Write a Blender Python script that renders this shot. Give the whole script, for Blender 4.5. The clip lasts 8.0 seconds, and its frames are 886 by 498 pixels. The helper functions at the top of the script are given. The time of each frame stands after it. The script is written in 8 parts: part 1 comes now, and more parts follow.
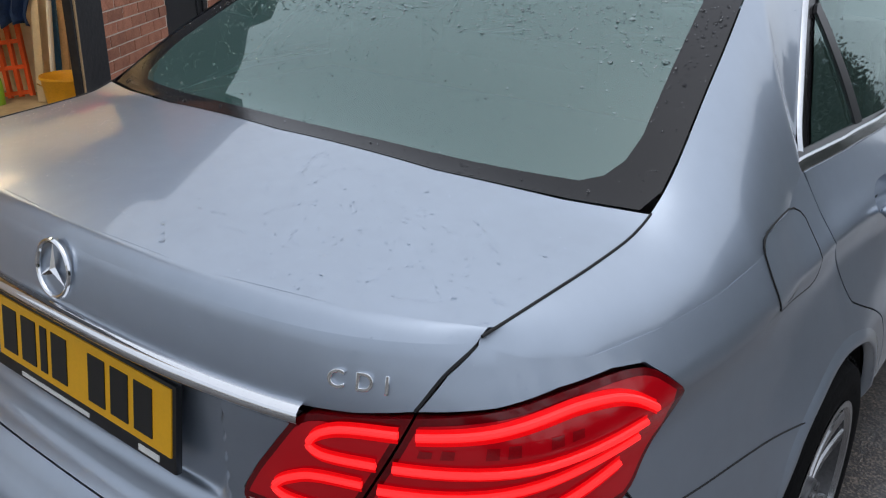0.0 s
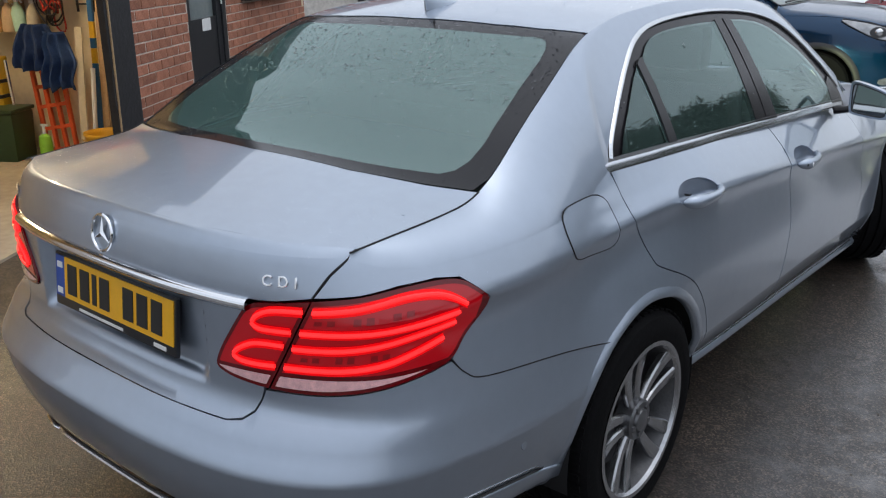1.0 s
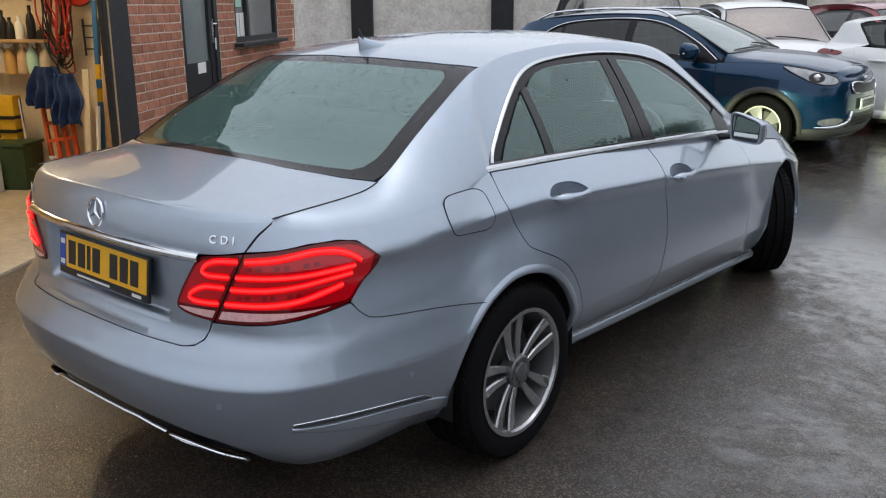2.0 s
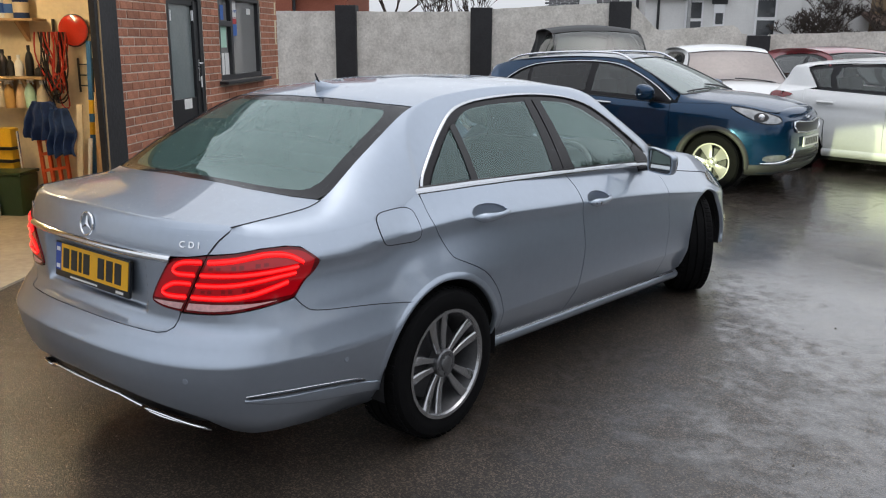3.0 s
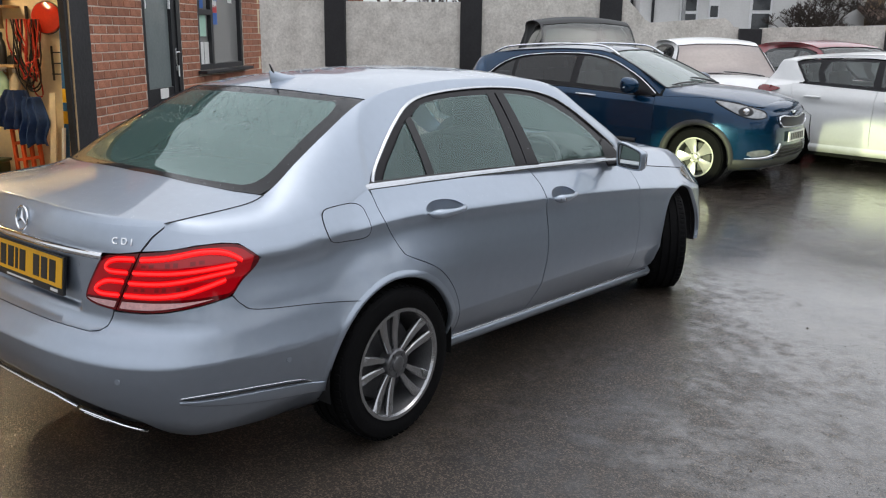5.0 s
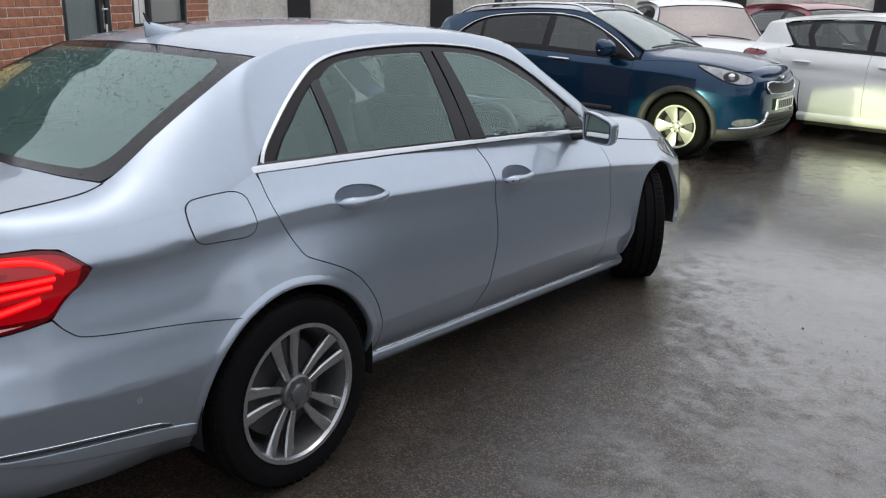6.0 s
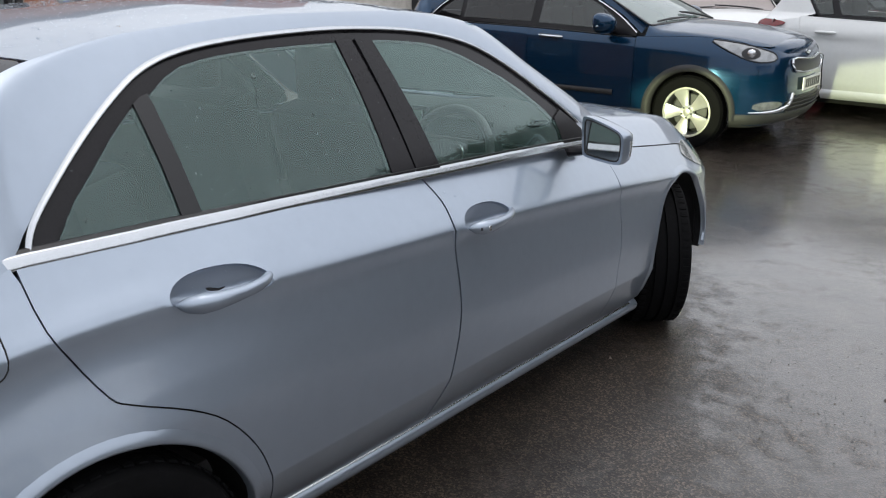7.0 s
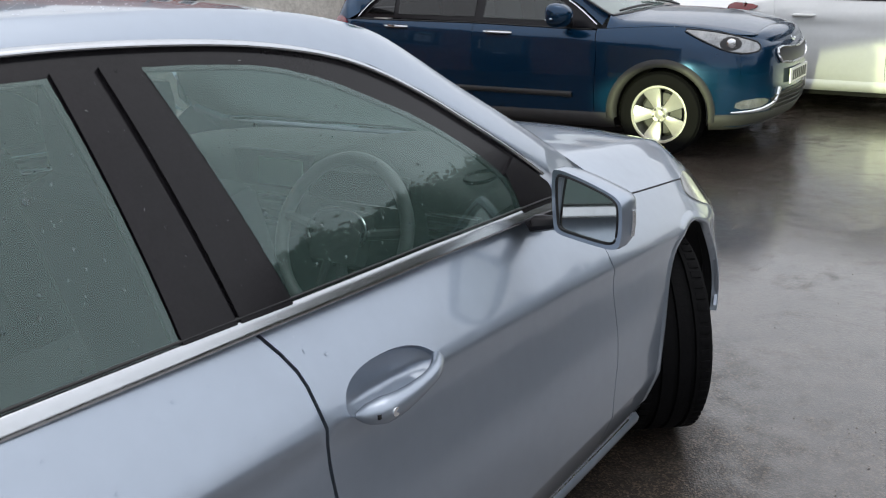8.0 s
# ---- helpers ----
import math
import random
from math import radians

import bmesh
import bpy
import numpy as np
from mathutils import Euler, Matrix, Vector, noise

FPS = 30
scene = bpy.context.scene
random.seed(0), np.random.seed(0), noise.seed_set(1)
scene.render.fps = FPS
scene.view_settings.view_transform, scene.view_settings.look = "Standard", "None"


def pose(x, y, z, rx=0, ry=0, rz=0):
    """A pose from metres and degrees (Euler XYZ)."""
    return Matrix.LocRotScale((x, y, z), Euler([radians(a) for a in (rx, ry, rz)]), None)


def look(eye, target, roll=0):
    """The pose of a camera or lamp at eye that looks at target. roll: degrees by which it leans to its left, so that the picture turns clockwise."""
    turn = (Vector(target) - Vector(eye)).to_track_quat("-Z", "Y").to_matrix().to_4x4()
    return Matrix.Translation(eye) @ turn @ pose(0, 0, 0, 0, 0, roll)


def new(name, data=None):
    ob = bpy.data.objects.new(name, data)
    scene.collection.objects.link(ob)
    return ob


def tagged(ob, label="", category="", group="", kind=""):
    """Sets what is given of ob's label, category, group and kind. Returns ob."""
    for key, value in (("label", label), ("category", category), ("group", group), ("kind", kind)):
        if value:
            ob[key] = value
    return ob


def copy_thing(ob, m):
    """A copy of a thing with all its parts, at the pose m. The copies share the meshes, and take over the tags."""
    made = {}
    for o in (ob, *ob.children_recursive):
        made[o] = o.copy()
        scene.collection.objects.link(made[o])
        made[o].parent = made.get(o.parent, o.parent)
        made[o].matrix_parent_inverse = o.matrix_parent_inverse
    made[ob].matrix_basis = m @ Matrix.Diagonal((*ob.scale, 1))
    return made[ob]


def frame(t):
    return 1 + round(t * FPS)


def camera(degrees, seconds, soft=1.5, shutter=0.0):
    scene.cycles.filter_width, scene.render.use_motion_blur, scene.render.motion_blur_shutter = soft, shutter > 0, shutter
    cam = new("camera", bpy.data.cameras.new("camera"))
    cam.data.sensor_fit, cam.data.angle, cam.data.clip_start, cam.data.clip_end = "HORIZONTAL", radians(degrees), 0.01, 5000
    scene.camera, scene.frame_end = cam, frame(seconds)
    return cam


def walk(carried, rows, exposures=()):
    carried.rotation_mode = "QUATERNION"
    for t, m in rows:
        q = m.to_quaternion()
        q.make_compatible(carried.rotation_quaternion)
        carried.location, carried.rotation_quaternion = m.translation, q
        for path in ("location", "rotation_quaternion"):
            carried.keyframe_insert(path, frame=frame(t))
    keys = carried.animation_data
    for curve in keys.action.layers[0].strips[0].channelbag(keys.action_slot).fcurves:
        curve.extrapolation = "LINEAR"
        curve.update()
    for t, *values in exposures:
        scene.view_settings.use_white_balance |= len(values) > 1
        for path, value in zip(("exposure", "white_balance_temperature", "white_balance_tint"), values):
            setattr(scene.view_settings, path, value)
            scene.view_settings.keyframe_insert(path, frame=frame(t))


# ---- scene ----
cam = camera(54.3, 8.0, soft=1.15)
PATH = [
    (0, (1.171, -1.619, 1.505), (0.05, -0.157, 0.726), 1.0),
    (0.5, (1.56, -1.798, 1.567), (0.39, -0.335, 0.867), -0.0),
    (1, (1.85, -2.019, 1.59), (0.643, -0.565, 0.936), -0.4),
    (1.5, (2.18, -2.184, 1.586), (0.947, -0.728, 0.986), -0.6),
    (3, (3.052, -2.654, 1.647), (1.82, -1.15, 1.176), 0.3),
    (3.5, (3.187, -2.714, 1.674), (1.955, -1.205, 1.221), 0.5),
    (4, (3.202, -2.763, 1.68), (1.963, -1.259, 1.228), 0.7),
    (5.5, (3.015, -2.139, 1.612), (1.811, -0.631, 1.084), 1.0),
    (6, (2.83, -1.735, 1.567), (1.652, -0.22, 1.005), 1.0),
    (6.5, (2.568, -1.21, 1.54), (1.401, 0.304, 0.952), 0.5),
    (7, (2.241, -0.698, 1.522), (1.074, 0.807, 0.913), -0.5),
    (7.5, (1.91, -0.215, 1.487), (0.791, 1.322, 0.867), -1.3),
    (8, (1.648, 0.326, 1.461), (0.556, 1.883, 0.844), -2.7),
]
walk(cam, [(t, look(eye, target, roll)) for t, eye, target, roll in PATH],
     [(0, -.24, 6150, 10), (1, -.15, 6150, 10), (1.5, -.1, 6250, 10), (3, -.05, 6450, 10), (4, 0, 6500, 10), (8, 0, 6500, 10)])

# ---- world, sun, exposure ----
world = bpy.data.worlds.new("overcast_sky")
scene.world = world
world.use_nodes = True
wn = world.node_tree
bg = wn.nodes["Background"]
sky = wn.nodes.new("ShaderNodeTexSky")
sky.sky_type = "NISHITA"
sky.sun_disc = False
sky.sun_elevation, sky.sun_rotation = radians(77), radians(39)
sky.air_density, sky.dust_density, sky.ozone_density = 1.0, 4.0, 1.0
grey = wn.nodes.new("ShaderNodeHueSaturation")
grey.inputs["Saturation"].default_value = 0.36
wn.links.new(sky.outputs[0], grey.inputs["Color"])
# an overcast sky is brightest overhead
where, parts = wn.nodes.new("ShaderNodeTexCoord"), wn.nodes.new("ShaderNodeSeparateXYZ")
wn.links.new(where.outputs["Generated"], parts.inputs[0])
dome = wn.nodes.new("ShaderNodeMapRange")
dome.inputs["From Min"].default_value, dome.inputs["From Max"].default_value = 0.0, 1.0
dome.inputs["To Min"].default_value, dome.inputs["To Max"].default_value = 2.0, 2.12
wn.links.new(parts.outputs[2], dome.inputs["Value"])
cloud = wn.nodes.new("ShaderNodeVectorMath")
cloud.operation = "SCALE"
wn.links.new(grey.outputs[0], cloud.inputs[0])
wn.links.new(dome.outputs[0], cloud.inputs["Scale"])
layer = wn.nodes.new("ShaderNodeMix")
layer.data_type = "RGBA"
layer.inputs[0].default_value = 0.65
layer.inputs[7].default_value = (8.6, 9.0, 9.7, 1)
wn.links.new(cloud.outputs[0], layer.inputs[6])
wn.links.new(layer.outputs[2], bg.inputs["Color"])
bg.inputs["Strength"].default_value = 0.113

sun = new("sun", bpy.data.lights.new("sun", "SUN"))
sun.data.energy, sun.data.angle, sun.data.color = 0.5, radians(150), (1.0, 0.98, 0.95)
sun.matrix_world = look((0, 0, 20), (-1.6, -2.0, 9.0))
tagged(sun, kind="structure")

# the saloon's dipped head lamps light the cars in front of it
for x in (-.62, .62):
    beam = new("head_lamp_beam", bpy.data.lights.new("head_lamp_beam", "SPOT"))
    beam.data.energy, beam.data.color, beam.data.spot_size, beam.data.spot_blend, beam.data.shadow_soft_size = 650, (0.92, 1.0, 0.55), radians(11), 0.3, 0.05
    beam.matrix_world = look((x, 3.72, .68), (x + .25, 7.72, .33)) @ Matrix.Diagonal((3.2, 1, 1, 1))
    tagged(beam, "lit head lamp beam", "light")

# ---- materials ----
def material(name, color, rough=0.5, metal=0.0, var=0.0, scale=6.0, bump=0.0, bump_scale=60.0, rough_var=0.0, coat=0.0, spec=0.5, second=None, emit=0.0, random=0.0):
    """A principled material whose colour, gloss and relief vary at two scales."""
    m = bpy.data.materials.new(name)
    m.use_nodes = True
    t, p = m.node_tree, m.node_tree.nodes["Principled BSDF"]
    L = t.links.new
    p.inputs["Base Color"].default_value = (*color, 1)
    p.inputs["Roughness"].default_value, p.inputs["Metallic"].default_value = rough, metal
    p.inputs["Coat Weight"].default_value, p.inputs["Coat Roughness"].default_value = coat, 0.04
    p.inputs["Specular IOR Level"].default_value = spec
    if emit:
        p.inputs["Emission Color"].default_value = (*color, 1)
        p.inputs["Emission Strength"].default_value = emit
    co = t.nodes.new("ShaderNodeTexCoord")
    if var or rough_var or second:
        n1 = t.nodes.new("ShaderNodeTexNoise")
        n1.inputs["Scale"].default_value, n1.inputs["Detail"].default_value, n1.inputs["Roughness"].default_value = scale, 8, 0.65
        L(co.outputs["Object"], n1.inputs["Vector"])
        n2 = t.nodes.new("ShaderNodeTexNoise")
        n2.inputs["Scale"].default_value, n2.inputs["Detail"].default_value = scale * 9, 4
        L(co.outputs["Object"], n2.inputs["Vector"])
        mixn = t.nodes.new("ShaderNodeMath")
        mixn.operation = "MULTIPLY_ADD"
        mixn.inputs[1].default_value = 0.4
        L(n2.outputs[0], mixn.inputs[0])
        sc = t.nodes.new("ShaderNodeMath")
        sc.operation = "MULTIPLY"
        sc.inputs[1].default_value = 0.6
        L(n1.outputs[0], sc.inputs[0])
        L(sc.outputs[0], mixn.inputs[2])
        ramp = t.nodes.new("ShaderNodeValToRGB")
        a = [max(0, c * (1 - var)) for c in color] if second is None else color
        b = [min(1, c * (1 + var)) for c in color] if second is None else second
        ramp.color_ramp.elements[0].position, ramp.color_ramp.elements[1].position = 0.35, 0.65
        ramp.color_ramp.elements[0].color, ramp.color_ramp.elements[1].color = (*a, 1), (*b, 1)
        L(mixn.outputs[0], ramp.inputs[0])
        out = ramp.outputs[0]
        if random:
            info = t.nodes.new("ShaderNodeObjectInfo")
            hs = t.nodes.new("ShaderNodeHueSaturation")
            mr = t.nodes.new("ShaderNodeMapRange")
            mr.inputs["To Min"].default_value, mr.inputs["To Max"].default_value = 1 - random, 1 + random
            L(info.outputs["Random"], mr.inputs["Value"])
            L(mr.outputs[0], hs.inputs["Value"])
            L(out, hs.inputs["Color"])
            out = hs.outputs[0]
        L(out, p.inputs["Base Color"])
        if rough_var:
            r = t.nodes.new("ShaderNodeMapRange")
            r.inputs["From Min"].default_value, r.inputs["From Max"].default_value = 0.35, 0.65
            r.inputs["To Min"].default_value, r.inputs["To Max"].default_value = max(0.02, rough - rough_var), min(1, rough + rough_var)
            L(mixn.outputs[0], r.inputs["Value"])
            L(r.outputs[0], p.inputs["Roughness"])
    if bump:
        nb = t.nodes.new("ShaderNodeTexNoise")
        nb.inputs["Scale"].default_value, nb.inputs["Detail"].default_value = bump_scale, 6
        L(co.outputs["Object"], nb.inputs["Vector"])
        bm_ = t.nodes.new("ShaderNodeBump")
        bm_.inputs["Strength"].default_value, bm_.inputs["Distance"].default_value = min(1, bump), 0.01
        L(nb.outputs[0], bm_.inputs["Height"])
        L(bm_.outputs[0], p.inputs["Normal"])
    return m


def glazing(name, tint, gloss_rough=0.02, ior=1.5, haze=0.0, haze_color=(0.5, 0.5, 0.5), gloss=(1.0, 1.0, 1.0)):
    """Thin tinted glass: what is behind shows through the tint, and the sheet mirrors by Fresnel."""
    m = bpy.data.materials.new(name)
    m.use_nodes = True
    t = m.node_tree
    t.nodes.clear()
    out, mix = t.nodes.new("ShaderNodeOutputMaterial"), t.nodes.new("ShaderNodeMixShader")
    tr, gl, fr = t.nodes.new("ShaderNodeBsdfTransparent"), t.nodes.new("ShaderNodeBsdfGlossy"), t.nodes.new("ShaderNodeFresnel")
    tr.inputs[0].default_value = (*tint, 1)
    gl.inputs["Color"].default_value = (*gloss, 1)
    gl.inputs["Roughness"].default_value = gloss_rough
    fr.inputs["IOR"].default_value = ior
    first = tr.outputs[0]
    if haze:
        df, m2 = t.nodes.new("ShaderNodeBsdfDiffuse"), t.nodes.new("ShaderNodeMixShader")
        df.inputs[0].default_value = (*haze_color, 1)
        m2.inputs[0].default_value = haze
        t.links.new(tr.outputs[0], m2.inputs[1])
        t.links.new(df.outputs[0], m2.inputs[2])
        first = m2.outputs[0]
    t.links.new(fr.outputs[0], mix.inputs[0])
    t.links.new(first, mix.inputs[1])
    t.links.new(gl.outputs[0], mix.inputs[2])
    t.links.new(mix.outputs[0], out.inputs[0])
    return m


PAINT = material("blue_silver_paint", (0.36, 0.415, 0.495), 0.395, 0.86, 0.03, 3.0, coat=1.0)
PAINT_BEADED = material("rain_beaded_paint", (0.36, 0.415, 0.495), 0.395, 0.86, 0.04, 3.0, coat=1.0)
BLACK = material("black_trim", (0.012, 0.012, 0.014), 0.35, 0, 0.1, 20)
GLOSS_BLACK = material("gloss_black_trim", (0.013, 0.012, 0.014), 0.2, 0, 0.15, 20, spec=0.25)
DARK = material("dark_cavity", (0.006, 0.006, 0.007), 0.7, 0, 0.1, 10)
CHROME = material("chrome", (0.82, 0.83, 0.85), 0.09, 1.0, 0.03, 15)
TRIM = material("brushed_bright_trim", (0.60, 0.62, 0.65), 0.22, 1.0, 0.04, 15)
SATIN = material("satin_aluminium", (0.80, 0.81, 0.83), 0.24, 1.0, 0.03, 15)
ALLOY = material("silver_alloy", (0.38, 0.385, 0.40), 0.24, 0.95, 0.08, 12, coat=0.4)
HUB_GREY = material("grey_hub_cap", (0.16, 0.162, 0.17), 0.35, 0.8, 0.1, 14)
ALLOY_DARK = material("brake_dusted_alloy", (0.09, 0.09, 0.095), 0.5, 0.5, 0.25, 18)
TYRE = material("tyre_rubber", (0.004, 0.004, 0.0045), 0.8, 0, 0.25, 14, bump=0.15, bump_scale=90, spec=0.10)
# the haze colours stand in for pale sky mirrored in the panes
GLASS_SIDE = glazing("side_glass", (0.80, 0.90, 0.88), 0.015, 1.72, 0.08, (0.34, 0.56, 0.51), (0.84, 1.0, 0.98))
GLASS_REAR = glazing("rear_glass", (0.34, 0.44, 0.42), 0.02, 2.2, 0.13, (0.30, 0.58, 0.52), (0.86, 1.0, 0.97))
GLASS_CAR = glazing("parked_car_glass", (0.34, 0.40, 0.39), 0.02, 1.7, 0.05, (0.4, 0.48, 0.45))
GLASS_SCREEN = glazing("parked_car_screen", (0.34, 0.42, 0.40), 0.03, 1.9, 0.38, (0.46, 0.58, 0.54))
MIRROR = material("rain_filmed_mirror", (0.70, 0.73, 0.72), 0.05, 1.0, 0.05, 12)
FRIT = material("ceramic_black_border", (0.010, 0.010, 0.012), 0.12, 0, 0.1, 30, spec=0.35)
SEAT = material("dark_leather", (0.032, 0.032, 0.035), 0.5, 0, 0.2, 25, bump=0.1)
CABIN = material("dark_cabin_plastic", (0.10, 0.101, 0.104), 0.6, 0, 0.2, 25)
LINING = material("grey_headlining", (0.35, 0.34, 0.33), 0.9, 0, 0.06, 25)
RED_LENS = material("red_lens", (0.20, 0.002, 0.006), 0.08, 0, 0.2, 20, coat=1.0)
RED_GLOW = material("lit_red_guide", (1.0, 0.022, 0.022), 0.3, 0, emit=1.25, spec=0.2)
RED_HALO = material("red_guide_glow", (0.62, 0.001, 0.003), 0.2, 0, emit=0.75, spec=0.2)
RED_DIM = material("lit_red_reflector", (0.24, 0.001, 0.004), 0.12, 0, emit=0.6, coat=0.5, spec=0.3)
RED_CELL = material("shaded_red_cell", (0.14, 0.001, 0.003), 0.15, 0, 0.3, 60, emit=0.45, coat=0.5, spec=0.3)
RED_DARK = material("dark_red_lens", (0.11, 0.001, 0.003), 0.1, 0, 0.2, 20, coat=0.35, spec=0.3)
CLEAR_LENS = material("pale_pink_lens", (0.72, 0.42, 0.42), 0.12, 0, 0.25, 60, coat=1.0)
PLATE = material("yellow_reflective_plate", (0.80, 0.41, 0.010), 0.4, 0, 0.05, 30)
PLATE_WHITE = material("white_reflective_plate", (0.75, 0.75, 0.72), 0.4, 0, 0.05, 30)
BLUE_BAND = material("blue_plate_band", (0.02, 0.07, 0.35), 0.4, 0, 0.05, 30)
INK = material("black_ink", (0.012, 0.012, 0.012), 0.45, 0, 0.1, 30)
BRICK = material("red_brick", (0.265, 0.098, 0.056), 0.85, 0, second=(0.46, 0.200, 0.120), scale=9, bump=0.35, bump_scale=70, random=0.22)
MORTAR = material("mortar", (0.60, 0.51, 0.43), 0.95, 0, 0.2, 12, bump=0.3, bump_scale=60)
CONCRETE = material("weathered_render", (0.52, 0.49, 0.44), 0.92, 0, second=(0.86, 0.825, 0.765), scale=2.6, bump=0.8, bump_scale=30)
BLACK_PAINT = material("black_pillar_paint", (0.010, 0.010, 0.012), 0.6, 0, second=(0.024, 0.024, 0.027), scale=3, bump=0.3, bump_scale=30)

# ---- helpers for meshes ----
from mathutils.geometry import delaunay_2d_cdt


def mesh_ob(name, verts, faces, mat, parent=None, normals=None, smooth=True, label=""):
    me = bpy.data.meshes.new(name)
    me.from_pydata([tuple(v) for v in verts], [], faces)
    me.materials.append(mat)
    me.update()
    if smooth:
        me.polygons.foreach_set("use_smooth", [True] * len(me.polygons))
    if normals is not None:
        me.normals_split_custom_set_from_vertices([tuple(n) for n in normals])
    ob = new(name, me)
    if parent is not None:
        ob.parent = parent
    if label:
        tagged(ob, label)
    return ob


def part(name, bm, mat, parent=None, label="", smooth=False):
    me = bpy.data.meshes.new(name)
    bm.to_mesh(me)
    bm.free()
    me.materials.append(mat)
    if smooth:
        me.polygons.foreach_set("use_smooth", [True] * len(me.polygons))
        me.set_sharp_from_angle(angle=radians(38))
    ob = new(name, me)
    if parent is not None:
        ob.parent = parent
    if label:
        tagged(ob, label)
    return ob


def box(bm, c, s, rz=0.0, rx=0.0, ry=0.0, bevel=0.0, taper=1.0):
    """A bevelled box of size s centred on c, added to bm."""
    r = bmesh.ops.create_cube(bm, size=1.0)
    vs = r["verts"]
    for v in vs:
        k = taper if v.co.z > 0 else 1.0
        v.co = Vector((v.co.x * s[0] * k, v.co.y * s[1] * k, v.co.z * s[2]))
    if bevel:
        es = list({e for v in vs for e in v.link_edges})
        b = bmesh.ops.bevel(bm, geom=es, offset=bevel, segments=2, affect="EDGES", profile=0.7)
        vs = list({v for f in b["faces"] for v in f.verts} | {v for v in vs if v.is_valid})
    bmesh.ops.transform(bm, matrix=pose(*c, rx, ry, rz), verts=vs)
    return vs


def lathe(bm, profile, n=48, axis="X", start=0.0, sweep=360.0):
    """Turns (along, radius) pairs about an axis."""
    full = sweep >= 360
    rings = []
    for k in range(n if full else n + 1):
        a = radians(start + sweep * k / n)
        ca, sa = math.cos(a), math.sin(a)
        put = {"X": lambda h, r: (h, r * ca, r * sa), "Z": lambda h, r: (r * ca, r * sa, h), "Y": lambda h, r: (r * ca, h, r * sa)}[axis]
        rings.append([bm.verts.new(put(h, r)) for h, r in profile])
    cnt = len(rings)
    for k in range(cnt if full else cnt - 1):
        a, b = rings[k], rings[(k + 1) % cnt]
        for i in range(len(profile) - 1):
            try:
                bm.faces.new((a[i], b[i], b[i + 1], a[i + 1]))
            except ValueError:
                pass
    return rings


def tube(bm, pts, r, n=8, closed=False, flat=1.0):
    """A tube of radius r (or radii) along pts."""
    P = [Vector(p) for p in pts]
    m = len(P)
    rings = []
    for i, p in enumerate(P):
        d = (P[(i + 1) % m] - P[i - 1]) if closed else (P[min(i + 1, m - 1)] - P[max(i - 1, 0)])
        d.normalize()
        up = Vector((0, 0, 1)) if abs(d.z) < 0.95 else Vector((1, 0, 0))
        a = d.cross(up).normalized()
        b = a.cross(d)
        rad = r[i] if isinstance(r, (list, tuple)) else r
        rings.append([bm.verts.new(p + a * rad * math.cos(2 * math.pi * k / n) + b * rad * flat * math.sin(2 * math.pi * k / n)) for k in range(n)])
    for i in range(m if closed else m - 1):
        A, B = rings[i], rings[(i + 1) % m]
        for k in range(n):
            bm.faces.new((A[k], A[(k + 1) % n], B[(k + 1) % n], B[k]))
    if not closed:
        bm.faces.new(rings[0][::-1])
        bm.faces.new(rings[-1])
    return rings


def smooth_closed(pts, rounds=2, keep=()):
    """Corner cutting on a closed outline; corners named in keep stay sharp."""
    P = [tuple(p) for p in pts]
    sharp = {P[i] for i in keep}
    for _ in range(rounds):
        out = []
        m = len(P)
        for i, p in enumerate(P):
            if p in sharp:
                out.append(p)
                continue
            a, b = P[i - 1], P[(i + 1) % m]
            out.append((p[0] * .75 + a[0] * .25, p[1] * .75 + a[1] * .25))
            out.append((p[0] * .75 + b[0] * .25, p[1] * .75 + b[1] * .25))
        P = out
    return P


def shrink(poly, d):
    """The outline moved inward by d."""
    area = sum(a[0] * b[1] - b[0] * a[1] for a, b in zip(poly, poly[1:] + poly[:1]))
    sg = 1 if area > 0 else -1
    out, m = [], len(poly)
    for i, p in enumerate(poly):
        a, b = Vector(poly[i - 1]), Vector(poly[(i + 1) % m])
        q = Vector(p)
        e1, e2 = (q - a), (b - q)
        if e1.length < 1e-7 or e2.length < 1e-7:
            continue
        e1.normalize()
        e2.normalize()
        n1, n2 = Vector((-e1.y, e1.x)) * sg, Vector((-e2.y, e2.x)) * sg
        n = n1 + n2
        if n.length < 1e-6:
            n = n1
        n.normalize()
        k = d / max(0.45, n.dot(n1))
        out.append((p[0] + n.x * k, p[1] + n.y * k))
    return out


def inside(p, poly):
    x, y = p
    hit, m = False, len(poly)
    for i in range(m):
        (x1, y1), (x2, y2) = poly[i - 1], poly[i]
        if (y1 > y) != (y2 > y) and x < (x2 - x1) * (y - y1) / (y2 - y1) + x1:
            hit = not hit
    return hit


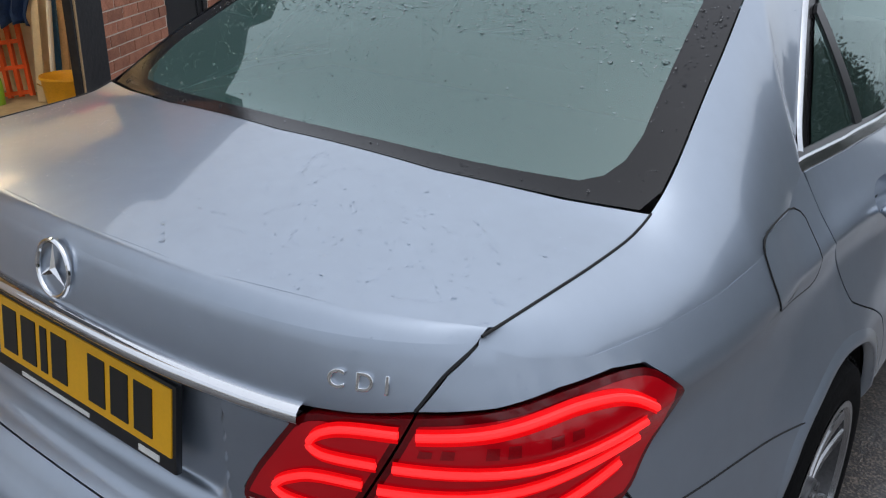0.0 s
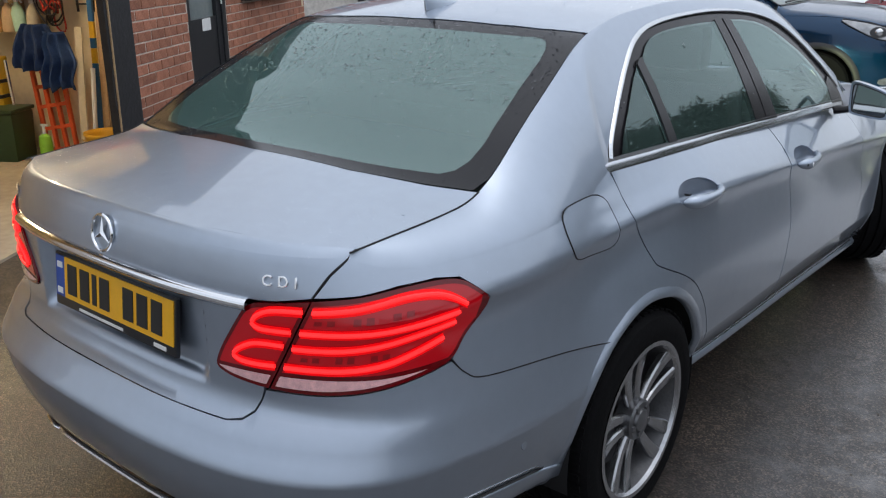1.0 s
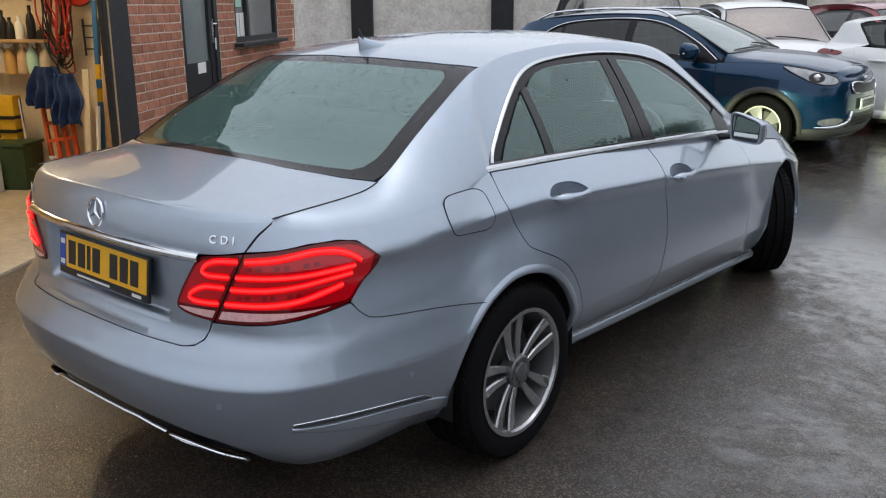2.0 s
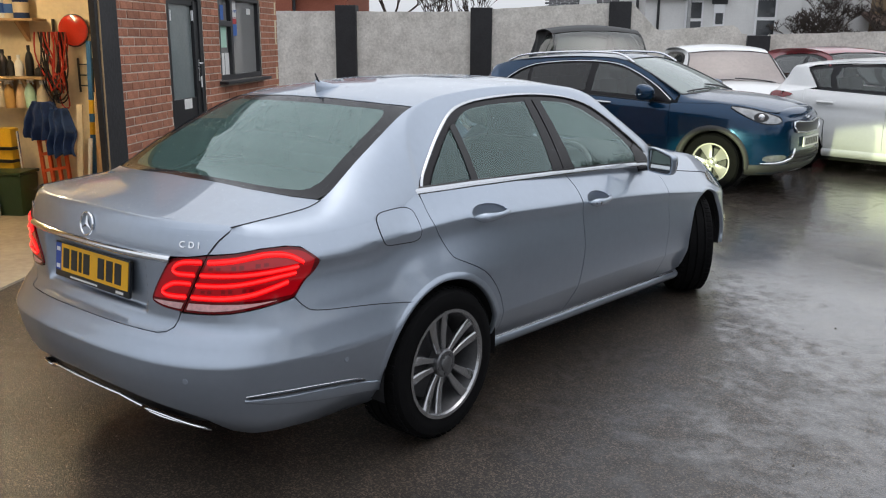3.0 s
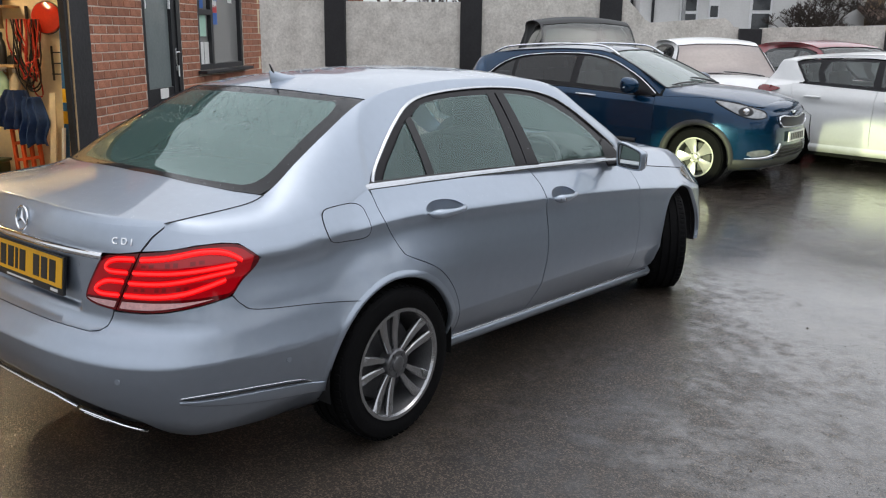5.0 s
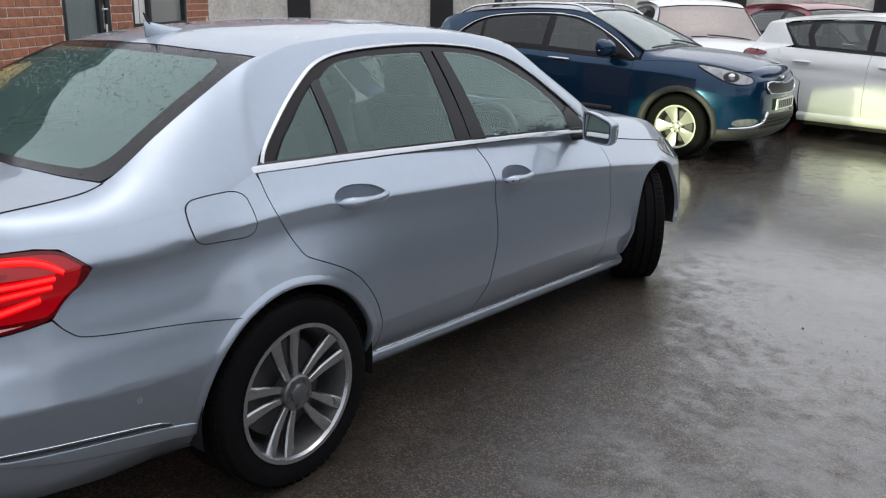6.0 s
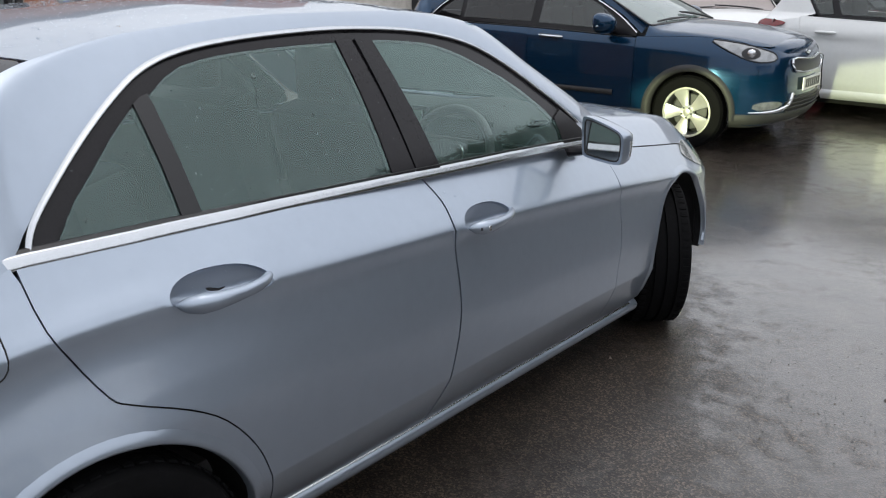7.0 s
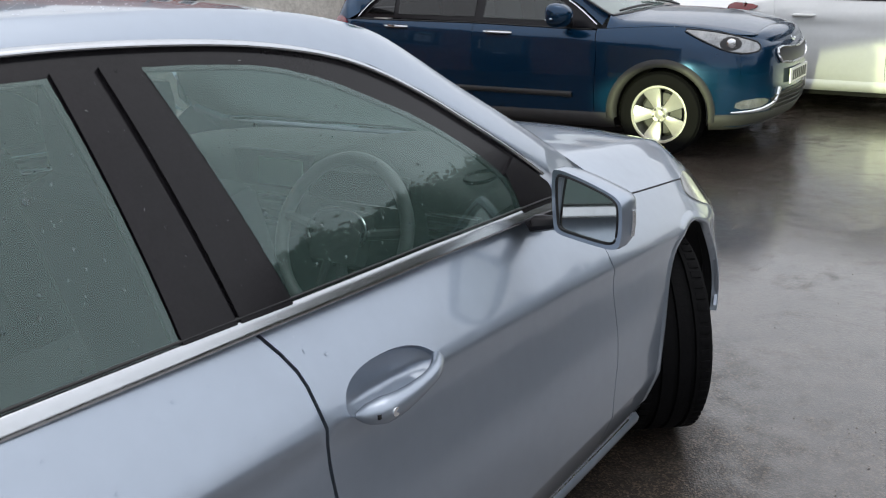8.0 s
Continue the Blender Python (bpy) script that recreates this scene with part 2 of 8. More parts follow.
def triangulate(poly, step, lines=()):
    """Boundary points, all points and triangles of a filled outline, with a grid of points inside."""
    edge = []
    for a, b in zip(poly, poly[1:] + poly[:1]):
        a, b = Vector(a), Vector(b)
        n = max(1, int((b - a).length / step + 0.5))
        edge += [a.lerp(b, k / n) for k in range(n)]
    lo = (min(p.x for p in edge), min(p.y for p in edge))
    hi = (max(p.x for p in edge), max(p.y for p in edge))
    E = np.array([(p.x, p.y) for p in edge])
    pts, flat = list(edge), [tuple(p) for p in edge]
    ny = int((hi[1] - lo[1]) / step) + 1
    for j in range(ny + 1):
        yy = lo[1] + (j + 0.5) * step
        for i in range(int((hi[0] - lo[0]) / step) + 2):
            xx = lo[0] + (i + (0.5 if j % 2 else 0)) * step
            if inside((xx, yy), flat) and np.min((E[:, 0] - xx) ** 2 + (E[:, 1] - yy) ** 2) > (0.55 * step) ** 2:
                pts.append(Vector((xx, yy)))
    m = len(edge)
    links = [(i, (i + 1) % m) for i in range(m)]
    if lines:
        L = np.array([p for ln in lines for p in ln])
        pts = edge + [p for p in pts[m:] if np.min((L[:, 0] - p.x) ** 2 + (L[:, 1] - p.y) ** 2) > (0.4 * step) ** 2]
        for ln in lines:
            run = []
            for p in ln:
                if inside(p, flat) and np.min((E[:, 0] - p[0]) ** 2 + (E[:, 1] - p[1]) ** 2) > (0.15 * step) ** 2:
                    run.append(len(pts))
                    pts.append(Vector(p))
                else:
                    links += list(zip(run, run[1:]))
                    run = []
            links += list(zip(run, run[1:]))
    vs, es, fs, *_ = delaunay_2d_cdt(pts, links, [], 1, 1e-7)
    return m, vs, fs


def patch(name, poly, f, step, mat, parent=None, off=0.0, depth=0.01, gap=0.0, label="", flip=False, lines=(), holes=()):
    """A panel: the outline in the surface's own two coordinates, laid on the surface f(a, b, off), with returned edges of the given depth."""
    if gap:
        poly = shrink(poly, gap)
    rings = [[(a[0] + (b[0] - a[0]) * i / 3, a[1] + (b[1] - a[1]) * i / 3) for a, b in zip(h, h[1:] + h[:1]) for i in range(3)] for h in holes]
    m, P, fs = triangulate(poly, step, list(lines) + [r + r[:1] for r in rings])
    if holes:
        mid = lambda t: (sum(P[i][0] for i in t) / 3, sum(P[i][1] for i in t) / 3)
        fs = [t for t in fs if not any(inside(mid(t), h) for h in holes)]
    h = 1e-3
    V, N = [], []
    for p in P:
        q = np.array(f(p[0], p[1], off))
        n = np.cross(np.array(f(p[0] + h, p[1], off)) - np.array(f(p[0] - h, p[1], off)), np.array(f(p[0], p[1] + h, off)) - np.array(f(p[0], p[1] - h, off)))
        ln = np.linalg.norm(n)
        V.append(q)
        N.append(n / ln if ln > 1e-12 else np.array((0, 0, 1.0)))
    F = []
    for t in fs:
        t = list(t)
        a, b, c = (V[i] for i in t[:3])
        g = np.cross(b - a, c - a)
        if g @ N[t[0]] < 0:
            t.reverse()
        F.append(t)
    if flip:
        N = [-n for n in N]
        F = [t[::-1] for t in F]
    if depth:
        # edges of the panel, turned inward
        count = {}
        for t in F:
            for a, b in zip(t, t[1:] + t[:1]):
                count[(a, b)] = 1
        rim = [e for e in count if (e[1], e[0]) not in count]
        for a, b in rim:
            i = len(V)
            V += [V[a], V[b], V[b] - N[b] * depth, V[a] - N[a] * depth]
            N += [np.zeros(3)] * 4
            F.append([i + 1, i, i + 3, i + 2])
    return mesh_ob(name, V, F, mat, parent, N, True, label)


def strip(name, rows, mat, parent=None, label="", flip=False):
    """A quad sheet through rows of points."""
    k = len(rows[0])
    V = [p for r in rows for p in r]
    F = []
    for i in range(len(rows) - 1):
        for j in range(k - 1):
            q = [i * k + j, i * k + j + 1, (i + 1) * k + j + 1, (i + 1) * k + j]
            F.append(q[::-1] if flip else q)
    return mesh_ob(name, V, F, mat, parent, None, True, label)


def thing(name, label, category, m=None, group="", kind=""):
    ob = new(name)
    ob.empty_display_size = 0.1
    if m is not None:
        ob.matrix_world = m
    return tagged(ob, label, category, group, kind)


# ---- ground ----
def wet_asphalt():
    m = bpy.data.materials.new("wet_asphalt")
    m.use_nodes = True
    t, p = m.node_tree, m.node_tree.nodes["Principled BSDF"]
    L = t.links.new
    co = t.nodes.new("ShaderNodeTexCoord")

    def noise_node(scale, detail=8, rough=0.6):
        n = t.nodes.new("ShaderNodeTexNoise")
        n.inputs["Scale"].default_value, n.inputs["Detail"].default_value, n.inputs["Roughness"].default_value = scale, detail, rough
        L(co.outputs["Object"], n.inputs["Vector"])
        return n

    def ramp(src, a, b, ca, cb):
        r = t.nodes.new("ShaderNodeValToRGB")
        r.color_ramp.elements[0].position, r.color_ramp.elements[1].position = a, b
        r.color_ramp.elements[0].color, r.color_ramp.elements[1].color = (*ca, 1), (*cb, 1)
        L(src, r.inputs[0])
        return r.outputs[0]

    def mix(fac, a, b, mode="MIX"):
        x = t.nodes.new("ShaderNodeMix")
        x.data_type, x.blend_type = "RGBA", mode
        if isinstance(fac, float):
            x.inputs[0].default_value = fac
        else:
            L(fac, x.inputs[0])
        L(a, x.inputs[6])
        L(b, x.inputs[7])
        return x.outputs[2]

    big, mid, fine = noise_node(0.5, 6), noise_node(2.6, 8, 0.72), noise_node(210, 3)
    grit = t.nodes.new("ShaderNodeTexVoronoi")
    grit.inputs["Scale"].default_value = 165
    L(co.outputs["Object"], grit.inputs["Vector"])
    stone = t.nodes.new("ShaderNodeSeparateColor")
    L(grit.outputs["Color"], stone.inputs[0])
    base = ramp(fine.outputs[0], 0.3, 0.75, (0.0225, 0.0185, 0.0157), (0.040, 0.0328, 0.0275))
    chips = ramp(stone.outputs[0], 0.55, 1.0, (0.7, 0.7, 0.7), (4.0, 3.9, 3.7))
    base = mix(1.0, base, chips, "MULTIPLY")
    dirt = ramp(mid.outputs[0], 0.40, 0.68, (0.55, 0.52, 0.48), (1.3, 1.2, 1.08))
    base = mix(0.85, base, dirt, "MULTIPLY")
    wet = mix(0.5, big.outputs[0], mid.outputs[0])
    wet = mix(0.34, wet, noise_node(11, 8, 0.75).outputs[0])
    # a slanted gradient sets where the ground is wetter and paler
    axes, fall, sink = t.nodes.new("ShaderNodeSeparateXYZ"), t.nodes.new("ShaderNodeMapRange"), t.nodes.new("ShaderNodeMath")
    L(co.outputs["Object"], axes.inputs[0])
    fall.interpolation_type = "SMOOTHSTEP"
    fall.inputs["From Min"].default_value, fall.inputs["From Max"].default_value = 0.45, 2.0
    fall.inputs["To Min"].default_value, fall.inputs["To Max"].default_value = -0.075, 0.048
    slant = t.nodes.new("ShaderNodeMath")
    slant.operation, slant.inputs[1].default_value = "MULTIPLY_ADD", 0.65
    L(axes.outputs[1], slant.inputs[0])
    L(axes.outputs[0], slant.inputs[2])
    lower = t.nodes.new("ShaderNodeMath")
    lower.operation, lower.inputs[1].default_value = "SUBTRACT", 1.55
    L(slant.outputs[0], lower.inputs[0])
    L(lower.outputs[0], fall.inputs["Value"])
    sink.operation = "SUBTRACT"
    L(wet, sink.inputs[0])
    L(fall.outputs[0], sink.inputs[1])
    film = sink.outputs[0]
    L(ramp(film, 0.44, 0.58, (0.35, 0.35, 0.35), (0.65, 0.65, 0.65)), p.inputs["Roughness"])
    # pale colour painted in for the sky's sheen on the wet ground
    pale_sheen = t.nodes.new("ShaderNodeRGB")
    pale_sheen.outputs[0].default_value = (0.100, 0.085, 0.078, 1)
    L(mix(ramp(film, 0.44, 0.56, (0.42, 0.42, 0.42), (0, 0, 0)), base, mix(0.8, pale_sheen.outputs[0], ramp(noise_node(3.7, 9, 0.7).outputs[0], 0.38, 0.62, (0.22, 0.20, 0.19), (1.25, 1.2, 1.15)), "MULTIPLY")), p.inputs["Base Color"])
    # a film of water over the stone, thin on the humps
    L(ramp(film, 0.47, 0.60, (1, 1, 1), (0.42, 0.42, 0.42)), p.inputs["Coat Weight"])
    L(ramp(film, 0.42, 0.56, (0.06, 0.06, 0.06), (0.14, 0.14, 0.14)), p.inputs["Coat Roughness"])
    p.inputs["Coat IOR"].default_value = 1.8
    relief = mix(0.45, grit.outputs["Distance"], noise_node(48, 5, 0.7).outputs[0])
    soft = t.nodes.new("ShaderNodeBump")
    soft.inputs["Distance"].default_value = 0.006
    L(ramp(film, 0.46, 0.56, (0.05, 0.05, 0.05), (0.40, 0.40, 0.40)), soft.inputs["Strength"])
    L(relief, soft.inputs["Height"])
    L(soft.outputs[0], p.inputs["Coat Normal"])
    b = t.nodes.new("ShaderNodeBump")
    b.inputs["Distance"].default_value = 0.006
    b.inputs["Strength"].default_value = 0.4
    L(relief, b.inputs["Height"])
    L(b.outputs[0], p.inputs["Normal"])
    p.inputs["Specular IOR Level"].default_value = 0.4
    return m


ASPHALT = wet_asphalt()
gb = bmesh.new()
bmesh.ops.create_grid(gb, x_segments=80, y_segments=80, size=250)
ground = part("ground", gb, ASPHALT)
tagged(ground, "wet dark tarmac yard with puddles and grit", "ground", kind="structure")

# ---- car shapes: smooth curves that give the skin of a car ----
def spline(*keys):
    """A smooth curve through (t, value) keys, with no overshoot."""
    ts, vs = np.array([k[0] for k in keys], float), np.array([k[1] for k in keys], float)
    d = np.diff(vs) / np.diff(ts)
    m = np.concatenate([[d[0]], np.where(d[:-1] * d[1:] > 0, 2 * d[:-1] * d[1:] / (d[:-1] + d[1:] + 1e-12), 0), [d[-1]]])

    def f(t):
        t = min(max(t, ts[0]), ts[-1])
        i = int(min(max(np.searchsorted(ts, t) - 1, 0), len(ts) - 2))
        h = ts[i + 1] - ts[i]
        a = (t - ts[i]) / h
        return float((1 + 2 * a) * (1 - a) ** 2 * vs[i] + a * (1 - a) ** 2 * h * m[i] + a * a * (3 - 2 * a) * vs[i + 1] + a * a * (a - 1) * h * m[i + 1])

    return f


class CarShape:
    """The skin of a car that heads along +y, its rear axle at y = 0 on the ground: a plan outline drawn in by side, rear and front sections, and a top."""

    def __init__(self, plan, side_in, rear_in, front_in, crease, top_z, crown, edge_x, belt_x, lean, bow, crease_ref=0.87, tuck=None, flare=None):
        P = [np.array(p, float) for p in plan]
        P = [np.array([-plan[1][0], plan[1][1]])] + P + [np.array([-plan[-2][0], plan[-2][1]])]
        out = []
        for i in range(1, len(P) - 2):
            for k in range(12):
                a = k / 12
                out.append(0.5 * (2 * P[i] + (P[i + 1] - P[i - 1]) * a + (2 * P[i - 1] - 5 * P[i] + 4 * P[i + 1] - P[i + 2]) * a * a + (3 * P[i] - P[i - 1] - 3 * P[i + 1] + P[i + 2]) * a ** 3))
        out.append(P[-2])
        self.pl = np.array(out)
        self.ss = np.concatenate([[0], np.cumsum(np.linalg.norm(np.diff(self.pl, axis=0), axis=1))])
        tan = np.gradient(self.pl, axis=0)
        tan /= np.linalg.norm(tan, axis=1)[:, None]
        self.nor = np.stack([tan[:, 1], -tan[:, 0]], 1)
        self.end = float(self.ss[-1])
        self.side_in, self.rear_in, self.front_in, self.crease = spline(*side_in), spline(*rear_in), spline(*front_in), crease
        self.top_z, self.crown, self.edge_x = spline(*top_z), spline(*crown), spline(*edge_x)
        self.belt_x, self.lean, self.bow, self.ref = belt_x, lean, bow, crease_ref
        self.tuck = spline(*tuck) if tuck else (lambda y: 0.0)
        self.flare = spline(*flare) if flare else (lambda z: 0.0)
        self.low_in = (lambda y, z: 0.0)
        self.arch = spline((-.8, 0), (-.5, .018), (-.36, .012), (-.12, -.10), (.12, -.13))

    def s_of(self, y):
        return float(np.interp(y, self.pl[:, 1], self.ss))

    def body(self, s, z, off=0.0):
        """The side skin, by the way round from the middle of the tail and the height."""
        k, s = (-1 if s < 0 else 1), abs(s)
        px, py = np.interp(s, self.ss, self.pl[:, 0]), np.interp(s, self.ss, self.pl[:, 1])
        nx, ny = np.interp(s, self.ss, self.nor[:, 0]), np.interp(s, self.ss, self.nor[:, 1])
        w, zz = nx * nx, z - self.crease(py) + self.ref
        d = w * (self.side_in(zz) + self.tuck(py) * max(0.0, .41 + .043 * py - zz) ** 1.12 + self.flare(z + self.arch(py)) * float(np.interp(py, (0, .45), (1, 0)))) + (1 - w) * (self.rear_in(z) if py < 1 else self.front_in(z)) + self.low_in(py, z) - off
        return np.array([k * (px - nx * d), py - ny * d, z])

    def top(self, x, y, off=0.0):
        """The upper skin, by plan."""
        return np.array([x, y, self.top_z(y) - self.crown(y) * x * x + off])

    def glass(self, y, z, off=0.0):
        """The side glass, right side."""
        return np.array([self.belt_x - self.lean * (z - 1) - self.lean * max(z - 1, 0) ** 2 - self.bow * ((y - 1.0) / 1.1) ** 2 * (1 if y > 1 else .6) + off, y, z])

    def shoulder_ctrl(self, ey, b, tb):
        """Ends and corner of a rounded shoulder from the top's edge at ey down to the point b, whose skin rises along tb."""
        ex = self.edge_x(ey)
        E = self.top(ex, ey)
        sl = -2 * self.crown(ey) * ex
        k = max((E[2] - b[2] + sl * (b[0] - E[0])) / (tb[2] - sl * tb[0]), 0.0)
        Q = b + tb * k
        Q[1] = 0.5 * (E[1] + b[1])
        return E, Q, b

    def shoulder(self, ey, b, tb, n=6):
        E, Q, b = self.shoulder_ctrl(ey, b, tb)
        return [tuple((1 - a) ** 2 * E + 2 * a * (1 - a) * Q + a * a * b) for a in [i / n for i in range(n + 1)]]


def mirrored(f):
    return lambda a, b, off=0.0: np.array(f(a, b, off)) * (-1, 1, 1)


def wheel(name, parent, m, radius, width, rim_r, spokes, style, alloy, side=1, label=""):
    """A road wheel: tyre, rim, spokes, cap, disc. Its axle is x; side=1 shows its face to +x."""
    w = new(name)
    w.empty_display_size = 0.05
    w.parent = parent
    w.matrix_local = m
    tagged(w, label)
    hw = width / 2
    bm = bmesh.new()
    R = radius
    prof = [(-hw * .8, rim_r), (-hw * .98, rim_r + .03), (-hw, (R + rim_r) / 2), (-hw * .93, R - .02), (-hw * .72, R - .004)]
    for g in (-.42, 0, .42):
        prof += [(hw * (g - .06), R), (hw * (g - .045), R - .009), (hw * (g + .045), R - .009), (hw * (g + .06), R)]
    prof += [(hw * .72, R - .004), (hw * .93, R - .02), (hw, (R + rim_r) / 2), (hw * .98, rim_r + .03), (hw * .94, rim_r + .004), (hw * .8, rim_r - .004)]
    lathe(bm, prof, 64)
    # cross cuts of the tread at both shoulders
    for k in range(60):
        a = 2 * math.pi * k / 60
        for sx in (-1, 1):
            vs = box(bm, (0, 0, 0), (hw * .24, .022, .006), bevel=.0015)
            bmesh.ops.transform(bm, matrix=Matrix.Rotation(a, 4, "X") @ Matrix.Translation((sx * hw * .70, 0, R - .0035)), verts=vs)
    part("tyre", bm, TYRE, w, smooth=True)
    bm = bmesh.new()
    lathe(bm, [(side * hw * .88, rim_r - .002), (side * hw * .97, rim_r + .004), (side * hw * .97, rim_r - .010), (side * hw * .88, rim_r - .016)], 64)
    part("rim", bm, alloy, w, smooth=True)
    bm = bmesh.new()
    lathe(bm, [(side * hw * .88, rim_r - .016), (side * hw * .70, rim_r - .024), (side * hw * .3, rim_r - .035), (-side * hw * .9, rim_r - .03)], 64)
    part("rim_barrel", bm, ALLOY_DARK, w, smooth=True)
    bm = bmesh.new()
    lathe(bm, [(side * hw * .15, .02), (side * hw * .15, rim_r * .72), (side * hw * .05, rim_r * .72), (side * hw * .05, .02)], 48)
    part("brake_disc", bm, ALLOY_DARK, w, smooth=True)
    bm = bmesh.new()
    lathe(bm, [(-side * hw * .3, 0.001), (-side * hw * .3, rim_r - .03)], 32)
    part("backing_plate", bm, DARK, w)
    for k in range(spokes):
        a0 = 2 * math.pi * k / spokes
        legs = (-1, 1) if style == "twin" else (0,)
        for e in legs:
            bm = bmesh.new()
            rows = []
            for j in range(7):
                r = .042 + (rim_r - .016 - .042) * j / 6
                half = {"twin": .0115 + .0125 * (j / 6) ** 1.3, "petal": .024 + .050 * (j / 6) ** 1.1}[style]
                spread = e * (.0150 + .0290 * (j / 6)) if style == "twin" else 0.0
                deep = side * (hw * .90 - .016 * (1 - j / 6) - .008 * math.sin(math.pi * j / 6))
                th = .020
                pr = []
                for (u, dx) in ((-1, -th), (-1, -.005), (-.72, 0), (.72, 0), (1, -.005), (1, -th)):
                    pr.append(bm.verts.new((deep + side * dx, spread + u * half, r)))
                rows.append(pr)
            for j in range(6):
                for i in range(5):
                    bm.faces.new((rows[j][i], rows[j][i + 1], rows[j + 1][i + 1], rows[j + 1][i]))
            bmesh.ops.recalc_face_normals(bm, faces=bm.faces)
            bmesh.ops.rotate(bm, cent=(0, 0, 0), matrix=Matrix.Rotation(a0, 3, "X"), verts=bm.verts)
            part("spoke", bm, alloy, w, smooth=True)
    bm = bmesh.new()
    lathe(bm, [(side * hw * .45, .062), (side * hw * .84, .060), (side * hw * .88, .054), (side * hw * .86, .034), (side * hw * .92, .032), (side * hw * .95, .026), (side * hw * .95, .001)], 40)
    hub = part("hub_cap", bm, HUB_GREY if style == "twin" else alloy, w, smooth=True)
    for k in range(5):
        a = 2 * math.pi * (k + .5) / 5
        bm = bmesh.new()
        rr = bmesh.ops.create_cone(bm, cap_ends=True, segments=6, radius1=.011, radius2=.010, depth=.012)
        bmesh.ops.transform(bm, matrix=Matrix.Translation((side * hw * .865, .046 * math.cos(a), .046 * math.sin(a))) @ Matrix.Rotation(math.pi / 2, 4, "Y"), verts=rr["verts"])
        part("wheel_bolt", bm, ALLOY_DARK, hub)
    return w

# ---- the silver-blue saloon ----
SAL = CarShape(
    plan=[(0, -1.152), (.30, -1.142), (.55, -1.095), (.73, -.995), (.828, -.845), (.876, -.6), (.906, -.25), (.915, .15), (.914, .8), (.903, 1.5),
          (.886, 2.2), (.868, 2.66), (.850, 2.96), (.808, 3.20), (.73, 3.39), (.58, 3.545), (.33, 3.635), (0, 3.66)],
    side_in=[(.14, .17), (.18, .14), (.22, .085), (.27, .045), (.31, .024), (.36, .012), (.45, .003), (.55, 0), (.62, .001), (.70, .009), (.76, .0195), (.80, .0262), (.83, .0295), (.852, .0290),
             (.866, .0275), (.876, .0312), (.92, .062), (.96, .093), (1.0, .124), (1.04, .158), (1.08, .20)],
    rear_in=[(.18, .30), (.24, .17), (.30, .075), (.36, .03), (.43, .008), (.50, 0), (.552, .0015), (.562, .005), (.60, .030), (.64, .058), (.66, .088), (.70, .10), (.78, .10),
             (.86, .10), (.92, .103), (.98, .115), (1.01, .125), (1.035, .145), (1.06, .19)],
    front_in=[(.18, .25), (.25, .12), (.32, .05), (.45, .01), (.55, 0), (.62, .01), (.70, .05), (.78, .12), (.84, .22), (.90, .40)],
    crease=lambda y: .897 - .07 * (max(y, .2) - .448) - .020 * max(0, y - 1.15) ** 2 - .04 * max(0, .1 - y),
    top_z=[(-1.02, 1.036), (-.95, 1.048), (-.8, 1.066), (-.62, 1.088), (-.54, 1.10), (-.3, 1.222), (-.1, 1.318), (.08, 1.392), (.14, 1.409), (.4, 1.447), (.8, 1.466), (1.2, 1.460),
           (1.45, 1.440), (1.65, 1.40), (1.9, 1.26), (2.15, 1.11), (2.26, 1.035), (2.32, 1.015), (2.65, .972), (2.95, .938), (3.24, .883), (3.48, .80), (3.58, .74)],
    crown=[(-1.0, .07), (-.8, .085), (-.55, .11), (.15, .125), (1.5, .13), (2.2, .13), (2.6, .10), (3.6, .12)],
    edge_x=[(-1.0, .63), (-.896, .668), (-.487, .688), (-.2, .648), (.154, .582), (.4, .556), (.9, .545), (1.4, .540), (1.65, .555), (2.0, .65), (2.12, .685), (2.32, .715), (2.75, .73), (3.14, .70), (3.43, .60)],
    belt_x=.796, lean=.40, bow=.045, tuck=[(.15, 0), (.45, .48), (2.45, .46), (2.65, 0)], flare=[(.50, 0), (.554, .0005), (.564, .003), (.60, .012), (.66, .024), (.74, .034), (.82, .036), (.88, .028), (.94, .014), (1.0, 0)])
SAL.low_in = lambda y, z: .13 * max(0.0, .553 - z) * min(1.0, max(0.0, (-.25 - y) / .2))
FRONT_AXLE = 2.815
BONNET_IN = .14  # the bonnet begins to fall this far inside its edge
WHEEL_R = .326


def arc(sc, z0, r, a0, a1, n=18):
    return [(sc + r * math.cos(radians(a0 + (a1 - a0) * k / n)), z0 + r * math.sin(radians(a0 + (a1 - a0) * k / n))) for k in range(n + 1)]


def curve_through(pts, n):
    """A smooth open line through the points."""
    P = [np.array(p, float) for p in [pts[0]] + list(pts) + [pts[-1]]]
    out = []
    for i in range(1, len(P) - 2):
        for k in range(n):
            a = k / n
            q = 0.5 * (2 * P[i] + (P[i + 1] - P[i - 1]) * a + (2 * P[i - 1] - 5 * P[i] + 4 * P[i + 1] - P[i + 2]) * a * a + (3 * P[i] - P[i - 1] - 3 * P[i + 1] + P[i + 2]) * a ** 3)
            out.append((float(q[0]), float(q[1])))
    return out + [tuple(pts[-1])]


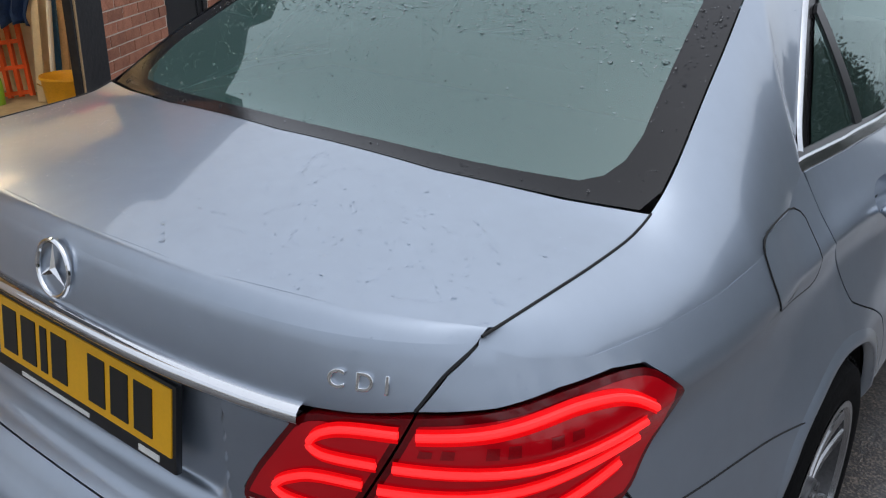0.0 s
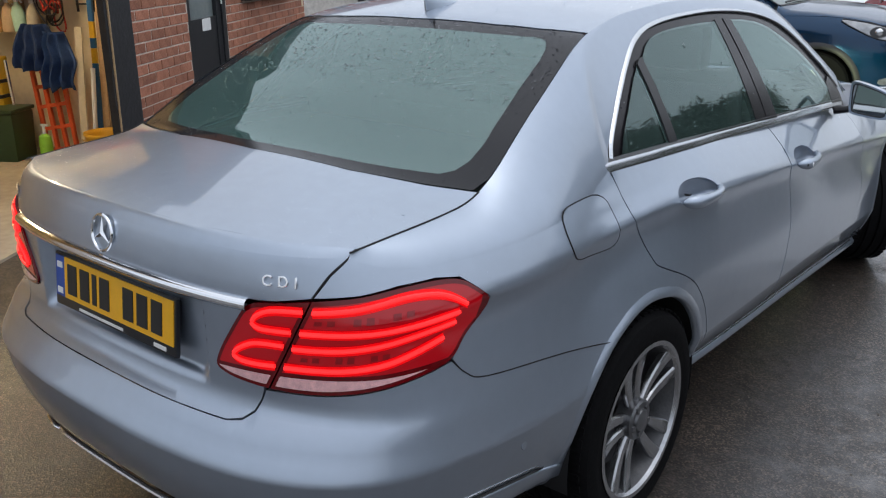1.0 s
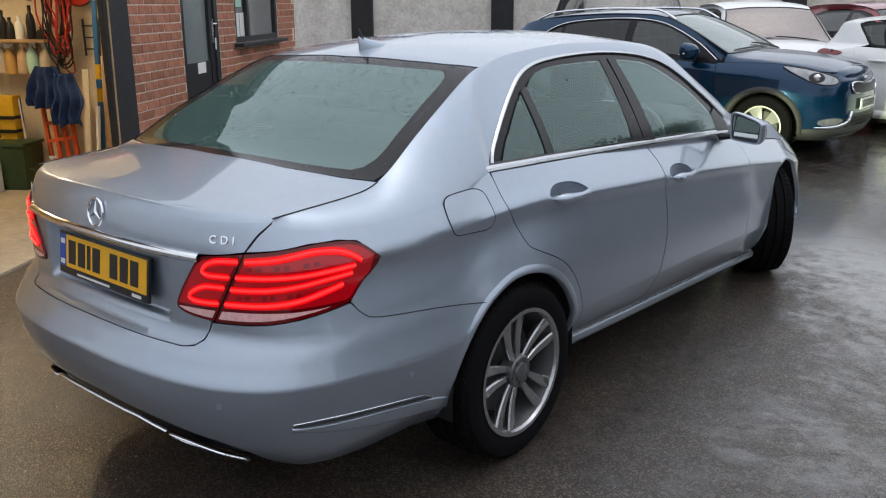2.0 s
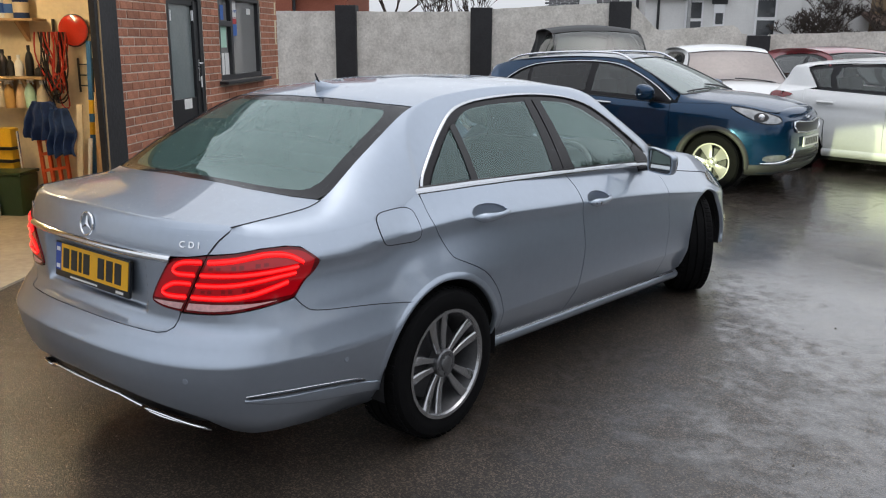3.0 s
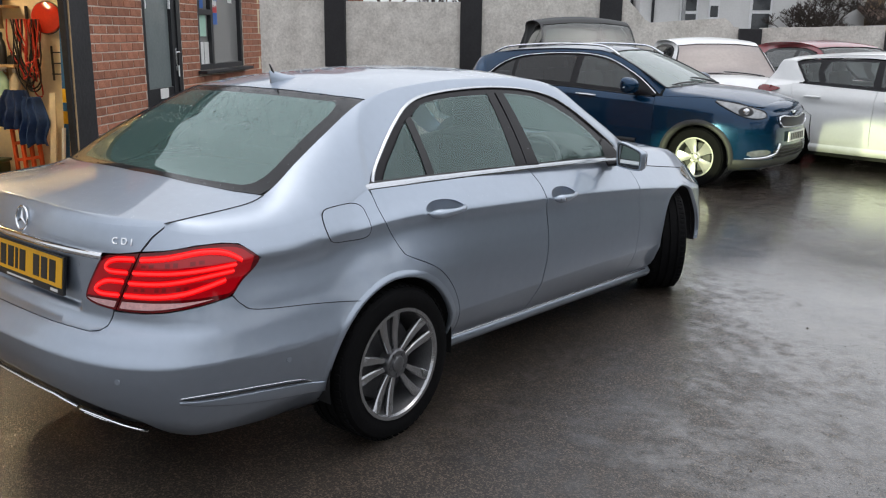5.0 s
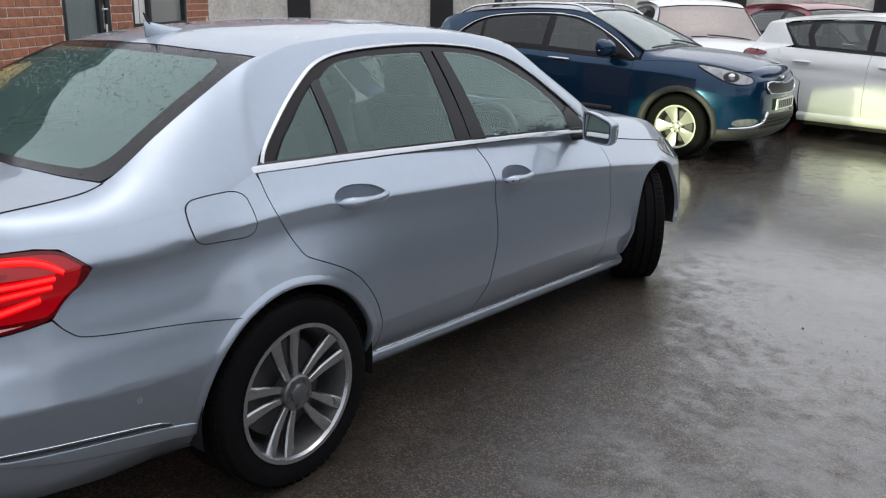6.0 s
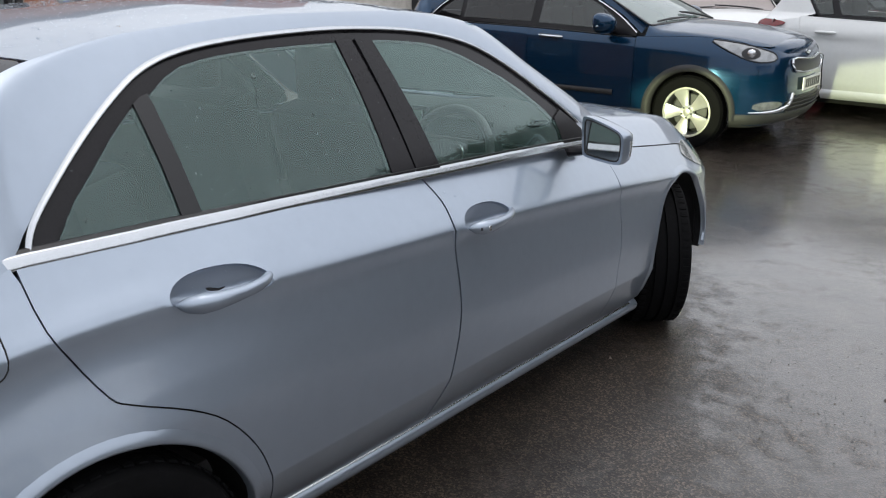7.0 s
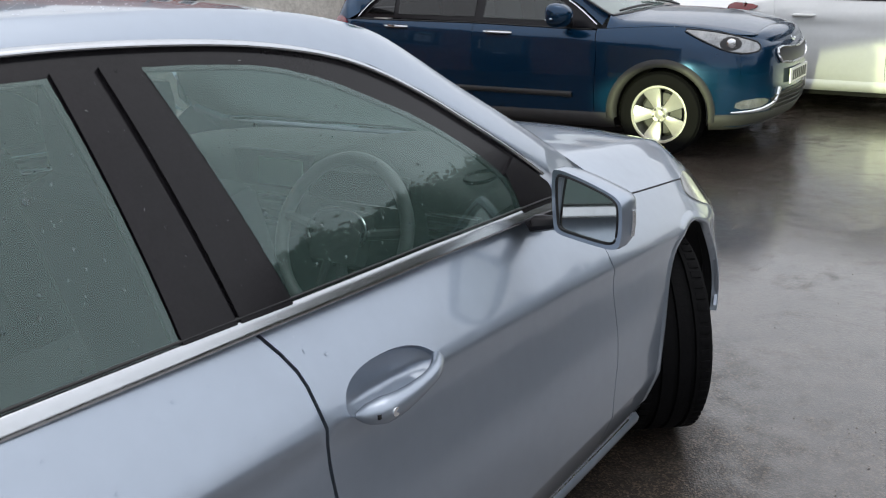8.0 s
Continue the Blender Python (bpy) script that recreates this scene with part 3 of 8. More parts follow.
def build_saloon():
    C = SAL
    car = thing("saloon_car", "wet pale blue-silver four-door saloon car with lit tail lamps", "car")
    body, glass, top = C.body, C.glass, C.top
    sr, sf = C.s_of(0.0), C.s_of(FRONT_AXLE)
    belt = lambda s: float(np.interp(s, [1.5, 1.76, 2.1, 2.88, 3.3, 3.75, 3.9], [1.0, 1.036, 1.028, .996, .975, .945, .93]))
    bline = lambda a, b, n=8: [(a + (b - a) * k / n, belt(a + (b - a) * k / n)) for k in range(n + 1)]
    # outlines in (way round, height)
    fuel = smooth_closed([(1.47, .998), (1.55, 1.003), (1.69, 1.0), (1.70, .93), (1.69, .866), (1.58, .870), (1.475, .878), (1.462, .94)], 2)
    rear_gap = [(1.764, 1.041), (1.772, .93), (1.80, .87), (1.849, .782), (1.885, .755), (2.0, .701), (2.079, .644), (2.147, .555), (2.185, .46), (2.215, .335), (2.225, .31)]
    mid_gap = [(2.881, .996), (2.915, .925), (2.909, .85), (2.903, .668), (2.884, .553), (2.83, .38), (2.815, .284)]
    front_gap = [(3.905, .93), (3.975, .84), (3.965, .751), (3.945, .583), (3.905, .44), (3.885, .237)]
    rear_gap, mid_gap, front_gap = (curve_through(g_, 3) for g_ in (rear_gap, mid_gap, front_gap))
    lamp_out = [(.519, .912), (.60, .918), (.689, .928), (.824, .937), (.934, .947), (1.036, .947), (1.10, .937), (1.136, .910), (1.170, .880), (1.142, .840), (1.095, .810), (1.055, .767),
                (.99, .756), (.886, .742), (.785, .729), (.70, .722), (.575, .720), (.47, .725), (.417, .738), (.408, .755), (.435, .803), (.477, .858)]
    lamp = smooth_closed(lamp_out, 2)
    arch_r = arc(sr, .325, .362, 176, 2, 26)
    arch_f = arc(sf, .325, .366, 176, 2, 26)
    bump_gap = curve_through([(1.055, .764), (1.087, .727), (1.146, .701), (1.381, .673), (sr - .19, .64)], 5)
    sill_z = lambda s: float(np.interp(s, [2.1, 2.97, 4.3], [.312, .277, .216]))
    quarter = [(.799, 1.006), (.88, .988)] + [(1.0, .968), (1.17, .964), (1.30, .966), (1.45, .976), (1.58, .993), (1.70, 1.02), (1.757, 1.037)] + rear_gap[1:-1] + [(2.2, .31), (2.15, .31)] \
        + [p for p in arch_r[::-1] if p[1] > .31 and p[0] > sr - .19] + [(sr - .19, .64)] + bump_gap[::-1][1:] + lamp_out[10:4:-1] + [(.934, .947), (.824, .937), (.699, .931), (.7445, .9735)]
    r_door = bline(1.764, 2.881) + mid_gap[1:] + [(2.6, sill_z(2.6)), (2.4, sill_z(2.4)), (2.225, .305)] + rear_gap[::-1][1:-1]
    f_door = bline(2.881, 3.905) + front_gap[1:] + [(3.6, sill_z(3.6)), (3.3, sill_z(3.3)), (3.0, sill_z(3.0)), (2.815, .284)] + mid_gap[::-1][1:-1]
    fender = [(3.905, .93), (3.925, .904), (4.1, .878), (4.45, .830), (4.74, .792), (4.97, .755), (5.04, .72), (4.95, .64), (4.92, .58)] + [p for p in arch_f[::-1] if p[1] > .30] + [(sf - .365, .24), (3.885, .237)] + front_gap[::-1][1:-1]
    f_bump = [(4.92, .58), (4.95, .64), (5.04, .72), (5.35, .70), (C.end, .68), (C.end, .24), (5.35, .24), (5.05, .26), (4.95, .30)] + [p for p in arch_f if p[0] > sf + .2 and p[1] < .6][::-1]
    fold = [[(s, C.crease(float(np.interp(s, C.ss, C.pl[:, 1]))) + dz) for s in np.arange(1.45, 5.2, .02)] for dz in (-.034, -.016, -.004, .006, .022)]
    fold += [[(s, C.crease(y) - .46 + .043 * y + dz) for s, y in ((s, float(np.interp(s, C.ss, C.pl[:, 1]))) for s in np.arange(1.95, 4.1, .02))] for dz in (-.014, -.004, .004, .014)]
    for sg in (1, -1):
        f = body if sg > 0 else mirrored(body)
        g = glass if sg > 0 else mirrored(glass)
        fl = sg < 0
        q = patch("rear_quarter_panel", quarter, f, .022, PAINT, car, flip=fl, lines=fold)
        if sg > 0:
            patch("fuel_flap", fuel, f, .02, PAINT, q, off=.0022, depth=.006, gap=.002, lines=fold, label="square filler flap with rounded corners")
            bm = bmesh.new()
            tube(bm, [body(a, b, .0010) for a, b in fuel], .0017, 6, closed=True)
            part("flap_gap", bm, DARK, q)
        rd = patch("rear_door", r_door, f, .026, PAINT, car, gap=.0034, flip=fl, lines=fold, holes=[bowl_outline(C.s_of(.335))])
        fd = patch("front_door", f_door, f, .026, PAINT, car, gap=.0034, flip=fl, lines=fold, holes=[bowl_outline(C.s_of(1.285))])
        patch("front_wing", fender, f, .028, PAINT, car, flip=fl, lines=fold)
        patch("front_bumper", f_bump, f, .04, PAINT, car, gap=.002, flip=fl)
        for dr, s0 in ((rd, C.s_of(.335)), (fd, C.s_of(1.285))):
            door_handle(dr, f, s0, sg, dr is fd)
        bm = bmesh.new()
        tube(bm, [np.array(f(a_, b_, .0004)) for a_, b_ in bump_gap], .0017, 6)
        part("bumper_gap", bm, DARK, car)
        # sill: a bright ledge below the doors
        rows = []
        for k in range(30):
            s = 2.19 + (4.27 - 2.19) * k / 29
            y = np.interp(s, C.ss, C.pl[:, 1])
            z = sill_z(s)
            x0 = C.body(s, z)[0]
            rows.append([(sg * a, y, b) for a, b in ((x0 - .025, z + .012), (x0 - .020, z - .001), (x0 - .006, z - .018), (x0 - .001, z - .026), (x0 - .006, z - .044), (x0 - .022, z - .064), (x0 - .06, z - .082), (x0 - .14, z - .09))])
        strip("sill", rows, PAINT, car, flip=fl)
        # bright line along the sill's top
        bm = bmesh.new()
        tube(bm, [(sg * (C.body(s, sill_z(s))[0] - .006), np.interp(s, C.ss, C.pl[:, 1]), sill_z(s) - .006) for s in np.linspace(2.26, 4.2, 40)], .0042, 6)
        part("sill_strip", bm, SATIN, car)
        # shoulder, rear pillar and roof rail in one sheet
        B = [(-.874, 0, "b", .799, 1.006), (-.84, 0, "b", .88, .988), (-.74, 0, "b", 1.0, .968), (-.6, 0, "b", 1.17, .964), (-.487, 0, "b", 1.30, .966),
             (-.35, 0, "b", 1.45, .976), (-.2, 0, "b", 1.58, .993), (-.05, 0, "b", 1.68, 1.016), (.06, 0, "b", 1.757, 1.037)]
        B = [(e, s, z, "b") for e, _, _, s, z in B]
        B += [(e, y, z, "g") for e, y, z in ((.13, .012, 1.085), (.2, .075, 1.145), (.28, .16, 1.212), (.36, .255, 1.278), (.44, .35, 1.332), (.53, .47, 1.370), (.66, .64, 1.388), (.9, .9, 1.395),
                                             (1.1, 1.1, 1.389), (1.3, 1.3, 1.371), (1.45, 1.46, 1.342), (1.58, 1.58, 1.304), (1.72, 1.70, 1.238), (1.86, 1.80, 1.172), (2.0, 1.93, 1.086), (2.12, 2.04, 1.012))]
        rows, ctrl, rise = [], [], []
        for t in np.linspace(0, len(B) - 1, 150):
            i = min(int(t), len(B) - 2)
            a = t - i
            ends = []
            for (e, p, z, kind) in (B[i], B[i + 1]):
                if kind == "b":
                    w = min(1, max(0, (e + .35) / .41))
                    up = glass(0, z + .012) - glass(0, z - .002)
                    ends.append((e, body(p, z), (body(p, z + .012) - body(p, z - .002)) * (1 - w) + up * w))
                else:
                    ends.append((e, glass(p, z), glass(p, z + .012) - glass(p, z - .002)))
            e = ends[0][0] * (1 - a) + ends[1][0] * a
            b = ends[0][1] * (1 - a) + ends[1][1] * a
            tb = ends[0][2] * (1 - a) + ends[1][2] * a
            ctrl.append(C.shoulder_ctrl(e, b, tb))
            rise.append(tb / np.linalg.norm(tb))
        ctrl = np.array(ctrl)
        for _ in range(60):
            ctrl[1:-1, 1] = (ctrl[:-2, 1] + 2 * ctrl[1:-1, 1] + ctrl[2:, 1]) / 4
        rise = np.array(rise)
        for _ in range(160):
            rise[1:-1] = (rise[:-2] + 2 * rise[1:-1] + rise[2:]) / 4
        for (E, Q, b), up in zip(ctrl, rise):
            run = np.linalg.norm(b - E)
            out_ = (Q - E) / np.linalg.norm(Q - E)
            flat_ = float(np.interp(E[1], (-.9, -.5, -.40, .0, .35), (.6, .5, .30, .30, 1.0)))
            out_ = out_ * flat_ + (b - E) / run * (1 - flat_)
            hold = float(np.interp(E[1], (.05, .5), (.36, 0)))
            k1, k2 = (.36 * run, .36 * run) if hold else (0, 0)
            mixed = hold / .36
            P1 = (E + out_ * k1) * mixed + (E + (Q - E) * .667) * (1 - mixed)
            P2 = (b + up * k2) * mixed + (b + up * np.linalg.norm(Q - b) * .667) * (1 - mixed)
            rows.append([tuple(((1 - a) ** 3 * E + 3 * a * (1 - a) ** 2 * P1 + 3 * a * a * (1 - a) * P2 + a ** 3 * b) * (sg, 1, 1)) for a in [i / 13 for i in range(14)]] + [tuple((b - up * .006) * (sg, 1, 1) - np.array((sg * .0006, 0, 0)))])
        strip("roof_rail", rows, PAINT, car, flip=not fl)
        rail_end = rows[-1][:14]
        # wing top beside the bonnet
        rows = []
        for ey in np.linspace(2.12, 3.38, 30):
            s = C.s_of(ey)
            z = float(np.interp(s, [3.905, 4.1, 4.45, 4.74, 4.97], [.908, .878, .830, .792, .755])) - .002
            E, b, tb = top(C.edge_x(ey) - BONNET_IN, ey), body(s, z), body(s, z + .012) - body(s, z - .002)
            run = np.linalg.norm(b - E)
            chord, lead = (b - E) / run, np.array((1, 0, -2 * C.crown(ey) * E[0]))
            P1, P2 = E + (.55 * lead + .45 * chord) * .36 * run, b + (.45 * tb / np.linalg.norm(tb) - .55 * chord) * .36 * run
            curve = [(1 - a) ** 3 * E + 3 * a * (1 - a) ** 2 * P1 + 3 * a * a * (1 - a) * P2 + a ** 3 * b for a in [i / 13 for i in range(14)]]
            rows.append([(sg * x, y, zz) for x, y, zz in [top(E[0] - .02, ey, .0004)] + curve])
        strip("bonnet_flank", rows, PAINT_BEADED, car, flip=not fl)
        foot_s = C.s_of(2.30)
        foot_z = float(np.interp(foot_s, [3.905, 4.1], [.908, .878]))
        foot = [np.array(p) * (sg, 1, 1) + (0, 0, .001) for p in C.shoulder(2.30, body(foot_s, foot_z), body(foot_s, foot_z + .012) - body(foot_s, foot_z - .002), 13)]
        strip("pillar_foot", [[tuple(np.array(p) * (1 - k / 5) + q * k / 5) for p, q in zip(rail_end, foot)] for k in range(6)], PAINT, car, flip=not fl)
        bm = bmesh.new()
        tube(bm, [np.array(r[-1]) + np.array((sg * .0006, 0, 0)) for r in rows], .0026, 6)
        part("bonnet_gap", bm, DARK, car)
        # side windows
        dlo = [(.014, 1.047), (.040, 1.090), (.10, 1.146), (.185, 1.214), (.28, 1.278), (.375, 1.328), (.49, 1.358), (.66, 1.374), (.9, 1.380), (1.1, 1.374), (1.3, 1.356), (1.46, 1.326), (1.57, 1.288), (1.68, 1.228), (1.78, 1.162), (1.90, 1.082), (1.995, 1.013),
               (1.93, .946), (1.78, .958), (1.07, 1.000), (.5, 1.028)]
        line = curve_through(dlo[:17], 4)
        dlo = line + dlo[17:]
        q_light = smooth_closed([(.062, 1.050), (.115, 1.112), (.165, 1.152), (.26, 1.230), (.318, 1.266), (.326, 1.15), (.330, 1.040)], 1, (0, 4, 6))
        r_glass = smooth_closed([(.372, 1.038), (.368, 1.16), (.362, 1.282), (.443, 1.328), (.54, 1.344), (.64, 1.350), (.80, 1.353), (.955, 1.351), (.958, 1.25), (.959, 1.13), (.960, 1.010), (.7, 1.026)], 1, (0, 2, 7, 10))
        f_glass = smooth_closed([(1.162, 1.000), (1.140, 1.12), (1.115, 1.25), (1.097, 1.349), (1.2, 1.342), (1.33, 1.326), (1.44, 1.292), (1.54, 1.244), (1.63, 1.20), (1.72, 1.142), (1.80, 1.082), (1.86, 1.02), (1.85, .962), (1.5, .980)], 1, (0, 3, 12))
        patch("window_frame", dlo, g, .04, GLOSS_BLACK, car, off=-.004, depth=.006, flip=fl, label="gloss black window surround", holes=[shrink(p_, .006) for p_ in (q_light, r_glass, f_glass)])
        patch("mirror_sail", [(1.845, 1.05), (1.90, 1.072), (1.975, 1.022), (2.01, .995), (2.03, .93), (1.99, .910), (1.86, .935)], g, .03, GLOSS_BLACK, car, off=.003, depth=.006, flip=fl, label="black corner piece at the mirror")
        for nm, poly, pa in (("quarter_window", q_light, rd), ("rear_window_pane", r_glass, rd), ("front_window_pane", f_glass, fd)):
            patch(nm, poly, g, .04, GLASS_SIDE, pa, off=.002, depth=0, flip=fl)
        # rubber lip and pillar covers
        for pa, quad in ((rd, [(.963, 1.020), (.961, 1.357), (1.018, 1.357), (1.053, 1.015)]), (fd, [(1.060, 1.014), (1.032, 1.357), (1.093, 1.354), (1.158, 1.008)])):
            patch("pillar_cover", quad, g, .03, GLOSS_BLACK, pa, off=.004, depth=.008, flip=fl)
        patch("window_divider", [(.326, 1.040), (.324, 1.15), (.318, 1.272), (.340, 1.284), (.360, 1.288), (.368, 1.16), (.374, 1.036)], g, .03, BLACK, rd, off=.007, depth=.008, flip=fl)
        # bright trim round the side windows
        rows = []
        hi = [(-.012, 1.036)] + line
        for i, (y, z) in enumerate(hi):
            p0, p1 = hi[max(i - 1, 0)], hi[min(i + 1, len(hi) - 1)]
            d = Vector((p1[0] - p0[0], p1[1] - p0[1])).normalized()
            nrm = (-d.y, d.x)
            rows.append([np.array(g(y + nrm[0] * w, z + nrm[1] * w, o)) for w, o in ((0.0, -.004), (0.001, .005), (.005, .008), (.009, .006), (.012, .0))])
        rr = []
        for i in range(len(rows) - 1):
            for k in range(4):
                a = k / 4
                rr.append([r0 * (1 - a) + r1 * a for r0, r1 in zip(rows[i], rows[i + 1])])
        rr.append(rows[-1])
        strip("window_trim", rr, TRIM, car, flip=not fl, label="bright chrome window trim")
        rows, seal = [], []
        for k in range(50):
            s = 1.752 + (3.80 - 1.752) * k / 49
            y, z = float(np.interp(s, C.ss, C.pl[:, 1])), belt(s)
            x0 = body(s, z - .002)[0]
            x1 = glass(y, z + .016)[0]
            xo = .5 * (x0 + x1 + .012 + math.hypot(x0 - x1 - .012, .006))
            xi = xo - .011
            rows.append([(sg * xx, y, zz) for xx, zz in ((x0 - .003, z - .005), (xo - .0014, z - .0044), (xo - .0008, z - .0034), (xo - .0036, z + .003), (xo - .0067, z + .010), (xo - .0097, z + .017), (xi - .0012, z + .020), (xi - .007, z + .0195))])
            seal.append([(sg * xx, y, zz) for xx, zz in ((xi - .005, z + .019), ((xi + x1) / 2 - .001, z + .021), (x1 + .003, z + .0245), (x1 - .004, z + .0255))])
        strip("belt_trim", rows, TRIM, car, flip=not fl, label="bright chrome belt line trim")
        strip("belt_seal", seal, BLACK, car, flip=not fl)
        door_mirror(car, sg)
        tail_lamp(car, f, fl, lamp, "outer")
        tail_lamp(car, f, fl, lamp, "inner")
        # ledge and groove low on the bumper's flank, parking sensors
        low = spline((.82, .427), (1.02, .414), (1.28, .381), (1.45, .349))
        up_ = spline((.82, .440), (.91, .443), (1.02, .436), (1.17, .418), (1.31, .395), (1.36, .372))
        bot = spline((.82, .420), (1.02, .382), (1.24, .342), (1.45, .309))
        rows = []
        for s in np.linspace(.83, 1.428, 32):
            k = min(1, (s - .82) / .25)
            rows.append([np.array(f(s, z, o)) for z, o in ((low(s) + .002, -.001), (low(s), .003 + .001 * k), (low(s) - .004, .004 + .001 * k), (bot(s) + .003, .003 + .010 * k), (bot(s), .002 + .010 * k), (bot(s) - .006, -.003))])
        strip("bumper_ledge", rows, PAINT, car, flip=not fl)
        bm = bmesh.new()
        ss_ = np.linspace(.835, 1.352, 26)
        tube(bm, [np.array(f(s, low(s) * .5 + up_(s) * .5, .0005)) for s in ss_], [.001] + [max(.001, .42 * (up_(s) - low(s))) for s in ss_[1:-1]] + [.001], 8, flat=.35)
        part("bumper_groove", bm, DARK, car)
        # thin satin line drawn as the highlight on the groove's upper edge
        bm = bmesh.new()
        tube(bm, [np.array(f(s, up_(s), .0006)) for s in ss_], .0016, 6)
        part("groove_edge", bm, SATIN, car)
        for s_, z_ in ((1.242, .497), (.62, .50)):
            bm = bmesh.new()
            bmesh.ops.create_cone(bm, cap_ends=True, segments=20, radius1=.0105, radius2=.0100, depth=.0012)
            p, q_ = np.array(f(s_, z_, .001)), np.array(f(s_, z_, .01))
            bmesh.ops.transform(bm, matrix=Matrix.Translation(p) @ Vector(q_ - p).to_track_quat("Z", "Y").to_matrix().to_4x4(), verts=bm.verts)
            part("parking_sensor", bm, PAINT, car)
        # wheel arches: painted lip and dark liner
        for yc, rad in ((0.0, .362), (FRONT_AXLE, .366)):
            sc = C.s_of(yc)
            rows = []
            for k in range(41):
                a = radians(-8 + 196 * k / 40)
                if .325 + rad * math.sin(a) < .25:
                    continue
                rows.append([np.array(f(sc + (rad + d) * math.cos(a), .325 + (rad + d) * math.sin(a), o)) for d, o in ((.030, -.0004), (.020, .0022), (.012, .0034), (.004, .0036), (0, .001), (-.003, -.02))])
            strip("arch_lip", rows, PAINT, car, flip=fl)
            bm = bmesh.new()
            lathe(bm, [(.45, .368), (.885 if yc < 1 else .79, .368)], 40, start=-10, sweep=200)
            bmesh.ops.translate(bm, vec=(0, yc, .325), verts=bm.verts)
            bmesh.ops.scale(bm, vec=(sg, 1, 1), verts=bm.verts)
            part("wheel_arch_liner", bm, DARK, car)
        # inner dark shell below the skin, kept clear of the wheels
        rows = []
        for s in np.linspace(0, C.end, 130):
            y = float(np.interp(s, C.ss, C.pl[:, 1]))
            lift = max([math.sqrt(max(0, .375 ** 2 - (s - c) ** 2)) for c in (sr, sf)])
            z0 = .27 if lift == 0 else max(.27, .325 + lift)
            zt = 1.0 if s < 1.2 else (belt(s) - .01 if s < 3.9 else .80)
            if s < .85:
                zt = .60
            rows.append([np.array(f(s, z0 + (zt - z0) * k / 14, -.045)) for k in range(15)])
        strip("inner_shell", rows, DARK, car, flip=fl)
        for yc, turn in ((0.0, 0.0), (FRONT_AXLE, 38.0)):
            x = sg * (.795 if yc < 1 else .69)
            spin = 12 if yc < 1 else 40
            wheel("wheel", car, pose(x, yc, WHEEL_R - .002, 0, 0, turn) @ pose(0, 0, 0, spin), WHEEL_R, .238, .232, 5, "twin", ALLOY, sg, "five twin-spoke silver alloy wheel with black tyre")
    build_saloon_ends(car)
    build_saloon_cabin(car)
    return car


BOWL = (.122, .046, .024)


def bowl_outline(s0):
    """Outline of the hollow behind a door handle, in the door's own coordinates."""
    y0 = float(np.interp(s0, SAL.ss, SAL.pl[:, 1]))
    zc = SAL.crease(y0) + .004
    out = []
    for k in range(40):
        c, n = math.cos(2 * math.pi * k / 40), math.sin(2 * math.pi * k / 40)
        d = BOWL[0] * math.copysign(abs(c) ** (2 / 2.3), c)
        out.append((s0 + d, zc + (BOWL[1] if n > 0 else BOWL[2]) * n - .07 * d))
    return out


def door_handle(door, f, s0, sg, keyed):
    """A bow handle over a shallow bowl that follows the crease."""
    C = SAL
    y0 = float(np.interp(s0, C.ss, C.pl[:, 1]))
    zc = C.crease(y0) + .004
    slope = -.07
    # bowl, let into the door
    def pan(u, v, off=0.0):
        d, b = u - s0, v - zc - slope * (u - s0)
        q = max(0.0, 1 - abs(d / BOWL[0]) ** 2.3 - abs(b / (BOWL[1] if b > 0 else BOWL[2])) ** 2)
        return np.array(f(u, v, off - (.046 - .5 * b) * q ** .42))
    patch("handle_bowl", bowl_outline(s0), pan, .0042, PAINT, door, depth=0, flip=sg < 0)
    # grip: stout at the rear, slender in the middle, turned in at the front
    bm = bmesh.new()
    prof, rad = [], []
    for k in range(31):
        u = k / 30
        a = -.114 + .230 * u
        lift = .030 * (1 - abs(2 * u - 1) ** 3.4) + .004
        prof.append(np.array(f(s0 + a, zc - .006 + .020 * u ** 2 + slope * a, lift)))
        rad.append(float(np.interp(u, (0, .05, .16, .34, .6, .85, .96, 1), (.004, .014, .0195, .0165, .0125, .0115, .010, .004))))
    tube(bm, prof, rad, 12, flat=1.1)
    h = part("door_handle", bm, PAINT, door, "body-coloured bow handle", smooth=True)
    if keyed:
        p, q = np.array(f(s0 - .070, zc - .001, .042)), np.array(f(s0 - .070, zc - .001, .062))
        turn = Vector(q - p).to_track_quat("Z", "Y").to_matrix().to_4x4()
        bm = bmesh.new()
        bmesh.ops.create_cone(bm, cap_ends=True, segments=20, radius1=.0085, radius2=.0075, depth=.010)
        bmesh.ops.transform(bm, matrix=Matrix.Translation(p) @ turn, verts=bm.verts)
        part("key_lock", bm, CHROME, h, smooth=True)
        bm = bmesh.new()
        p = np.array(f(s0 - .094, zc, .030))
        box(bm, (0, 0, 0), (.011, .008, .014), bevel=.002)
        bmesh.ops.transform(bm, matrix=Matrix.Translation(p) @ turn, verts=bm.verts)
        part("lock_sensor", bm, DARK, h)


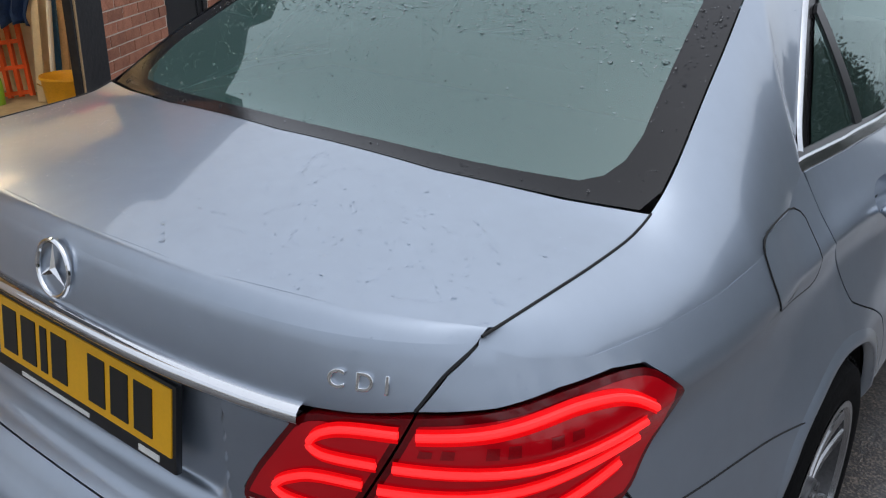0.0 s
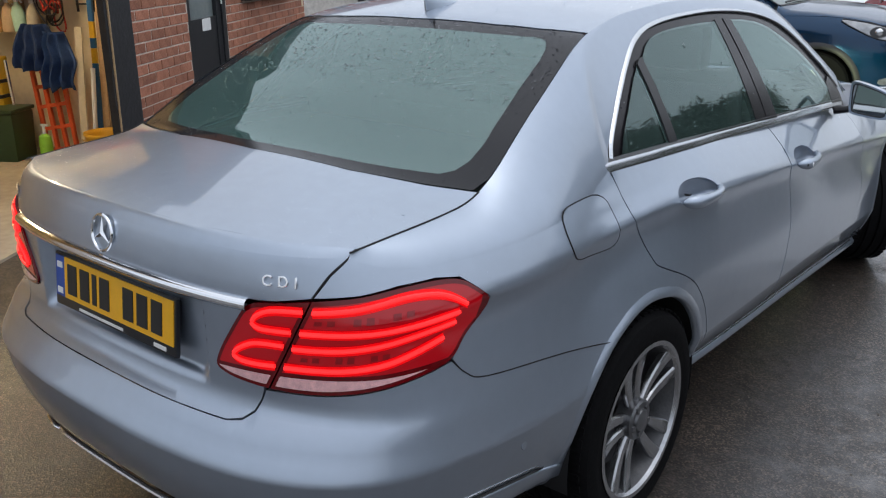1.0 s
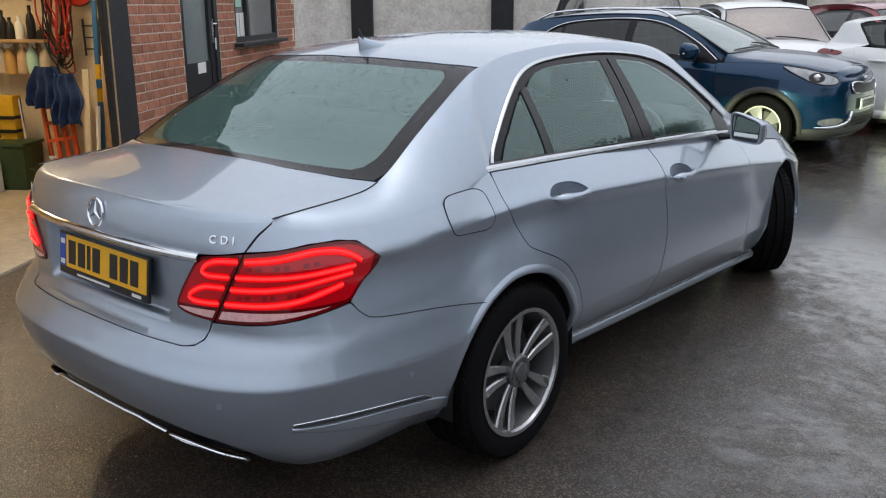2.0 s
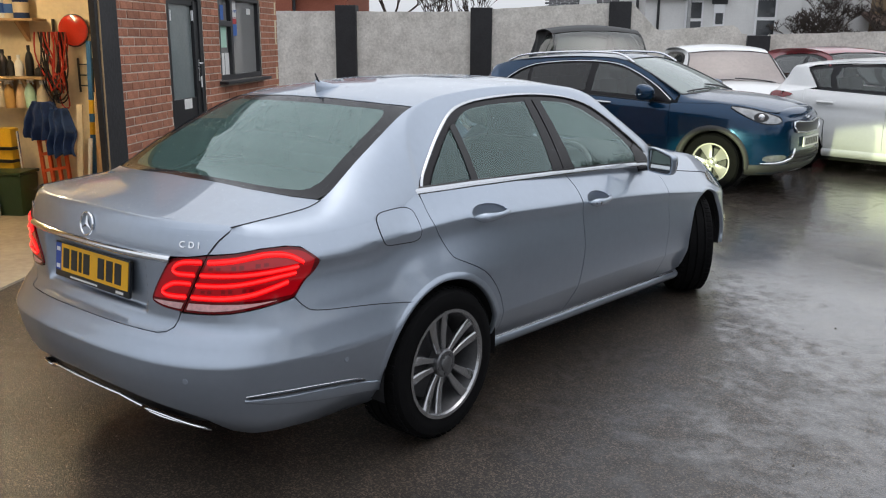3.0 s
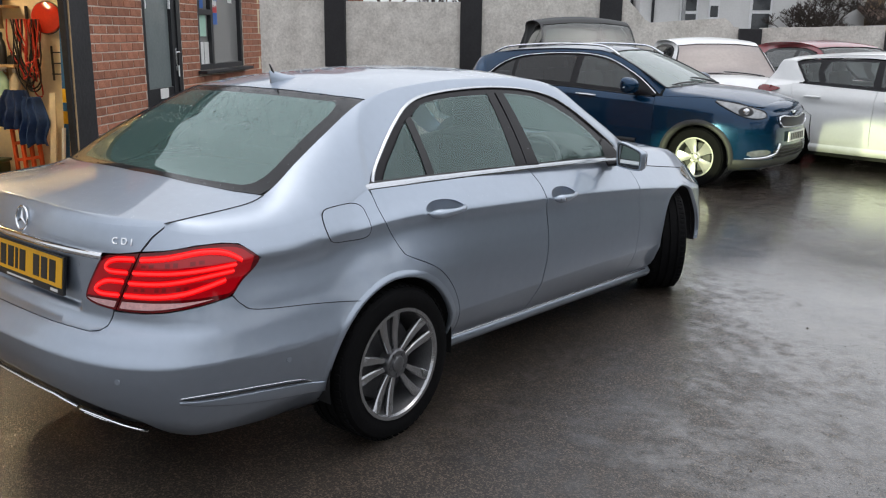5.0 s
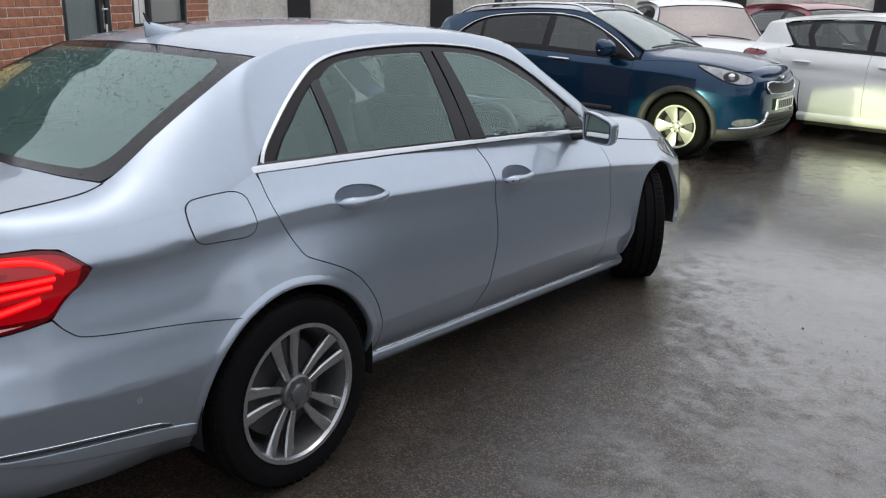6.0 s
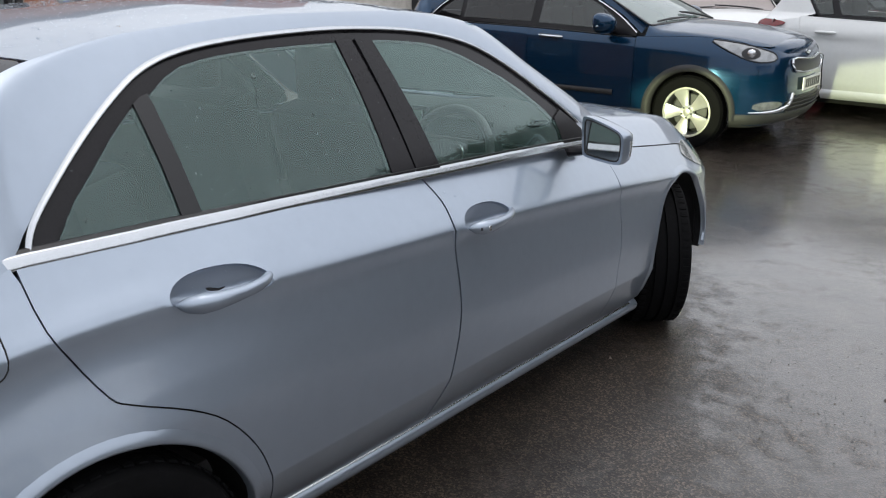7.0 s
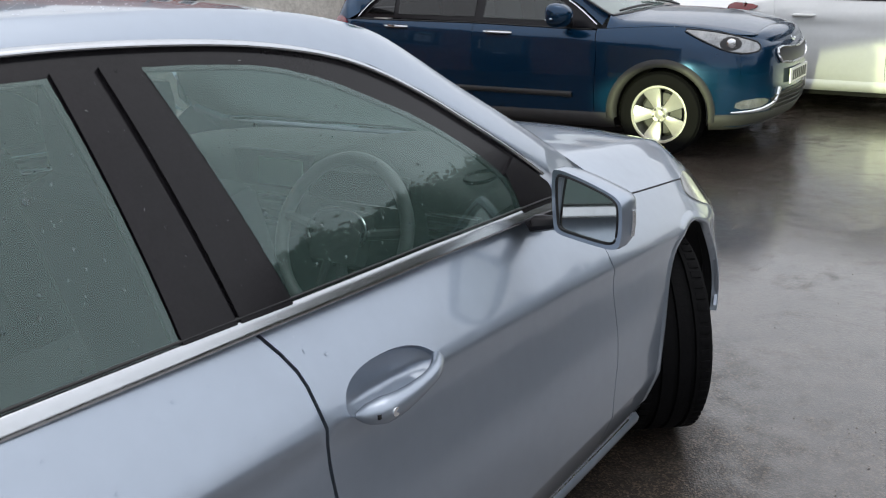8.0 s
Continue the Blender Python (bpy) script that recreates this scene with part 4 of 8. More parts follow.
def door_mirror(car, sg):
    """Door mirror: foot, shell, glass and indicator strip."""
    m = new("door_mirror")
    m.parent = car
    m.matrix_local = pose(sg * .930, 1.852, .990, 0, 0, sg * -11)
    tagged(m, "body-coloured door mirror with bright glass")
    bm = bmesh.new()
    rows = []
    # shell: outline grows from the nose back to the glass rim
    outline = [(-.083, -.050), (-.087, .062), (-.078, .075), (-.03, .067), (.045, .047), (.078, .033), (.087, .014), (.085, -.052), (.073, -.073), (.02, -.072), (-.05, -.066), (-.074, -.062)]
    O = smooth_closed(outline, 2)
    for d, k in ((.0, 1.0), (.012, 1.02), (.03, 1.01), (.055, .93), (.075, .78), (.088, .5), (.092, .15)):
        rows.append([bm.verts.new((sg * (x * k + .01 * (1 - k)), d, z * k)) for x, z in O])
    for a, b in zip(rows, rows[1:]):
        for i in range(len(O)):
            bm.faces.new((a[i], a[(i + 1) % len(O)], b[(i + 1) % len(O)], b[i]))
    bm.faces.new(rows[-1])
    inner = [bm.verts.new((sg * x * .87, .001, z * .85)) for x, z in O]
    deep = [bm.verts.new((sg * x * .85, .016, z * .83)) for x, z in O]
    for a, b in ((rows[0], inner), (inner, deep)):
        for i in range(len(O)):
            bm.faces.new((b[i], b[(i + 1) % len(O)], a[(i + 1) % len(O)], a[i]))
    bmesh.ops.recalc_face_normals(bm, faces=bm.faces)
    part("mirror_shell", bm, PAINT, m, smooth=True)
    bm = bmesh.new()
    bm.faces.new([bm.verts.new((sg * x * .85, .011 + .10 * z, z * .83)) for x, z in O])
    if bm.faces[:][0].normal.y > 0:
        bmesh.ops.reverse_faces(bm, faces=bm.faces)
    part("mirror_glass", bm, MIRROR, m)
    bm = bmesh.new()
    tube(bm, [(sg * x * .87, .002, z * .85) for x, z in O], .0030, 6, closed=True)
    part("mirror_rim", bm, BLACK, m)
    bm = bmesh.new()
    tube(bm, [(-sg * .06, .035, -.040), (-sg * .105, .03, -.052), (-sg * .150, .015, -.058)], [.020, .022, .028], 10, flat=.7)
    part("mirror_foot", bm, GLOSS_BLACK, m, smooth=True)
    bm = bmesh.new()
    tube(bm, [(sg * .0875, .034, -.046), (sg * .0895, .036, -.02), (sg * .0885, .036, .006)], .0045, 8)
    part("indicator_strip", bm, SATIN, m, smooth=True)


def clip_poly(poly, a, b, side):
    """Keeps what lies to one side of the line from a to b."""
    out = []
    sd = lambda p: ((b[0] - a[0]) * (p[1] - a[1]) - (b[1] - a[1]) * (p[0] - a[0])) * side
    for p, q in zip(poly, poly[1:] + poly[:1]):
        dp, dq = sd(p), sd(q)
        if dp >= 0:
            out.append(p)
        if (dp > 0 and dq < 0) or (dp < 0 and dq > 0):
            t = dp / (dp - dq)
            out.append((p[0] + (q[0] - p[0]) * t, p[1] + (q[1] - p[1]) * t))
    return out


def tail_lamp(car, f, fl, outline, which):
    """One half of a wrap-round tail lamp: dark housing lens, three glowing guides, a pale lower band."""
    a, b = (.696, .93), (.566, .716)
    k = -1 if which == "outer" else 1
    off = .006
    poly = clip_poly(outline, a, b, -k)
    lamp = patch("tail_lamp", poly, f, .016, RED_DARK, car, off=off, depth=.018, gap=.002, flip=fl, label="lit red tail lamp with bright light guides")
    inner = shrink(shrink(poly, .006), .005)
    body_poly = [p for p in inner]
    low = clip_poly(body_poly, (.3, .748), (1.2, .772), -1)
    main = clip_poly(body_poly, (.3, .757), (1.2, .781), 1)
    main = clip_poly(main, (1.085, .70), (1.165, .98), 1) if which == "outer" else main
    patch("red_lens", main, f, .016, RED_DIM, lamp, off=off + .0012, depth=0, flip=fl)
    if low:
        patch("pale_lens", low, f, .016, CLEAR_LENS, lamp, off=off + .0014, depth=0, flip=fl)
    if which == "outer":
        lines = [[(.698, .905), (.80, .911), (.88, .921), (.95, .928), (1.02, .922), (1.06, .908), (1.092, .886)], [(.665, .860), (.79, .862), (.90, .866), (1.0, .871), (1.07, .874)],
                 [(.642, .823), (.776, .825), (.888, .836), (.98, .847), (1.062, .852)], [(.618, .779), (.774, .781), (.885, .793), (.945, .806), (1.03, .824)]]
    else:
        lines = [[(.672, .905), (.62, .904), (.58, .900), (.548, .887), (.532, .868), (.556, .858), (.60, .859), (.640, .860)], [(.618, .827), (.57, .827), (.53, .823), (.488, .804), (.468, .786), (.492, .776), (.54, .776), (.592, .779)]]
    for k_, pts in enumerate(lines):
        dense = []
        for p, q in zip(pts, pts[1:]):
            dense += [(p[0] + (q[0] - p[0]) * t / 4, p[1] + (q[1] - p[1]) * t / 4) for t in range(4)]
        dense.append(pts[-1])
        for _ in range(3):
            dense = [dense[0]] + [((a_[0] + 2 * b_[0] + c_[0]) / 4, (a_[1] + 2 * b_[1] + c_[1]) / 4) for a_, b_, c_ in zip(dense, dense[1:], dense[2:])] + [dense[-1]]
        bm = bmesh.new()
        tube(bm, [np.array(f(s, z, off + .0035)) for s, z in dense], .0058 if which == "outer" else .0052, 8, flat=.9)
        gd = part("light_guide", bm, RED_GLOW, lamp, smooth=True)
        rows = [[np.array(f(s, z + w_, off + o_)) for w_, o_ in ((-.0105, .0036), (0, .0044), (.0105, .0036))] for s, z in dense]
        strip("guide_glow", rows, RED_HALO, gd, flip=fl)
    # dark cells between the guides
    if which == "outer":
        for s0, s1, z0, z1, n in ((.70, 1.0, .884, .898, 9), (.66, .93, .801, .812, 9)):
            for k in range(n):
                sa = s0 + (s1 - s0) * k / n
                za = z0 + (z1 - z0) * k / n
                w_ = (s1 - s0) / n * .62
                hh = .0075 * (.55 + .45 * math.sin(math.pi * (k + .5) / n))
                patch("dark_cell", [(sa, za - hh), (sa + w_, za - hh + .001), (sa + w_ * 1.1, za + hh), (sa + .003, za + hh)], f, .02, RED_DIM if k % 3 == 2 else RED_CELL, lamp, off=off + .0030, depth=0, flip=fl)


def build_saloon_ends(car):
    C = SAL
    body, top = C.body, C.top
    # roof, rear window, windscreen, bonnet, boot lid deck
    ex = C.edge_x
    edge = lambda y0, y1, n, k: [(k * ex(y0 + (y1 - y0) * i / n), y0 + (y1 - y0) * i / n) for i in range(n + 1)]
    back = [(.582, .150), (.45, .112), (.30, .090), (0, .074), (-.30, .090), (-.45, .112), (-.582, .150)]
    fore = [(-.565, 1.60), (-.4, 1.655), (0, 1.69), (.4, 1.655), (.565, 1.60)]
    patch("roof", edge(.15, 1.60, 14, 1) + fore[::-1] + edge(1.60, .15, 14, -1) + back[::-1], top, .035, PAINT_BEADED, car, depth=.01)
    base = [(-.688, -.487), (-.562, -.525), (-.351, -.570), (0, -.592), (.351, -.570), (.562, -.525), (.688, -.487)]
    pane = base + edge(-.487, .150, 10, 1)[1:-1] + back + edge(.150, -.487, 10, -1)[1:-1]
    clear = smooth_closed([(-.625, -.462), (-.45, -.505), (-.30, -.528), (0, -.548), (.30, -.528), (.45, -.505), (.625, -.462), (.575, -.2), (.525, .075), (.40, .048), (.26, .030), (0, .018), (-.26, .030), (-.40, .048), (-.525, .075), (-.575, -.2)], 2)
    # the black border is a ring round the clear pane
    ring_rows = []
    cl = clear
    m = len(cl)
    outp = shrink(pane, .004)
    O = [Vector(p) for p in outp]

    def cast(p):
        d = Vector((p[0], (p[1] + .2)))
        best = None
        o = Vector((0, -.2))
        for a, b in zip(O, O[1:] + O[:1]):
            e = b - a
            den = d.x * e.y - d.y * e.x
            if abs(den) < 1e-9:
                continue
            w = a - o
            t = (w.x * e.y - w.y * e.x) / den
            u = (w.x * d.y - w.y * d.x) / den
            if t > 0 and -1e-6 <= u <= 1 + 1e-6 and (best is None or t > best):
                best = t
        return o + d * best

    dense = []
    for a, b in zip(cl, cl[1:] + cl[:1]):
        n = max(1, int((Vector(b) - Vector(a)).length / .03))
        dense += [(a[0] + (b[0] - a[0]) * i / n, a[1] + (b[1] - a[1]) * i / n) for i in range(n)]
    for p in dense + dense[:1]:
        q = cast(p)
        ring_rows.append([top(p[0] + (q.x - p[0]) * i / 5, p[1] + (q.y - p[1]) * i / 5, -.0025) for i in range(6)])
    rw = strip("rear_window", ring_rows, FRIT, car, label="sloping rear window with black ceramic border")
    patch("glass_pane", clear, top, .035, GLASS_REAR, rw, off=-.0025, depth=0)
    # screen
    ws = [(-.565, 1.605), (-.4, 1.66), (0, 1.695), (.4, 1.66), (.565, 1.605)] + edge(1.62, 2.10, 8, 1)[1:] + [(.5, 2.20), (0, 2.27), (-.5, 2.20)] + edge(2.10, 1.62, 8, -1)[:-1]
    patch("windscreen", ws, top, .05, GLASS_SIDE, car, off=-.002, depth=.004)
    fall = lambda y0, y1, n, k: [(k * (ex(y0 + (y1 - y0) * i / n) - BONNET_IN), y0 + (y1 - y0) * i / n) for i in range(n + 1)]
    hood = [(-.545, 2.13), (-.5, 2.20), (0, 2.29), (.5, 2.20), (.545, 2.13)] + fall(2.14, 3.40, 14, 1) + [(.3, 3.50), (0, 3.54), (-.3, 3.50)] + fall(3.40, 2.14, 14, -1)
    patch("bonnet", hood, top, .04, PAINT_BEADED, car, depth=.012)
    # head lamps
    for sg in (1, -1):
        f = body if sg > 0 else mirrored(body)
        hl = smooth_closed([(4.84, .70), (4.74, .755), (4.87, .790), (5.02, .765), (5.27, .725), (5.25, .64), (5.04, .64)], 2)
        h = patch("head_lamp", hl, f, .03, material("head_lamp_lens", (.34, .35, .33), .1, .3, .3, 16, coat=1.0), car, off=.006, depth=.02, flip=sg < 0)
    # boot lid: deck, rolled edge and rear face
    deck = [(-.664, -.868), (-.60, -.904), (-.50, -.948), (-.30, -.996), (0, -1.012), (.30, -.996), (.50, -.948), (.60, -.904), (.664, -.868)] + edge(-.86, -.492, 8, 1) + [(.562, -.530), (.351, -.574), (0, -.596), (-.351, -.574), (-.562, -.530)] + edge(-.492, -.86, 8, -1)
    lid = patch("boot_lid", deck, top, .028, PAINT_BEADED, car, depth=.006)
    # rolled lip from deck edge to rear face
    lip = [(.664, -.868), (.60, -.904), (.50, -.948), (.40, -.977), (.30, -.996), (.15, -1.009), (0, -1.012)]
    rows = []
    for i in range(61):
        q = -1 + 2 * i / 60
        x = .664 * q
        yl = float(np.interp(abs(x), [p[0] for p in lip[::-1]], [p[1] for p in lip[::-1]]))
        E = top(x, yl)
        s = .795 * q
        b = body(s, 1.008)
        # the corner where deck and rear face would meet
        d0, d1 = E - top(x, yl + .02), body(s, 1.008) - body(s, .992)
        den = d0[1] * d1[2] - d0[2] * d1[1]
        k0 = ((b[1] - E[1]) * d1[2] - (b[2] - E[2]) * d1[1]) / den
        Q = E + d0 * min(max(k0, .1), 3.0)
        Q[0] = (E[0] + b[0]) / 2
        # the fold softens towards its ends
        soft_ = .8 * max(0.0, (abs(q) - .7) / .3) ** 2
        Q = Q * (1 - soft_) + (E + b) / 2 * soft_
        rows.append([tuple(top(x, yl + .012, -.0012))] + [tuple((1 - a) ** 2 * E + 2 * a * (1 - a) * Q + a * a * b) for a in [j / 7 for j in range(8)]])
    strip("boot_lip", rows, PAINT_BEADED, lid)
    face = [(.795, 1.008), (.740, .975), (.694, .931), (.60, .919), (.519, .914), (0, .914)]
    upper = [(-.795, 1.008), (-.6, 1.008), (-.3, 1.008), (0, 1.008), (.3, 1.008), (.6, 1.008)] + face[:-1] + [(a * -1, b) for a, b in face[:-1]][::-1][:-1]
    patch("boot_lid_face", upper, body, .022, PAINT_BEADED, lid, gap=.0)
    # lower face with a shallow recess for the plate
    def recess(s, z, off=0.0):
        u = max(0.0, 1 - (abs(s) / .375) ** 8)
        v = max(0.0, 1 - (abs(z - .80) / .112) ** 6)
        return body(s, z, off - .030 * min(1, 2.2 * u * v))
    lower = [(-.515, .900), (0, .900), (.515, .900), (.478, .858), (.436, .803), (.408, .757), (.415, .737), (.468, .724), (.552, .719), (.541, .690), (.524, .664), (.500, .649), (.46, .6425), (.3, .6415), (0, .6415), (-.3, .6415), (-.46, .6425), (-.500, .649), (-.524, .664), (-.541, .690), (-.552, .719), (-.468, .724), (-.415, .737),
             (-.408, .757), (-.436, .803), (-.478, .858)]
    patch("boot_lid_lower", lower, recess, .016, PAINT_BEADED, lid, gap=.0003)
    # bright strip over the plate
    rows = []
    for i in range(61):
        s = -.522 + 1.044 * i / 60
        rows.append([body(s, z, o) for z, o in ((.917, -.002), (.9165, .010), (.911, .017), (.900, .018), (.8925, .012), (.892, -.004))])
    strip("grip_strip", rows, CHROME, lid, label="chrome strip above the plate")
    # plate with holder
    plate_ob = new("number_plate")
    plate_ob.parent = car
    plate_ob.matrix_local = pose(0, -1.038, .800, -7, 0, 0)
    tagged(plate_ob, "yellow rear number plate in a black holder")
    bm = bmesh.new()
    box(bm, (0, 0, -.006), (.536, .012, .140), bevel=.005)
    part("plate_holder", bm, BLACK, plate_ob, smooth=True)
    bm = bmesh.new()
    box(bm, (.021, -.0068, .004), (.478, .004, .108), bevel=.0015)
    part("plate_face", bm, PLATE, plate_ob)
    bm = bmesh.new()
    box(bm, (-.239, -.0068, .004), (.042, .004, .108), bevel=.0015)
    part("plate_band", bm, BLUE_BAND, plate_ob)
    for k, x in enumerate((-.178, -.118, -.072, -.026, .078, .137, .196)):
        bm = bmesh.new()
        box(bm, (x, -.0098, .004), (.020 if k == 2 else .044, .0016, .079), bevel=.0006)
        part("plate_bar", bm, INK, plate_ob)
    bm = bmesh.new()
    box(bm, (-.05, -.0066, -.066), (.20, .0016, .007))
    part("holder_bar", bm, PLATE_WHITE, plate_ob)
    bm = bmesh.new()
    box(bm, (.205, -.0066, -.064), (.05, .0016, .010))
    part("holder_bar", bm, PLATE_WHITE, plate_ob)
    for x, z, mm in ((-.239, .034, PLATE_WHITE), (-.239, -.034, PLATE_WHITE)):
        bm = bmesh.new()
        box(bm, (x, -.0092, z), (.026, .0012, .016))
        part("band_bar", bm, mm, plate_ob)
    # round emblem: ring and three blades
    em = new("emblem")
    em.parent = lid
    em.matrix_local = pose(0, body(0, .968)[1] - .004, .968, 90 - 9, 0, 0)
    tagged(em, "round chrome emblem with three blades")
    bm = bmesh.new()
    tube(bm, [(.043 * math.cos(a), .043 * math.sin(a), 0) for a in np.linspace(0, 2 * math.pi, 49)[:-1]], .0042, 8, closed=True)
    part("emblem_ring", bm, CHROME, em, smooth=True)
    for k in range(3):
        a = radians(90 + 120 * k)
        bm = bmesh.new()
        tip = bm.verts.new((.041 * math.cos(a), .041 * math.sin(a), .001))
        l = bm.verts.new((.0085 * math.cos(a + 1.047), .0085 * math.sin(a + 1.047), .001))
        r = bm.verts.new((.0085 * math.cos(a - 1.047), .0085 * math.sin(a - 1.047), .001))
        c = bm.verts.new((0, 0, .006))
        bm.faces.new((c, r, tip))
        bm.faces.new((c, tip, l))
        part("emblem_blade", bm, CHROME, em)
    # raised letters on the right, bars on the left
    cu = bpy.data.curves.new("letters", "FONT")
    cu.body, cu.size, cu.extrude, cu.bevel_depth, cu.space_character = "CDI", .0325, .002, .0007, 1.75
    tmp = new("letters_source", cu)
    bpy.context.view_layer.update()
    me = bpy.data.meshes.new_from_object(tmp.evaluated_get(bpy.context.evaluated_depsgraph_get()))
    bpy.data.objects.remove(tmp)
    p0, p1 = body(.56, .955, .002), body(.67, .955, .002)
    ax = Vector(p1 - p0).normalized()
    up = Vector(body(.58, .97) - body(.58, .93)).normalized()
    mt = Matrix((ax, up, ax.cross(up))).transposed().to_4x4()
    for v in me.vertices:
        v.co = Matrix.Translation(body(.560, .9485, .003)) @ mt @ v.co
    me.materials.append(CHROME)
    lt = new("badge_letters", me)
    lt.parent = lid
    tagged(lt, "raised chrome letters CDI")
    for k in range(4):
        bm = bmesh.new()
        p = body(-.675 + .030 * k, .960, .003)
        p1 = body(-.66 + .030 * k, .960, .003)
        box(bm, (0, 0, 0), (.020, .004, .022), bevel=.0015)
        bmesh.ops.transform(bm, matrix=Matrix.Translation(p) @ Matrix.Rotation(math.atan2((p1 - p)[1], (p1 - p)[0]), 4, "Z"), verts=bm.verts)
        part("badge_bar", bm, CHROME, lid)
    # rear bumper, both halves in one sheet
    sr = C.s_of(0.0)
    rim_ = [(0, .6405), (.25, .6405), (.46, .6413), (.503, .6472), (.528, .662), (.545, .690), (.556, .714), (.70, .719), (.785, .726), (.886, .739), (.99, .753)] + curve_through([(1.052, .762), (1.087, .727), (1.146, .701), (1.381, .673), (sr - .19, .64)], 5)
    half = rim_ \
        + [p for p in arc(sr, .325, .362, 176, 2, 26) if p[0] < sr - .19 and p[1] > .345] + [(sr - .362, .325), (sr - .345, .222), (1.34, .204), (1.2, .233), (1.05, .256), (.86, .262), (.76, .272), (.66, .338), (.57, .365), (.438, .381), (.285, .398), (0, .405)]
    half = rim_ + sorted(half[len(rim_):-12], key=lambda p: -p[1]) + half[-12:]
    full = half + [(-a, b) for a, b in half[::-1]][1:-1]
    edge_line = lambda dz: [(s, .559 - .024 * min(1, max(0, (abs(s) - .98) / .45)) + dz) for s in np.arange(-1.5, 1.5, .02)]
    patch("rear_bumper", full, body, .022, PAINT, car, depth=.012, gap=.0008, lines=[edge_line(d) for d in (-.012, -.004, .004, .014)])
    # black apron under it with bright lower trim and tail pipes
    rows = []
    for i in range(61):
        s = -.80 + 1.60 * i / 60
        zt = float(np.interp(abs(s), [0, .285, .438, .57, .66, .76, .86], [.412, .404, .388, .371, .345, .279, .268]))
        rows.append([body(s, zt, -.004), body(s, zt - .012, -.014), body(s, min(zt - .02, zt * .5 + .16), -.018), body(s, .315 if zt > .33 else zt - .02, -.012), body(s, min(zt - .02, .300), -.03), body(s, min(zt - .03, .27), -.07), body(s, .25, -.18)])
    strip("apron", rows, BLACK, car, flip=True)
    bm = bmesh.new()
    tube(bm, [body(-.34 + .68 * i / 40, .364 - .030 * max(0, abs(-.34 + .68 * i / 40) - .24) / .1, .004) for i in range(41)], .0075, 8, flat=.9)
    part("apron_trim", bm, SATIN, car, smooth=True)
    for sg in (1, -1):
        bm = bmesh.new()
        O = smooth_closed([(.340, .334), (.436, .329), (.504, .312), (.575, .284), (.640, .254), (.56, .258), (.47, .272), (.385, .300)], 2)
        tube(bm, [body(sg * a, b, .012) for a, b in O], .0055, 8, closed=True)
        part("tail_pipe_trim", bm, CHROME, car, smooth=True)
        patch("tail_pipe_mouth", O, body if sg > 0 else mirrored(body), .02, DARK, car, off=.008, depth=0, flip=sg < 0)
    # gaps that run through one sheet only
    for pts_, rr in (([(s, z) for s, z in ((.694, .931), (.740, .975), (.795, 1.006))], .0022),):
        for sg in (1, -1):
            bm = bmesh.new()
            tube(bm, [body(sg * a, b, .0005) for a, b in curve_through(pts_, 6)], rr, 6)
            part("lid_gap", bm, DARK, lid)
    for sg in (1, -1):
        bm = bmesh.new()
        tube(bm, [top(sg * (ex(y) + .001), y, .0002) for y in np.linspace(-.888, -.49, 16)], .0022, 6)
        part("lid_gap", bm, DARK, lid)
    # roof aerial
    bm = bmesh.new()
    rows = []
    for j in range(9):
        q = j / 8
        y = -.085 + .20 * q
        hw = .030 * math.sin(math.pi * min(1, .12 + .88 * (1 - q))) * .9 + .003
        hgt = .052 * (1 - q) ** 1.2 + .004
        rows.append([bm.verts.new((hw * math.cos(a), y, hgt * math.sin(a))) for a in np.linspace(0, math.pi, 9)])
    for a, b in zip(rows, rows[1:]):
        for i in range(8):
            bm.faces.new((a[i], a[i + 1], b[i + 1], b[i]))
    bm.faces.new(rows[0])
    bmesh.ops.recalc_face_normals(bm, faces=bm.faces)
    bmesh.ops.transform(bm, matrix=pose(0, .215, C.top_z(.2) - .004, 5), verts=bm.verts)
    part("aerial_fin", bm, PAINT, car, smooth=True)
    bm = bmesh.new()
    tube(bm, [(0, .155, C.top_z(.15) + .03), (0, .128, C.top_z(.13) + .085)], [.007, .003], 8)
    part("aerial_mast", bm, BLACK, car)
    # floor pan
    bm = bmesh.new()
    box(bm, (0, 1.4, .27), (1.30, 4.1, .06))
    part("floor_pan", bm, DARK, car)


